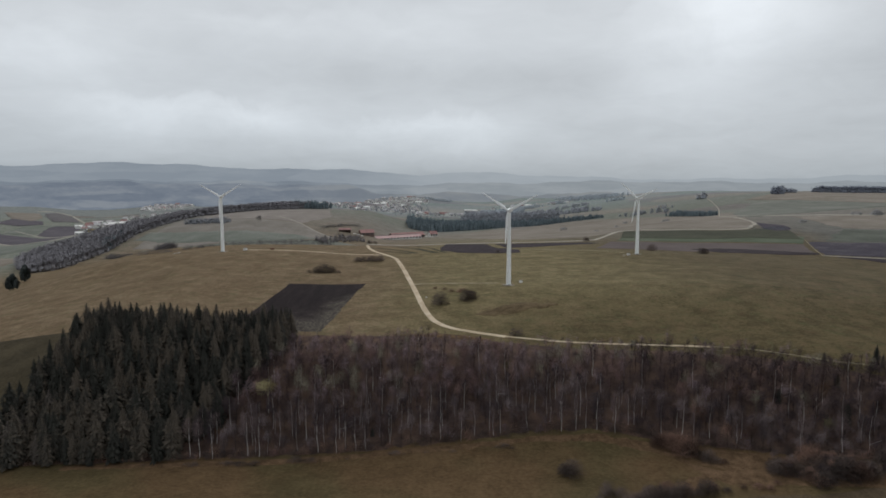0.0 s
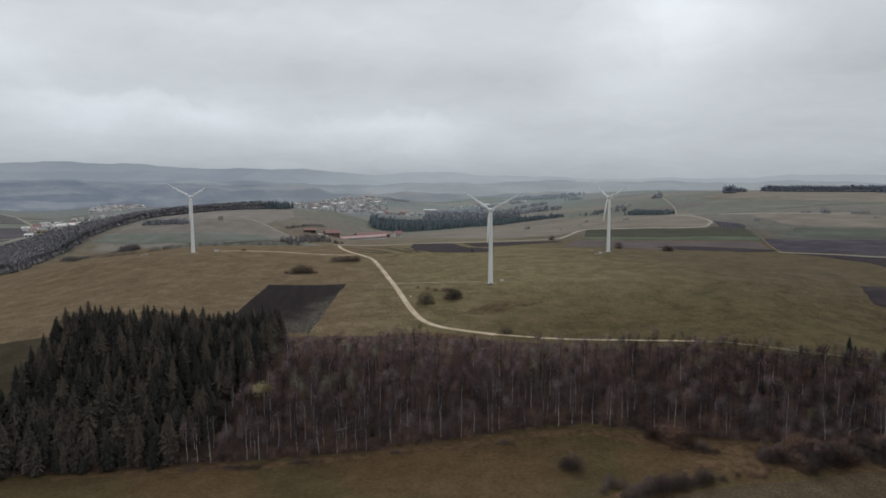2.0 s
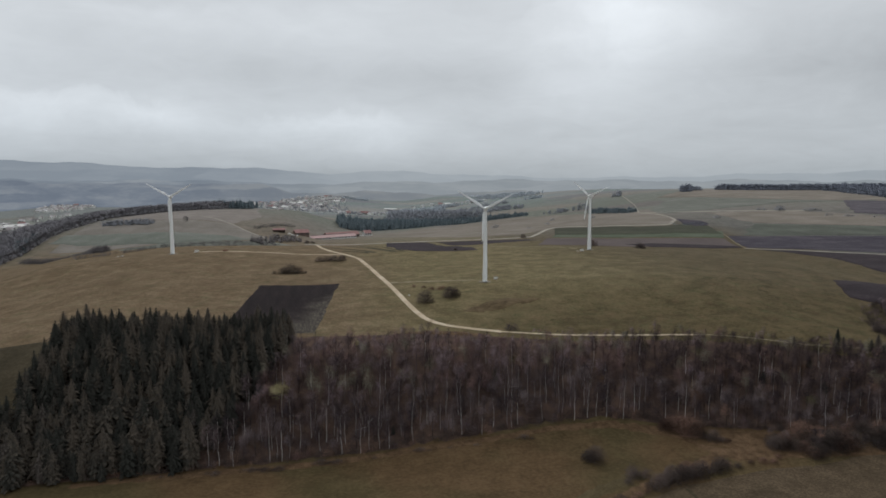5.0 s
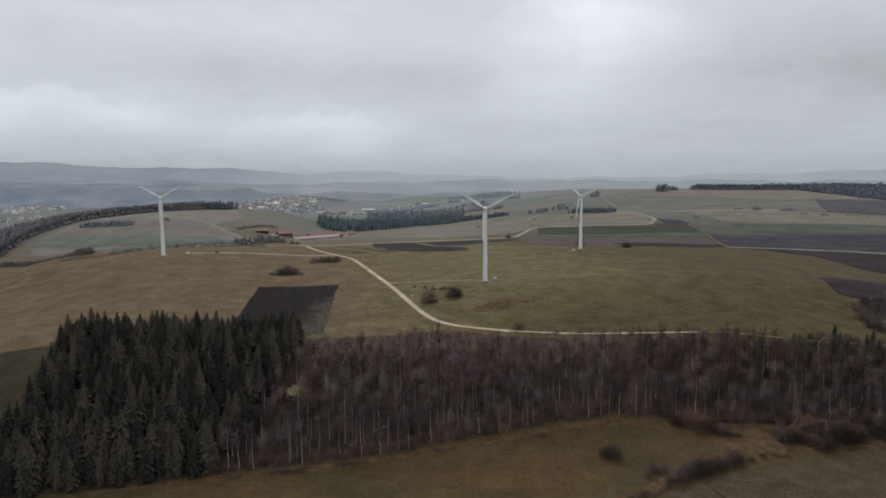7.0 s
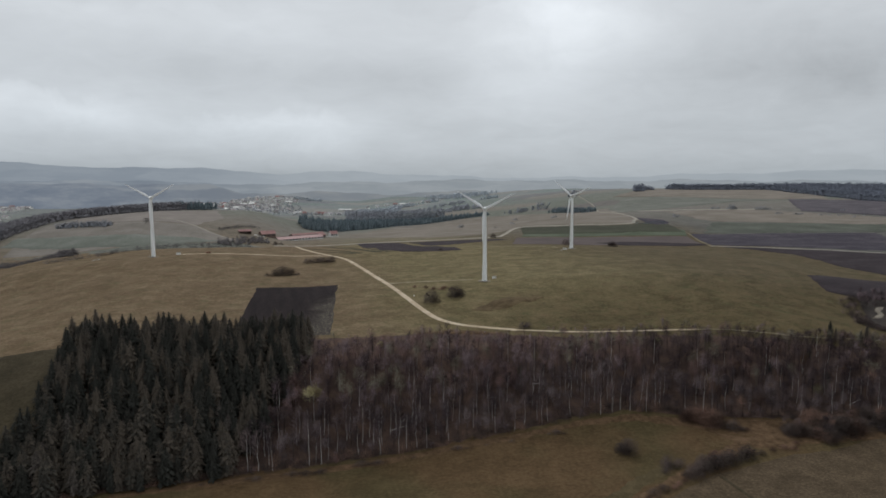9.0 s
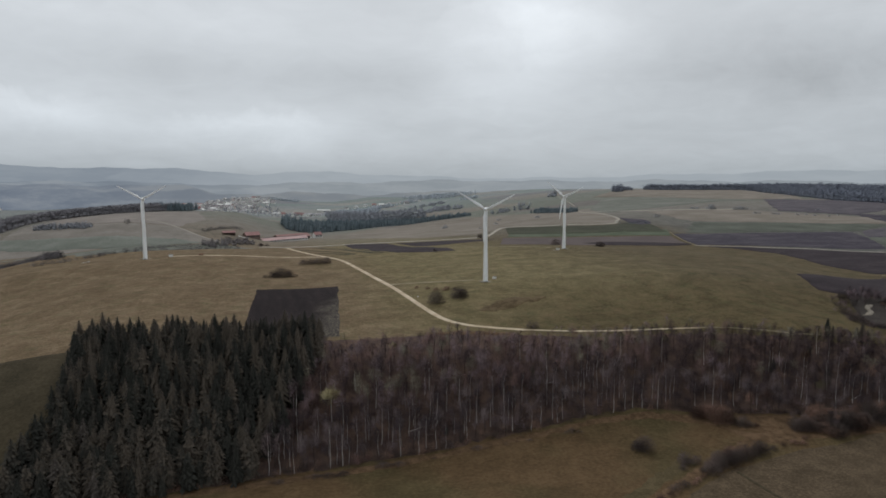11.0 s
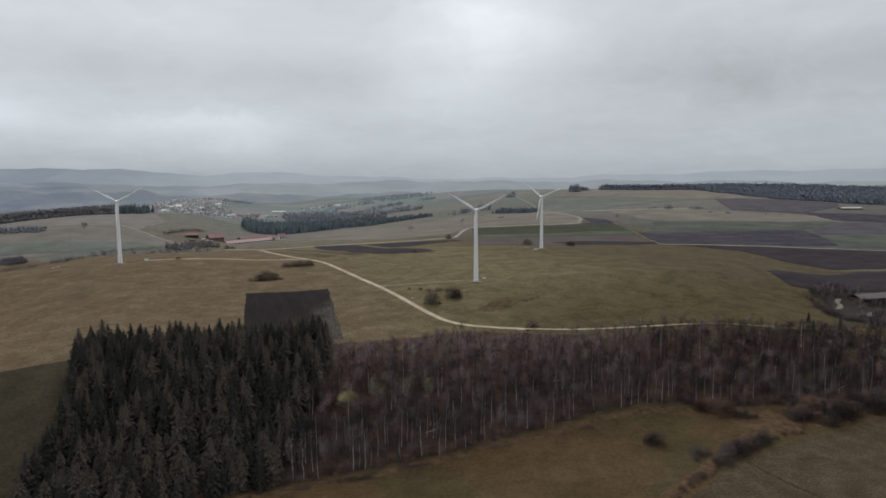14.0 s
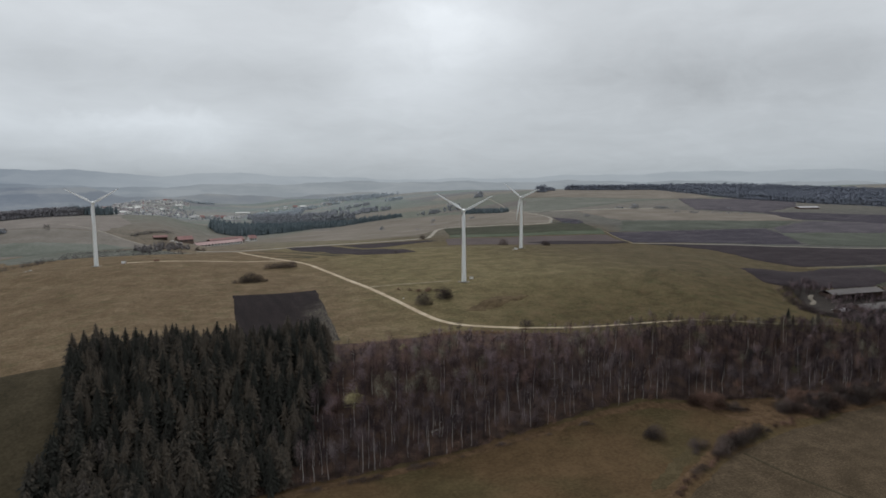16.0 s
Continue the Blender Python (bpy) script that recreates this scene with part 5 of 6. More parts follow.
        for k in range(n):
            a = off + 2 * math.pi * (k + r.uniform(-0.35, 0.35)) / n
            q = reach * r.uniform(0.5, 1.25) * bulge[int(a * 4 / math.pi) % 8]
            z = level + r.uniform(-0.8, 0.8) * h / whorls
            hang = q * r.uniform(0.15, 0.5) * (1 - 0.45 * s)
            inner = r.uniform(0.3, 0.55)
            root = (inner * q * math.cos(a), inner * q * math.sin(a), z + q * 0.12)
            tip = (q * math.cos(a), q * math.sin(a), z - hang)
            crown.spray(root, tip, (0.15 * q + 0.2) if sides else (0.36 * q + 0.16), q * r.uniform(0.0, 0.12))
    if sides:
        # solid cone added inside the crown to block light and darken the interior
        crown.tube([(0, 0, h * 0.06), (0, 0, h * 0.4), (0, 0, h * 0.75), (0, 0, h * 0.96)], [spread * 0.62, spread * 0.52, spread * 0.3, 0.06], 7)
    for k in range(3):
        crown.spray((0.1 * math.cos(k * 2.1), 0.1 * math.sin(k * 2.1), h * 0.93), (0.03, 0.02, h * 1.01), 0.26, 0.06)
    return trunk, crown


def bare_shape(seed, h, spread, limbs=18, twigs=34, start=0.35, thick=0.016, lean=0.05, width=0.05, twig_len=1.5, far=False):
    trunk, crown = Growth(seed), Growth(seed + 70)
    r = crown.r
    bend = [(0, 0)]
    for _ in range(5):
        bend.append((bend[-1][0] + r.gauss(0, lean * h / 5), bend[-1][1] + r.gauss(0, lean * h / 5)))
    line = [(bend[i][0], bend[i][1], -0.5 if i == 0 else h * 0.96 * i / 5) for i in range(6)]
    trunk.tube(line[::5] if far else line, [h * thick, 0.05] if far else [h * thick * (1 - 0.17 * i) for i in range(6)], 3 if far else 6)

    def on(s):
        k = min(4, int(s * 5))
        f = s * 5 - k
        return tuple(line[k][j] + (line[k + 1][j] - line[k][j]) * f for j in range(3))

    for i in range(limbs):
        s = start + (0.97 - start) * (i + r.random()) / limbs
        a = i * 2.4 + r.uniform(-0.4, 0.4)
        p = on(s)
        reach = spread * r.uniform(0.6, 1.15) * math.sin(math.pi * min(1.0, 0.28 + 0.72 * (s - start) / (1 - start))) ** 0.7 + 0.3
        up = reach * r.uniform(0.7, 1.25)
        m = (p[0] + reach * 0.5 * math.cos(a), p[1] + reach * 0.5 * math.sin(a), p[2] + up * 0.42)
        e = (p[0] + reach * math.cos(a + 0.15), p[1] + reach * math.sin(a + 0.15), p[2] + up)
        w = h * thick * 0.26 * (1.15 - s)
        if far:
            crown.sliver(p, e, 0.12)
        else:
            crown.tube([p, m, e], [w + 0.02, w * 0.6 + 0.015, 0.012], 3)
        for _ in range(twigs):
            f = r.uniform(0.2, 1.0) ** 0.7
            if f < 0.5:
                q = tuple(p[j] + (m[j] - p[j]) * f * 2 for j in range(3))
            else:
                q = tuple(m[j] + (e[j] - m[j]) * (f * 2 - 1) for j in range(3))
            b = a + r.gauss(0, 1.0)
            ln = twig_len * r.uniform(0.5, 1.25) * (0.55 + 0.06 * h * 0.8)
            el = r.uniform(-0.15, 1.2)
            crown.sliver(q, (q[0] + ln * math.cos(el) * math.cos(b), q[1] + ln * math.cos(el) * math.sin(b), q[2] + ln * math.sin(el)), width * r.uniform(0.6, 1.3))
    return trunk, crown


def round_bare(seed, h, wide, twigs=330, width=0.055, low=0.3, rise=0.9, long=1.0):
    """A bare tree whose fine twigs fill an uneven rounded crown."""
    trunk, crown = Growth(seed), Growth(seed + 90)
    r = crown.r
    trunk.tube([(0, 0, -0.5), (r.gauss(0, 0.2), r.gauss(0, 0.2), h * 0.5), (r.gauss(0, 0.3), r.gauss(0, 0.3), h * 0.74)], [h * 0.009, h * 0.006, 0.03], 5)
    mid, tall = h * (1 + low) / 2, h * (1 - low) / 2
    lobes = [(r.gauss(0, 0.33) * wide, r.gauss(0, 0.33) * wide, mid + r.uniform(-0.45, 0.45) * tall, r.uniform(0.45, 0.75)) for _ in range(6)]
    for lx, ly, lz, ls in lobes:
        crown.sliver((0, 0, h * low * 0.9), (lx, ly, lz), 0.07)
    for i in range(twigs):
        lx, ly, lz, ls = lobes[i % 6]
        a, e, k = r.uniform(0, 2 * math.pi), math.asin(r.uniform(-0.7, 1)), r.random() ** 0.4 * ls
        d = (math.cos(e) * math.cos(a), math.cos(e) * math.sin(a), math.sin(e))
        p = (lx + d[0] * k * wide, ly + d[1] * k * wide, lz + d[2] * k * tall)
        ln = r.uniform(0.5, 1.3) * long
        q = (p[0] + (d[0] + r.gauss(0, 0.6)) * ln, p[1] + (d[1] + r.gauss(0, 0.6)) * ln, p[2] + (d[2] * 0.6 + r.uniform(-0.1, rise)) * ln)
        crown.sliver(p, q, width * r.uniform(0.6, 1.4))
    return trunk, crown


def shrub_shape(seed, h, spread, stems=26, twigs=20, width=0.04):
    """A rounded bare bush: thin stems that fan out from the foot into a dome of fine tangled twigs."""
    wood = Growth(seed)
    r = wood.r
    lobes = [(r.uniform(-0.26, 0.26) * spread, r.uniform(-0.26, 0.26) * spread, r.uniform(0.66, 0.9)) for _ in range(5)] + [(0, 0, 0.95)]
    for i in range(max(8, stems // 3)):
        lx, ly, ls = lobes[i % 6]
        a, el = r.uniform(0, 2 * math.pi), math.asin(r.uniform(0.2, 1.0))
        k = ls * r.uniform(0.6, 0.8)
        tip = (lx + spread * k * math.cos(el) * math.cos(a), ly + spread * k * math.cos(el) * math.sin(a), h * k * math.sin(el) + 0.1)
        wood.tube([(tip[0] * 0.15, tip[1] * 0.15, -0.15), tip], [0.04, 0.01], 3)
    for i in range(stems * twigs):
        lx, ly, ls = lobes[i % 6]
        a, el = r.uniform(0, 2 * math.pi), math.asin(r.uniform(-0.05, 1.0))
        k = ls * r.random() ** 0.3
        d = (math.cos(el) * math.cos(a), math.cos(el) * math.sin(a), math.sin(el))
        p = (lx + spread * k * d[0], ly + spread * k * d[1], max(0.03, h * k * d[2]))
        ln = r.uniform(0.35, 0.9) * (0.4 + 0.06 * h)
        q = (p[0] + ln * (d[0] * 0.5 + r.gauss(0, 0.55)), p[1] + ln * (d[1] * 0.5 + r.gauss(0, 0.55)), max(0.02, p[2] + ln * (0.35 * d[2] + r.uniform(-0.25, 0.75))))
        wood.sliver(p, q, width * r.uniform(0.6, 1.4))
    return wood


def tree_kind(name, shape, trunk_mat, crown_mat, label, group):
    """The first tree of a kind, kept as the pattern for its copies."""
    trunk, crown = shape
    t = tagged(new(name), label, "tree", group)
    for n, g, m in (("trunk", trunk, trunk_mat), ("crown", crown, crown_mat)):
        o = new(n, g.mesh(n, m))
        o.parent = t
    return t


def planted(kind, x, y, size, turn, used, lean=0.0):
    """Stand the pattern itself at the first place, copies of it at the others."""
    m = pose(x, y, at(x, y), lean, lean * 0.5, turn)
    if kind.name not in used:
        used.add(kind.name)
        kind.matrix_basis = m
        ob = kind
        kind.scale = (1, 1, 1)
    else:
        ob = copy_thing(kind, m)
    ob.scale = (size, size, size * random.uniform(0.92, 1.08))
    return ob


used = set()
rt = random.Random(21)


def inside(poly, x, y):
    hit = False
    for (ax, ay), (bx, by) in zip(poly, poly[1:] + poly[:1]):
        if (ay > y) != (by > y) and x < ax + (y - ay) / (by - ay) * (bx - ax):
            hit = not hit
    return hit


def scatter(poly, gap, seed, keep=lambda x, y: True):
    """Jittered places over an area, roughly a gap apart."""
    r = random.Random(seed)
    xs, ys = [p[0] for p in poly], [p[1] for p in poly]
    out, y, row = [], min(ys), 0
    while y < max(ys):
        x = min(xs) + (gap / 2 if row % 2 else 0)
        while x < max(xs):
            px, py = x + r.uniform(-0.42, 0.42) * gap, y + r.uniform(-0.42, 0.42) * gap
            if inside(poly, px, py) and keep(px, py):
                out.append((px, py))
            x += gap
        y += gap * 0.87
        row += 1
    return out


class Mass:
    """Many plants too far or too hidden to count, in one mesh of kind stuff."""

    def __init__(self):
        self.v, self.f, self.n = [], [], 0

    def add(self, growths, x, y, size, turn, z=None):
        c, s = math.cos(turn) * size, math.sin(turn) * size
        z = at(x, y) if z is None else z
        for g in growths:
            a = np.array(g.v)
            self.v.append(np.column_stack([x + a[:, 0] * c - a[:, 1] * s, y + a[:, 0] * s + a[:, 1] * c, z + a[:, 2] * size]))
            k = self.n
            self.f += [tuple(i + k for i in f) for f in g.f]
            self.n += len(a)

    def finish(self, name, material, label, category="trees"):
        ob = mesh_object(name, np.vstack(self.v), self.f, material)
        return tagged(ob, label, category, kind="stuff")


# ---- the wooded slope in front of the hill
FRONT = [(-203, 257), (-153, 260), (-104, 263), (-60, 265), (-37, 266), (0, 269.5), (39, 275.5), (66, 277), (87, 272), (118, 266), (145, 260), (186, 257), (260, 255), (330, 258)]
BACK = [(330, 318), (280, 308), (230, 308), (200, 311), (140, 322), (60, 329), (20, 338), (-15, 346), (-80, 350), (-130, 352), (-189, 364), (-193, 340), (-191, 300), (-198, 276)]
SPRUCE_WOOD = [(-202, 255.5), (-153, 257.5), (-111, 259), (-96, 285), (-81, 318), (-77, 338), (-79, 349), (-130, 350), (-187, 361), (-191, 340), (-189, 300), (-196, 276)]
BARE_WOOD = [p for p in FRONT if p[0] > -112] + BACK[:-4] + [(-77, 346), (-79, 330), (-92, 300), (-107, 270)]
drape("woodland_floor", FRONT + BACK, M["litter"], "dark leaf litter under bare trees", "ground", lift=0.10, step=6, wander=1.2)
bank = [(x, y - 1.5) for x, y in FRONT[1:]] + [(330, 248), (220, 243), (168, 240), (128, 242), (112, 252), (90, 262), (66, 270.5), (39, 270), (0, 264), (-37, 260.5), (-60, 259), (-104, 257), (-153, 255)]
drape("grass_bank", bank, M["bank"], "rust-coloured rough grass along the wood", "ground", lift=0.14, step=4, wander=0.7)

SPRUCES = [spruce_shape(s, h, w) for s, h, w in ((1, 20, 3.3), (2, 18, 3.2), (3, 21, 3.6), (4, 16, 3.0), (5, 19, 2.9))]
INNER = [spruce_shape(s, h, w, 0.75) for s, h, w in ((6, 20, 3.5), (7, 18, 3.4), (8, 19, 3.3))]
spruce_kinds = [tree_kind("spruce", g, M["bark"], M["spruce"], "dark green spruce in a dense plantation", "spruce plantation") for g in SPRUCES]
pale_spruce = tree_kind("larch", spruce_shape(9, 18, 2.8, 0.8), M["bark"], M["spruce_grey"], "bare greyish larch among dark spruces", "spruce plantation")


def sight(x, y):
    """How high a tree may stand so that it leaves the track behind it open."""
    limit = 24.0
    if x > -30:
        edge = float(np.interp(x, [-30, 0, 60, 140, 200, 300], [362, 352, 333, 326, 318, 315]))
        limit = (72 - (72 - at(x, edge)) * y / edge) - at(x, y)
    elif x > -125:
        limit = min(limit, (72 - (72 - at(x, 349)) * y / 349) - at(x, y) + 1.0)
    return limit


places = scatter(SPRUCE_WOOD, 4.2, 4)
places.sort(key=lambda p: (p[1] - 265) * 0.9 - max(0, 20 - abs(p[1] - 350)) * 6)
rest = [Mass() for _ in range(6)]
for i, (x, y) in enumerate(places):
    swell = math.sin(x / 9.0 + 2 * math.sin(y / 13.0)) * math.sin(y / 8.0 + 1.0)
    size = (rt.uniform(0.58, 1.06) + 0.12 * swell) * (0.92 if y < 275 else 1.0)
    if x < -165:
        size *= 0.92
    if y > 338:
        size *= rt.uniform(0.8, 1.08)
    if i < 300:
        k = pale_spruce if rt.random() < 0.11 else spruce_kinds[rt.choices(range(5), (4, 4, 3, 2, 3))[0]]
        if y > 335:
            size = rt.uniform(0.68, 0.97)
        ob = planted(k, x, y, size, rt.uniform(0, 360), used, rt.uniform(-1.5, 1.5))
        ob.scale = (size * 1.2, size * 1.2, size)
    else:
        rest[rt.randrange(6)].add(INNER[rt.randrange(3)], x, y, size, rt.uniform(0, 6.28))
for mass in rest:
    mass.finish("spruce_wood", M["spruce"], "dense dark spruces inside the plantation")

DEEP = [round_bare(s, h, w, 430, 0.09, 0.28, 0.35) for s, h, w in ((18, 15, 3.4), (19, 13, 3.8), (20, 16, 3.0), (21, 14, 3.6), (22, 11, 3.8))]
BARES = [bare_shape(s, h, w, l, t, st) for s, h, w, l, t, st in ((11, 15, 2.6, 20, 34, 0.26), (12, 13, 3.2, 20, 38, 0.18), (13, 16, 2.4, 20, 34, 0.28), (14, 11, 2.9, 18, 38, 0.14), (15, 14, 3.4, 22, 36, 0.22))]
BIRCHES = [bare_shape(s, h, w, l, t, 0.42, 0.0074, 0.07) for s, h, w, l, t in ((31, 16, 1.7, 16, 26), (32, 14, 1.5, 15, 24), (33, 17, 1.9, 17, 26))]
for k, h, w in ((0, 15, 2.9), (1, 13.5, 3.4), (2, 16, 2.7), (3, 11.5, 3.4), (4, 11, 3.6)):
    BARES[k] = round_bare(110 + k, h, w, 640, 0.05, 0.22)
bare_kinds = [tree_kind("bare_tree", g, M["bark"], M["twig"], "bare grey-brown broadleaf tree on the wooded slope", "bare wood") for g in BARES]
red_kinds = [tree_kind("russet_tree", g, M["bark"], M["twig_red"], "bare tree with reddish-brown twigs on the slope", "bare wood") for g in BARES[1:4]]
dusk_kinds = [tree_kind("dusky_tree", g, M["bark"], M["twig_dusk"], "bare dark purplish-brown tree on the slope", "bare wood") for g in (BARES[1], BARES[3], BARES[4], BARES[0])]
birch_kinds = [tree_kind("birch", g, M["birch"], M["twig_dusk"], "slim bare birch with a pale trunk", "bare wood") for g in BIRCHES]
gold_kind = tree_kind("hazel_tree", round_bare(17, 13, 3.4, 640, 0.075, 0.5), M["birch"], M["twig_gold"], "tree with a pale yellow crown among bare trees", "bare wood")
olive_kind = tree_kind("hazel_tree", round_bare(217, 13, 3.8, 640, 0.07, 0.3, 0.4), M["bark"], M["twig_olive"], "bare tree with an olive-yellow bloom in the wood", "bare wood")
rusty_kind = tree_kind("russet_tree", round_bare(218, 13, 3.6, 640, 0.07, 0.3, 0.4), M["bark"], M["twig_rust"], "tree with withered rust-brown leaves in the wood", "bare wood")
small_spruce = tree_kind("spruce", spruce_shape(41, 8, 1.9), M["bark"], M["spruce"], "small lone dark spruce in the bare wood", "bare wood")

places = scatter(BARE_WOOD, 5.1, 8)
front_y = lambda x: float(np.interp(x, [p[0] for p in FRONT], [p[1] for p in FRONT]))
places.sort(key=lambda p: p[1] - front_y(p[0]) + (60 if p[0] > 235 else 0))
deep = [Mass(), Mass(), Mass(), Mass()]
stems = Mass()
for i, (x, y) in enumerate(places):
    inward = y - front_y(x)
    room = sight(x, y)
    turn = rt.uniform(0, 360)
    cap = max(2.5, room + (rt.uniform(-4.0, 0.8) if x < 50 else rt.uniform(-1.5, 3.8 if x < 75 else 5.4)) + (rt.uniform(1, 4) if rt.random() < 0.07 else 0))
    clump = math.sin(x / 13.0 + 1.5 * math.sin(y / 11.0)) + math.sin(x / 29.0 + y / 17.0 + 2.0)
    if i < 300:
        pick = rt.random()
        dusky = rt.random() < float(np.interp(x, [-60, 60, 110], [0.2, 0.4, 0.85]))
        if inward < 20 and pick < (0.56 if x < 85 else 0.26):
            k, h = birch_kinds[rt.randrange(3)], 15.5
        elif pick < (0.14 if x < 85 else 0.07):
            k, h = birch_kinds[rt.randrange(3)], 15.5
        elif pick < 0.30 + 0.16 * clump:
            k, h = red_kinds[rt.randrange(3)], 14.0
        else:
            k, h = (dusk_kinds[rt.randrange(4 if room > 12 else 3)], 14.0) if dusky else (bare_kinds[rt.randrange(5) if room > 12 else rt.choice((1, 3, 4))], 15.0)
        size = min(rt.uniform(0.72, 1.05), cap / h) * (0.8 if inward < 5 and k not in birch_kinds else 1.0)
        planted(k, x, y, size, turn, used, rt.uniform(-3, 3))
    else:
        g = DEEP[rt.randrange(5)]
        size = min(rt.uniform(0.65, 1.0), cap / 15.0)
        if size > 0.15:
            if rt.random() < 0.11 and room > 13:
                b3 = BIRCHES[rt.randrange(3)]
                stems.add(b3[:1], x, y, size, math.radians(turn))
                deep[3].add(b3[1:], x, y, size, math.radians(turn))
            else:
                deep[rt.choices((0, 1, 2, 3), (56, max(4, 34 + 26 * clump), max(3, 12 - 14 * clump), 48 if x < -45 else 10) if x < 85 else (max(2, 9 - 6 * clump), 6, max(2, 8 - 8 * clump), 80))[0]].add(g, x, y, size, math.radians(turn))
for k in range(190):
    x = rt.uniform(45, 262)
    y = float(np.interp(x, [33, 62, 93, 135, 150, 184, 208, 260], [344, 337, 333.5, 330.3, 328.5, 320, 318, 318])) - rt.uniform(1.8, 6.5)
    if math.sin(x / 7.0) + math.sin(x / 2.9 + 1) > -0.9:
        deep[rt.choices((0, 1, 2, 3), (5, 2, 2, 3))[0]].add(DEEP[rt.randrange(5)], x, y, rt.uniform(0.16, 0.56 if x > 100 else 0.30), rt.uniform(0, 6.28))
under = [Mass(), Mass()]
UNDER = [shrub_shape(s, h, w, 22, 13, 0.055) for s, h, w in ((56, 3.4, 2.4), (57, 4.6, 2.6), (58, 2.6, 2.2))]
for x, y in scatter(BARE_WOOD, 4.6, 31):
    if y - front_y(x) < 26 and rt.random() < 0.62:
        size = min(rt.uniform(0.7, 1.35), max(0.3, sight(x, y) / 4.5))
        under[0 if rt.random() < 0.65 else 1].add((UNDER[rt.randrange(3)],), x, y, size, rt.uniform(0, 6.28))
under[0].finish("undergrowth", M["mass_a"], "grey-brown bare undergrowth between the trunks", "undergrowth")
under[1].finish("undergrowth", M["mass_b"], "russet undergrowth between the trunks", "undergrowth")
deep[2].finish("olive_wood", M["mass_c"], "bare trees with an olive-grey bloom in the wood")
deep[3].finish("russet_wood", M["mass_d"], "dark reddish bare wood on the eastern slope")
stems.finish("birch_stems", M["birch"], "pale birch trunks deep in the wood")
deep[0].finish("bare_wood", M["mass_a"], "dense bare broadleaf wood on the upper slope")
deep[1].finish("russet_wood", M["mass_b"], "dense bare wood with russet twigs")
planted(gold_kind, -77.5, 288, 1.38, 30, used)
for x, y, size in ((98, 308, 0.75), (124, 304, 0.8), (162, 270, 0.85), (111, 284, 0.7), (161, 318, 0.6), (30, 306, 0.6)):
    planted(olive_kind, x, y, size, 40 * x, used)
for x, y, size in ((141, 277, 0.75), (172, 292, 0.8), (190, 284, 0.75), (132, 292, 0.7), (70, 291, 0.6)):
    planted(rusty_kind, x, y, size, 30 * x, used)
planted(gold_kind, -45, 318, 0.7, 80, used)
for x, y, s in ((207, 314, 0.95), (212, 310, 0.7), (228, 310, 0.9), (232, 312, 0.6), (20, 300, 0.8), (150, 290, 1.0), (175, 280, 1.1), (182, 300, 0.9), (-30, 275, 0.5), (245, 300, 0.9), (158, 312, 0.5)):
    planted(small_spruce, x, y, s, rt.uniform(0, 360), used)

# ---- shrubs
SHRUBS = [shrub_shape(*q) for q in ((51, 3.2, 2.6, 44, 22), (52, 2.4, 3.0, 44, 20), (53, 4.6, 3.4, 60, 24), (54, 1.6, 2.4, 36, 18), (55, 7.2, 5.2, 120, 24, 0.085), (59, 4.4, 4.6, 80, 20, 0.075))]
SHRUB_KINDS = {}


def shrub(i, x, y, size, red=False, flat=1.0, long=1.0, turn=None):
    key = (i, red)
    if key not in SHRUB_KINDS:
        ob = new("shrub", SHRUBS[i].mesh("shrub", M["twig_red"] if red else M["twig_dark"]))
        SHRUB_KINDS[key] = ob.data
    else:
        ob = new("shrub", SHRUB_KINDS[key])
    ob.matrix_basis = pose(x, y, at(x, y), 0, 0, rt.uniform(0, 360) if turn is None else turn)
    ob.scale = (size * long, size, size * flat)
    return tagged(ob, "bare russet shrub in rough grass" if red else "dense dark bare shrub in rough grass", "shrub", "shrubs")


for x, y, s, i in ((-1.5, 404, 1.2, 4), (15.5, 411, 1.15, 4), (18.5, 414, 0.8, 4),
                   (-104, 517, 0.6, 5), (-98, 518, 0.85, 4), (-93, 519, 1.2, 4), (-87, 520, 0.85, 4), (-82, 520, 0.5, 5), (-73, 572, 1.0, 5), (-67, 571, 1.15, 5), (-60, 570, 1.25, 5), (-54, 571, 0.85, 4), (-57, 573, 0.8, 0), (-63, 573, 1.5, 0),
                   (-110, 998, 0.9, 4), (-103, 1001, 1.0, 5), (51, 249, 0.95, 4), (48, 249.5, 0.7, 4), (236, 751, 1.45, 4), (289, 742, 1.15, 4), (294, 744, 0.9, 4),
                   (51, 618, 0.6, 5), (204, 950, 1.0, 4), (62, 235, 0.7, 5)):
    shrub(i, x, y, s)
for x, y, s in ((6, 433, 0.5), (11, 431, 0.62), (14, 434, 0.5), (1, 438, 0.45), (17, 428, 0.55), (-5, 443, 0.4), (20, 424, 0.4)):
    shrub(5, x, y, s, True)
# a broken hedge along the foot of the wood
foot = [Mass(), Mass()]
for x0, x1, n in ((-202, -150, 28), (-150, -100, 34), (-100, -20, 44), (-20, 90, 60), (88, 200, 60), (200, 320, 50)):
    for k in range(n):
        x = x0 + (x1 - x0) * (k + rt.random()) / n
        foot[0 if rt.random() < 0.7 else 1].add((UNDER[rt.randrange(3)],), x, front_y(x) - rt.uniform(-3.5, 0.4), rt.uniform(0.65, 1.3), rt.uniform(0, 6.28))
foot[0].finish("wood_edge_hedge", M["twig_dark"], "dark brush along the foot of the wood", "hedge")
foot[1].finish("wood_edge_hedge", M["twig_red"], "russet brush along the foot of the wood", "hedge")
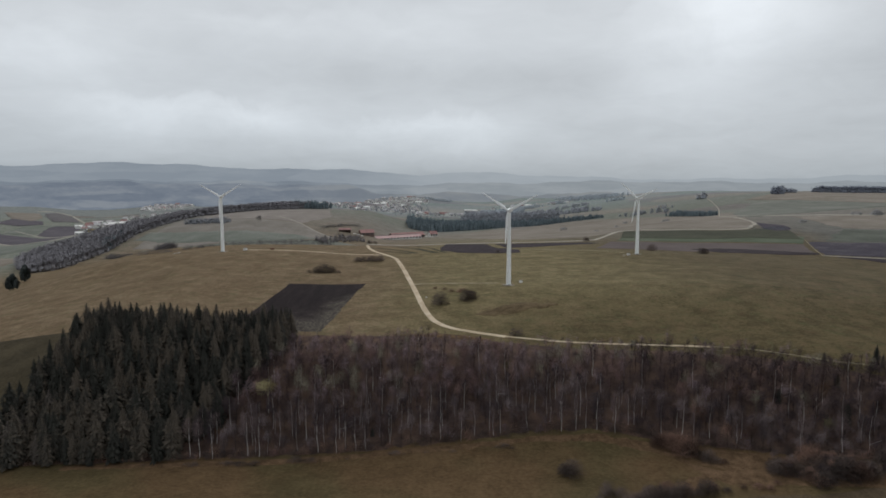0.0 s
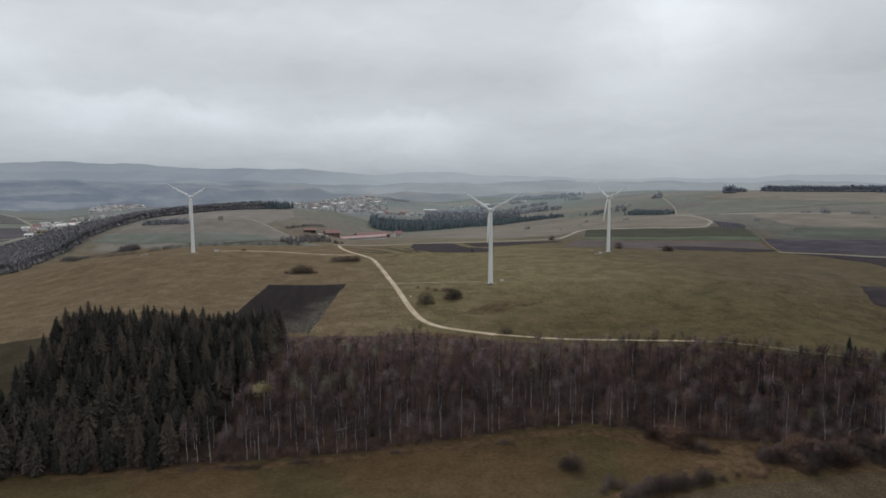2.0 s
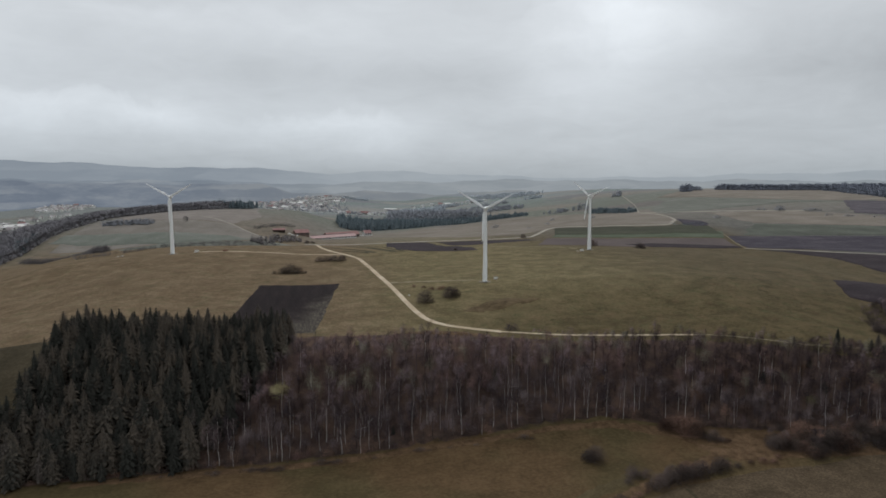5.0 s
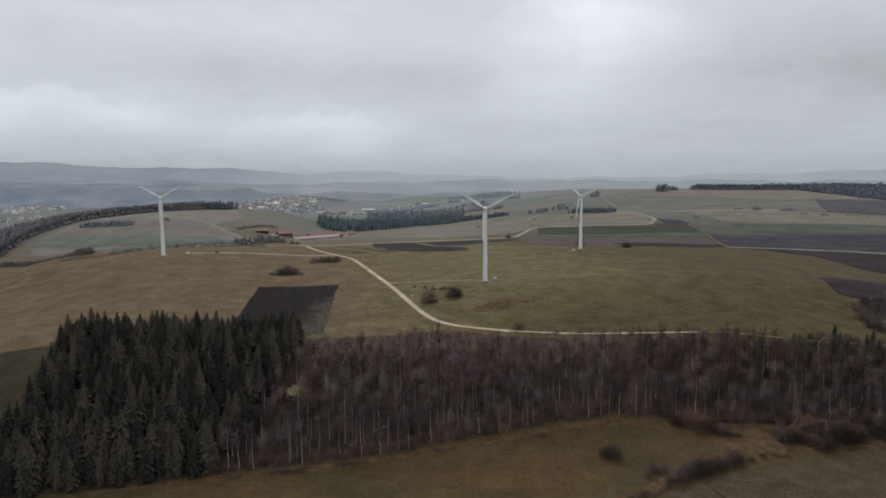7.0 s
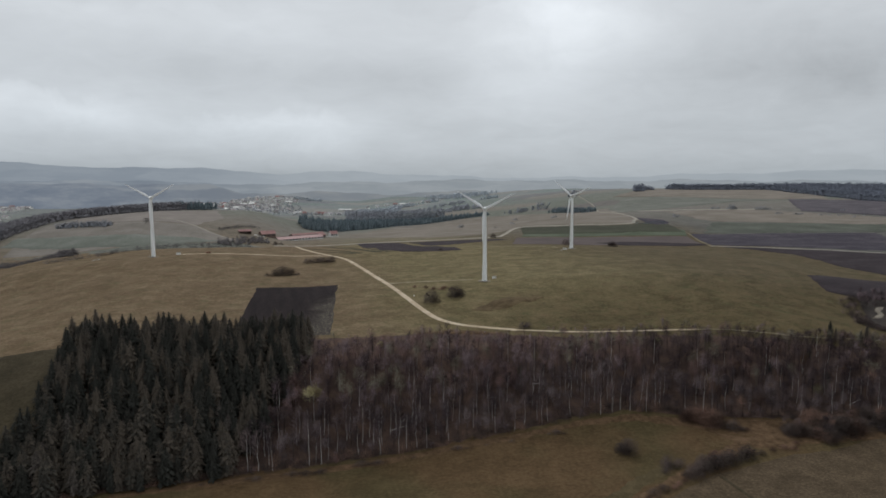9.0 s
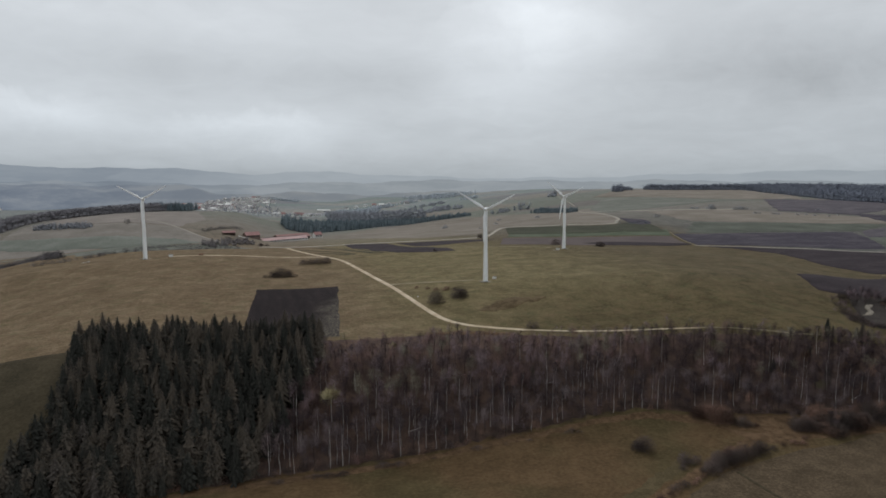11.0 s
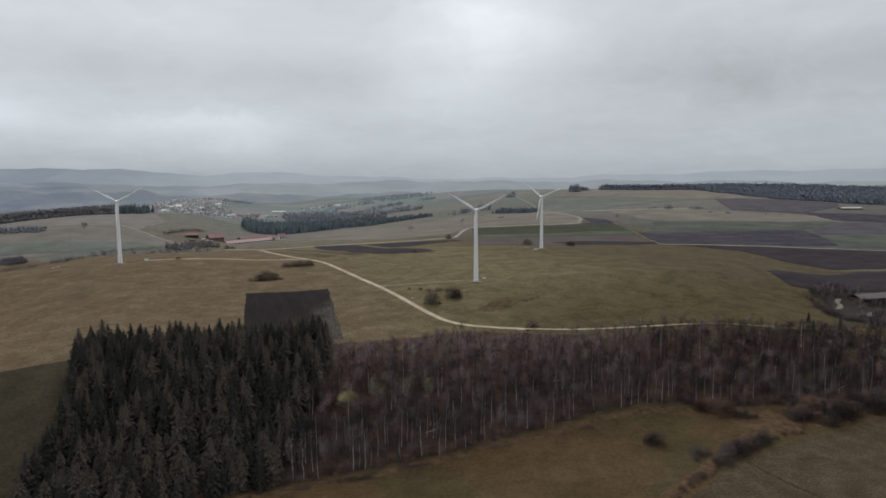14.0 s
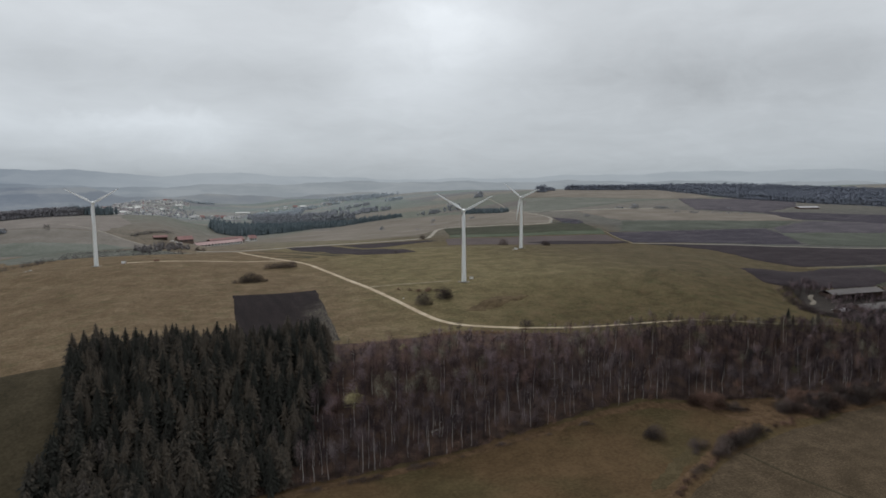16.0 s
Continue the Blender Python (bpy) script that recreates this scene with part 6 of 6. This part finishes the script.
for x0, y0, x1, y1, size in ((-91, 260, -74, 258.5, 0.62), (-64, 261.5, -52, 260, 0.6), (-105, 259.5, -98, 258, 0.55), (-23, 263.5, -15, 262.5, 0.5), (2, 265, 7, 264, 0.48), (21, 267.5, 30, 266.5, 0.5), (-40, 261.5, -37, 261, 0.4), (-8, 264, -6, 264, 0.35), (-122, 258, -118, 258, 0.4)):
    n = max(1, int((x1 - x0) / 2.6))
    for k in range(n):
        f = (k + 0.5) / n
        shrub(5 if k % 2 else 1, x0 + (x1 - x0) * f + rt.uniform(-0.6, 0.6), y0 + (y1 - y0) * f + rt.uniform(-0.5, 0.5), size * rt.uniform(0.85, 1.1) * (1 - 0.5 * abs(f - 0.5)), False, 0.72, 1.25, 0)
# the hedge between meadow and stubble, and the thicket where it meets the wood
for x, y, s, red in ((90, 268, 0.8, 1), (94, 269, 0.9, 1), (96, 265, 1.15, 1), (99, 263.5, 1.2, 1), (102, 265, 1.1, 1), (101, 262.5, 0.9, 0), (104, 260.5, 0.7, 0), (107, 258.5, 0.75, 0), (110, 257, 0.55, 0), (113, 256.5, 0.4, 1),
                     (26, 206, 0.45, 1), (30, 208.5, 0.4, 1), (35, 212, 0.5, 1), (40, 214, 0.42, 1), (44, 216.5, 0.62, 0), (49, 218, 0.66, 0), (54, 219, 0.4, 1), (57, 221.5, 0.42, 1), (61, 223, 0.36, 1),
                     (64, 227, 0.6, 0), (67, 226.5, 0.9, 0), (70.5, 231, 0.7, 1), (73, 229, 0.85, 0), (76, 234, 0.75, 0), (79, 230.5, 1.0, 0), (83, 236, 0.8, 1), (84, 232.5, 0.8, 0), (88, 234, 0.95, 0), (91, 238, 0.7, 1), (94, 235, 0.65, 0),
                     (98, 236.5, 0.9, 0), (102, 239.5, 0.6, 1), (106, 238, 0.5, 0), (113, 240, 0.4, 1), (119, 240, 0.55, 1), (123, 239.5, 0.45, 1), (127, 243, 0.4, 1)):
    shrub(4 if s > 0.74 else 5, x, y, s, bool(red))
pale_shrub = shrub_shape(97, 5.2, 3.6, 60, 18, 0.06).mesh("shrub", M["twig"])
for x, y, s in ((38, 346, 1.0), (41, 346, 0.8), (61, 236, 1.0), (66, 235, 0.85), (57, 231, 0.6), (139, 256, 0.8), (148, 243, 0.7), (176, 246, 0.9)):
    ob = new("shrub", pale_shrub)
    ob.matrix_basis = pose(x, y, at(x, y), 0, 0, rt.uniform(0, 360))
    ob.scale = (s, s, s * rt.uniform(0.9, 1.15))
    tagged(ob, "pale grey bare shrub beside the hedge", "shrub", "shrubs")
for x, y, n, wx, wy, lo, hi in ((135, 252, 6, 5, 5, 0.9, 1.3), (143, 245, 7, 5, 4, 0.8, 1.1), (150, 251, 8, 7, 6, 1.0, 1.4), (164, 250, 9, 8, 6, 1.0, 1.4), (180, 250, 9, 9, 6, 1.0, 1.4),
                                (202, 250, 8, 14, 5, 1.0, 1.4), (235, 250, 7, 16, 6, 1.0, 1.4), (280, 250, 7, 25, 7, 1.0, 1.5)):
    for k in range(n):
        shrub(rt.choice((4, 5, 5)), x + rt.uniform(-wx, wx), y + rt.uniform(-wy, wy), rt.uniform(lo, hi), rt.random() < 0.12)
for k in range(44):
    planted(dusk_kinds[rt.randrange(4)] if k % 3 else red_kinds[k % 2], rt.uniform(130, 290), rt.uniform(245, 256), rt.uniform(0.4, 0.75), rt.uniform(0, 360), used)
for x, y, z in ((211, 318, 0.5), (213, 316, 0.35), (228, 314, 0.4), (231, 313, 0.55), (234, 312, 0.35), (185, 317, 0.3)):
    planted(spruce_kinds[0], x, y, z, 40 * z, used)
# bushes by the brook and bare trees round the sheds
brook = [Mass(), Mass()]
for k in range(150):
    s = rt.random()
    x = float(np.interp(s, [0, 0.25, 0.5, 0.75, 1], [320, 294, 273, 264, 290])) + rt.gauss(0, 2.8)
    y = float(np.interp(s, [0, 0.25, 0.5, 0.75, 1], [408, 386, 358, 338, 330])) + rt.gauss(0, 4)
    brook[k % 3 == 0].add((UNDER[rt.randrange(3)],), x - 3, y, rt.uniform(0.7, 1.25), rt.uniform(0, 6.28))
brook[0].finish("brook_thicket", M["twig_dark"], "dark brush along the brook", "thicket")
brook[1].finish("brook_thicket", M["mass_a"], "grey brush along the brook", "thicket")
yard_wood = [Mass(), Mass()]
YARD = [(262, 312), (276, 335), (292, 346), (306, 338), (330, 333), (420, 326), (520, 318), (520, 270), (330, 262), (262, 300)]
for x, y in scatter(YARD, 5.6, 61) + scatter([(318, 356), (345, 354), (420, 352), (420, 366), (318, 370)], 6.5, 62) + scatter([(318, 364), (345, 362), (378, 360), (378, 370), (318, 374)], 4.5, 65) + scatter([(382, 372), (440, 360), (470, 380), (400, 398)], 8, 63) + scatter([(316, 392), (330, 386), (332, 396), (322, 402)], 4.5, 64) + scatter([(303, 356), (312, 358), (320, 371), (313, 372)], 3.6, 66):
    yard_wood[rt.random() < 0.3].add(DEEP[rt.randrange(5)], x, y, rt.uniform(0.5, 0.8) * (0.6 if y > 345 else 1), rt.uniform(0, 6.28))
for x, y in scatter([(296, 388), (312, 402), (340, 404), (334, 394), (312, 386), (300, 376)], 4.4, 67) + scatter([(318, 388), (330, 392), (338, 384), (326, 374)], 4.6, 68):
    yard_wood[rt.random() < 0.5].add(DEEP[rt.randrange(5)], x, y, rt.uniform(0.4, 0.68), rt.uniform(0, 6.28))
yard_wood[0].finish("yard_trees", M["mass_a"], "grey bare trees in front of the valley sheds")
yard_wood[1].finish("yard_trees", M["mass_d"], "dark reddish bare trees round the valley sheds")
for k in range(12):
    planted(bare_kinds[rt.randrange(5)], rt.uniform(270, 330), rt.uniform(318, 336), rt.uniform(0.5, 0.8), rt.uniform(0, 360), used)
for k in range(16):
    x = rt.uniform(255, 335)
    planted(red_kinds[rt.randrange(3)], x, rt.uniform(262, 300), rt.uniform(0.6, 0.9), rt.uniform(0, 360), used)
drape("brook_bank", [(308, 383), (317, 384), (306, 377), (302, 370), (293, 364), (284, 363), (298, 371), (302, 378)], M["water"], "pale gravel bend of the yard track", "ground", lift=0.6, step=3, wander=0.5)

# ---- hedges and woods of the middle distance
LOW_SPRUCE = [spruce_shape(60 + i, h, w, 0.75, False) for i, (h, w) in enumerate(((16, 4.2), (18, 4.0), (14, 4.4)))]
# solid inner cones added to close the holes between branches
for g, (h, w) in zip(LOW_SPRUCE, ((16, 4.2), (18, 4.0), (14, 4.4))):
    g[1].tube([(0, 0, h * 0.05), (0, 0, h * 0.4), (0, 0, h * 0.92)], [w * 0.75, w * 0.55, 0.1], 7)
LOW_BARE = [bare_shape(70 + i, h, w, 13, 16, 0.06, 0.016, 0.02, 0.22, 2.2, True) for i, (h, w) in enumerate(((13, 4.6), (14, 4.4), (11, 4.8)))]
BRUSH_SIZES = ((13, 4.6), (15, 4.6), (11, 5.0), (14, 4.0))
BRUSH = [round_bare(285 + i, h, w, 130, 0.42, 0.05, 1.0, 1.9) for i, (h, w) in enumerate(BRUSH_SIZES)]
for g, (h, w) in zip(BRUSH, BRUSH_SIZES):
    g[1].core((0, 0, h * 0.25), w * 0.8, h * 0.25, 0.3)
LOW_BUSH = [shrub_shape(80 + i, h, w, 16, 9, 0.2) for i, (h, w) in enumerate(((3.5, 3.5), (5.0, 4.0)))]


def belt(pts, width, gap, shapes, material, lo, hi, name, label, seed, part_of=1.0):
    """A strip of wood or hedge along a line."""
    r = random.Random(seed)
    c = curve_points(pts, gap)
    mass = Mass()
    rows = max(1, int(width / gap))
    for p, q in zip(c, c[1:]):
        d = (q - p) / (np.linalg.norm(q - p) or 1)
        for k in range(rows):
            if r.random() > part_of:
                continue
            o = (k + r.uniform(0.1, 0.9)) / rows * width - width / 2
            x, y = p[0] - d[1] * o + r.uniform(-0.4, 0.4) * gap, p[1] + d[0] * o + r.uniform(-0.4, 0.4) * gap
            mass.add(shapes[r.randrange(len(shapes))], x, y, r.uniform(lo, hi), r.uniform(0, 6.28))
    return mass.finish(name, material, label)


def grove(poly, gap, shapes, material, lo, hi, name, label, seed, taper=lambda x: 1.0):
    """A wood that fills an area."""
    r = random.Random(seed)
    mass = Mass()
    for x, y in scatter(poly, gap, seed):
        mass.add(shapes[r.randrange(len(shapes))], x, y, r.uniform(lo, hi) * taper(x), r.uniform(0, 6.28))
    return mass.finish(name, material, label)


LOWB = [(g,) for g in LOW_BUSH]
HILLSIDE = [(-486, 785), (-468, 800), (-480, 860), (-496, 905), (-503, 970), (-503, 1040), (-508, 1110), (-504, 1185), (-482, 1290), (-424, 1345), (-300, 1350), (-262, 1395), (-330, 1440), (-480, 1420), (-570, 1280), (-592, 1151), (-618, 1050), (-612, 970), (-585, 915), (-545, 850)]
drape("woodland_floor", HILLSIDE, M["hill_floor"], "brown floor under a hillside wood, brightened to bounce light", "ground", lift=0.6, step=14, wander=3)
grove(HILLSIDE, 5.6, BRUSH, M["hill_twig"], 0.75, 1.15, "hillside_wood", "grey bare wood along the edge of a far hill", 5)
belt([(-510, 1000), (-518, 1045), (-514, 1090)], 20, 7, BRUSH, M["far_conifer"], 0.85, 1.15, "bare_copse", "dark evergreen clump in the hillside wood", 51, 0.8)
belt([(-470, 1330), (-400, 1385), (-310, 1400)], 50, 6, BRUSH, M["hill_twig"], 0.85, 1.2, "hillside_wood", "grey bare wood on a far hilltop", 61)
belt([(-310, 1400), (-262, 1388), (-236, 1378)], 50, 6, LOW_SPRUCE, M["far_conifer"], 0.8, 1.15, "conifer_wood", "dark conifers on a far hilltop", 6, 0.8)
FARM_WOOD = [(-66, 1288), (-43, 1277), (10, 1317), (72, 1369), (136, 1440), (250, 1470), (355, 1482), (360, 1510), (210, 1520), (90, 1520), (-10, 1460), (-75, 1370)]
drape("woodland_floor", FARM_WOOD, M["conifer_floor"], "hazy needle floor under far conifers", "ground", lift=0.6, step=14, wander=3)
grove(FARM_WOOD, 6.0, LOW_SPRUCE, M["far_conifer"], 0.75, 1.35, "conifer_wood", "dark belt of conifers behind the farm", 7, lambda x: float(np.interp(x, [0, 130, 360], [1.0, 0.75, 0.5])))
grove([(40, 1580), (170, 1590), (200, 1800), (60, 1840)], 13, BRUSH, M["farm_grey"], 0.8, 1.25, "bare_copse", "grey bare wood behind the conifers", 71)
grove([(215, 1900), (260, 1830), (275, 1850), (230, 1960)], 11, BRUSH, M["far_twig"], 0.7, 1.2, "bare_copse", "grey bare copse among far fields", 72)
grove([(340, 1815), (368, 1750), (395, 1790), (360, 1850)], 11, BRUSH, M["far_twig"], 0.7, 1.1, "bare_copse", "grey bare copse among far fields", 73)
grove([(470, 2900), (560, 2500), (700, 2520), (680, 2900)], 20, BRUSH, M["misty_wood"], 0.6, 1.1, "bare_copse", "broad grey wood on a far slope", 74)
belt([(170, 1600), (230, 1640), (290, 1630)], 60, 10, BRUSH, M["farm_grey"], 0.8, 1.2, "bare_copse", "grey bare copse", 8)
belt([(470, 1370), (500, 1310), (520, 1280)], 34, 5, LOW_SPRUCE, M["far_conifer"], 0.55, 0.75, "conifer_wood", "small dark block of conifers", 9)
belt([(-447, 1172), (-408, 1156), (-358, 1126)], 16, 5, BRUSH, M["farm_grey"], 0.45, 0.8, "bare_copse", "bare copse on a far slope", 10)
belt([(-310, 1115), (-300, 1114)], 8, 5, LOW_BARE, M["farm_twig"], 0.6, 0.8, "bare_copse", "lone bare trees on a far slope", 11)
belt([(-300, 660), (-275, 668), (-258, 690), (-240, 720), (-180, 760), (-130, 800)], 10, 4, LOWB, M["farm_twig"], 0.7, 1.3, "hedge", "low bare hedge behind the hill", 12, 0.75)
belt([(-470, 935), (-400, 880), (-330, 800), (-295, 700)], 12, 4.0, LOWB, M["farm_twig"], 1.2, 1.9, "hedge", "low bare hedge on a far slope", 13, 0.95)
belt([(-263, 956), (-200, 985), (-165, 995)], 8, 4, LOWB, M["farm_twig"], 0.8, 1.1, "hedge", "low bare hedge", 14)
belt([(-196, 1085), (-141, 1150)], 8, 4, LOWB, M["farm_twig"], 0.8, 1.2, "hedge", "low bare hedge", 15)
belt([(-180, 985), (-155, 1010), (-125, 1035)], 34, 6, BRUSH, M["farm_copse"], 0.36, 0.62, "bare_copse", "brown bare copse beside the farm", 16)
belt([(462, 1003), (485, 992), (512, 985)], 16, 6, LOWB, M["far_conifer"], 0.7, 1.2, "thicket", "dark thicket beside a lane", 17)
for hx, hy, hs in ((572, 1062, 1.1), (698, 1142, 1.0), (705, 1142, 1.0), (712, 1140, 0.9), (730, 1129, 2.2), (736, 1132, 1.8), (775, 1113, 0.9), (783, 1113, 1.2), (790, 1112, 1.2), (797, 1110, 0.9), (765, 1048, 0.9), (772, 1046, 0.8), (791, 1029, 1.0), (797, 1027, 0.9), (803, 1028, 0.7),
                   (830, 1016, 0.8), (842, 1010, 0.8), (854, 1000, 0.8), (870, 985, 0.7), (922, 1067, 0.9), (905, 1000, 0.6), (210, 1180, 1.3), (225, 1220, 0.8), (340, 1250, 1.2), (390, 1180, 1.0), (400, 1190, 1.0), (300, 1150, 0.8), (255, 1105, 0.7)):
    m = Mass()
    for k in range(3):
        m.add((LOW_BUSH[k % 2],), hx + rt.uniform(-3, 3), hy + rt.uniform(-2, 2), hs * rt.uniform(1.1, 1.6), rt.uniform(0, 6))
    ob = m.finish("field_bush", M["farm_grey"], "dark bare bushes on a field edge", "bush")
    ob["kind"] = "thing"
RIDGE_WOOD = [(940, 1690), (1080, 1690), (1200, 1650), (1190, 1500), (1180, 1400), (1150, 1230), (1230, 1110), (1370, 1045), (1560, 960), (2300, 800), (2400, 1180), (1950, 1240), (1700, 1330), (1500, 1470), (1300, 1610), (1100, 1720)]
drape("woodland_floor", RIDGE_WOOD, M["ridge_floor"], "hazy grey floor under a ridge wood", "ground", lift=1.2, step=40, wander=6)
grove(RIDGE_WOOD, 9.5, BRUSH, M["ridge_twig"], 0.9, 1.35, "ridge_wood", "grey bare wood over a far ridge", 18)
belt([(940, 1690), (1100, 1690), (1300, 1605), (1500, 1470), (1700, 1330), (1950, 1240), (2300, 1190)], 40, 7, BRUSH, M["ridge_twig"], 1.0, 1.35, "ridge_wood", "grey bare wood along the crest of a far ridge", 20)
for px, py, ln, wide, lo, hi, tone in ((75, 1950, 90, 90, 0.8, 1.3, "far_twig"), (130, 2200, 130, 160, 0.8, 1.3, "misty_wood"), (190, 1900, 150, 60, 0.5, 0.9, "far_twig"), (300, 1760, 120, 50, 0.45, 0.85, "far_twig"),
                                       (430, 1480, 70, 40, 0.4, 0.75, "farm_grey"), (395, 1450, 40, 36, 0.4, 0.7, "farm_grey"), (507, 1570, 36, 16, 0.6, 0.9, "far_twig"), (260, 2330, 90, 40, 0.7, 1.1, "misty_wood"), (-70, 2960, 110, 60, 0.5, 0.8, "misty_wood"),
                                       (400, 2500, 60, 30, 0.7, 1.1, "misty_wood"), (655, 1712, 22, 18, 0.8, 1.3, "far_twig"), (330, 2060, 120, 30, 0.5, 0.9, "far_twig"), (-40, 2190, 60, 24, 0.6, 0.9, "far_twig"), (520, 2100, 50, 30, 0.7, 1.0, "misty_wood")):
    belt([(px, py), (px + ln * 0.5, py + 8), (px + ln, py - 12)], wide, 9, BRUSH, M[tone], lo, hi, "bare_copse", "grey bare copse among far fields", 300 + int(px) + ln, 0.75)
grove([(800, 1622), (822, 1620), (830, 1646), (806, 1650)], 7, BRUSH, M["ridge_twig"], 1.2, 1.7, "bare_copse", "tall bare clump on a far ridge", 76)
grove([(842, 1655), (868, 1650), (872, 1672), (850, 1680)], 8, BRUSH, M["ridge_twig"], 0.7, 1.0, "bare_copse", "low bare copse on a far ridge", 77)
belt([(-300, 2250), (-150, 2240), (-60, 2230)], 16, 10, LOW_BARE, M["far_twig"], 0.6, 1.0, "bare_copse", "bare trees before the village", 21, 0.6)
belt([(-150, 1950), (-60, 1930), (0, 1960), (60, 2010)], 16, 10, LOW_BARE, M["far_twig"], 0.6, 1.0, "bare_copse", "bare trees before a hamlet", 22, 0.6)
dark_shape = round_bare(91, 18, 4.8, 700, 0.42, 0.05, 0.9, 1.5)
for cx, cz, cw, ch in ((0, 8.5, 3.0, 7.0), (1.6, 6.0, 2.6, 4.2), (-1.5, 6.5, 2.4, 4.6), (0.4, 12.5, 1.9, 3.6)):
    dark_shape[1].core((cx, 0.4 * cx, cz), cw, ch, 0.25)
dark_tree = tree_kind("evergreen_tree", dark_shape, M["bark"], M["dark_conifer"], "dark rounded evergreen on the edge of the hill", "")
planted(dark_tree, -434, 688, 1.1, 0, used)
planted(dark_tree, -432, 683, 1.0, 40, used)
planted(dark_tree, -398, 612, 0.95, 0, used)
planted(dark_tree, -404, 616, 0.85, 0, used)
planted(dark_tree, -392, 608, 0.6, 70, used)


# ---- fallen birch stems that shine out of the wood
for x, y, z, ax, ay, ln in ((-46, 279, 5.0, 12, 70, 7.5), (-41, 282, 7.0, -25, 60, 5.0), (25, 296, 8.5, 30, 75, 6.0), (178, 268, 4.0, 25, 50, 6.0)):
    f = thing("fallen_birch", x, y, 0, "pale fallen birch stem leaning in the wood", "tree")
    g = Growth(int(x) + 300)
    g.tube([(0, 0, 0), (0, 0, ln * 0.5), (0.2, 0.1, ln)], [0.16, 0.13, 0.05], 6)
    ob = new("stem", g.mesh("stem", M["birch"]))
    ob.parent = f
    f.matrix_basis = pose(x, y, at(x, y) + 0.1, ax, ay, 0)
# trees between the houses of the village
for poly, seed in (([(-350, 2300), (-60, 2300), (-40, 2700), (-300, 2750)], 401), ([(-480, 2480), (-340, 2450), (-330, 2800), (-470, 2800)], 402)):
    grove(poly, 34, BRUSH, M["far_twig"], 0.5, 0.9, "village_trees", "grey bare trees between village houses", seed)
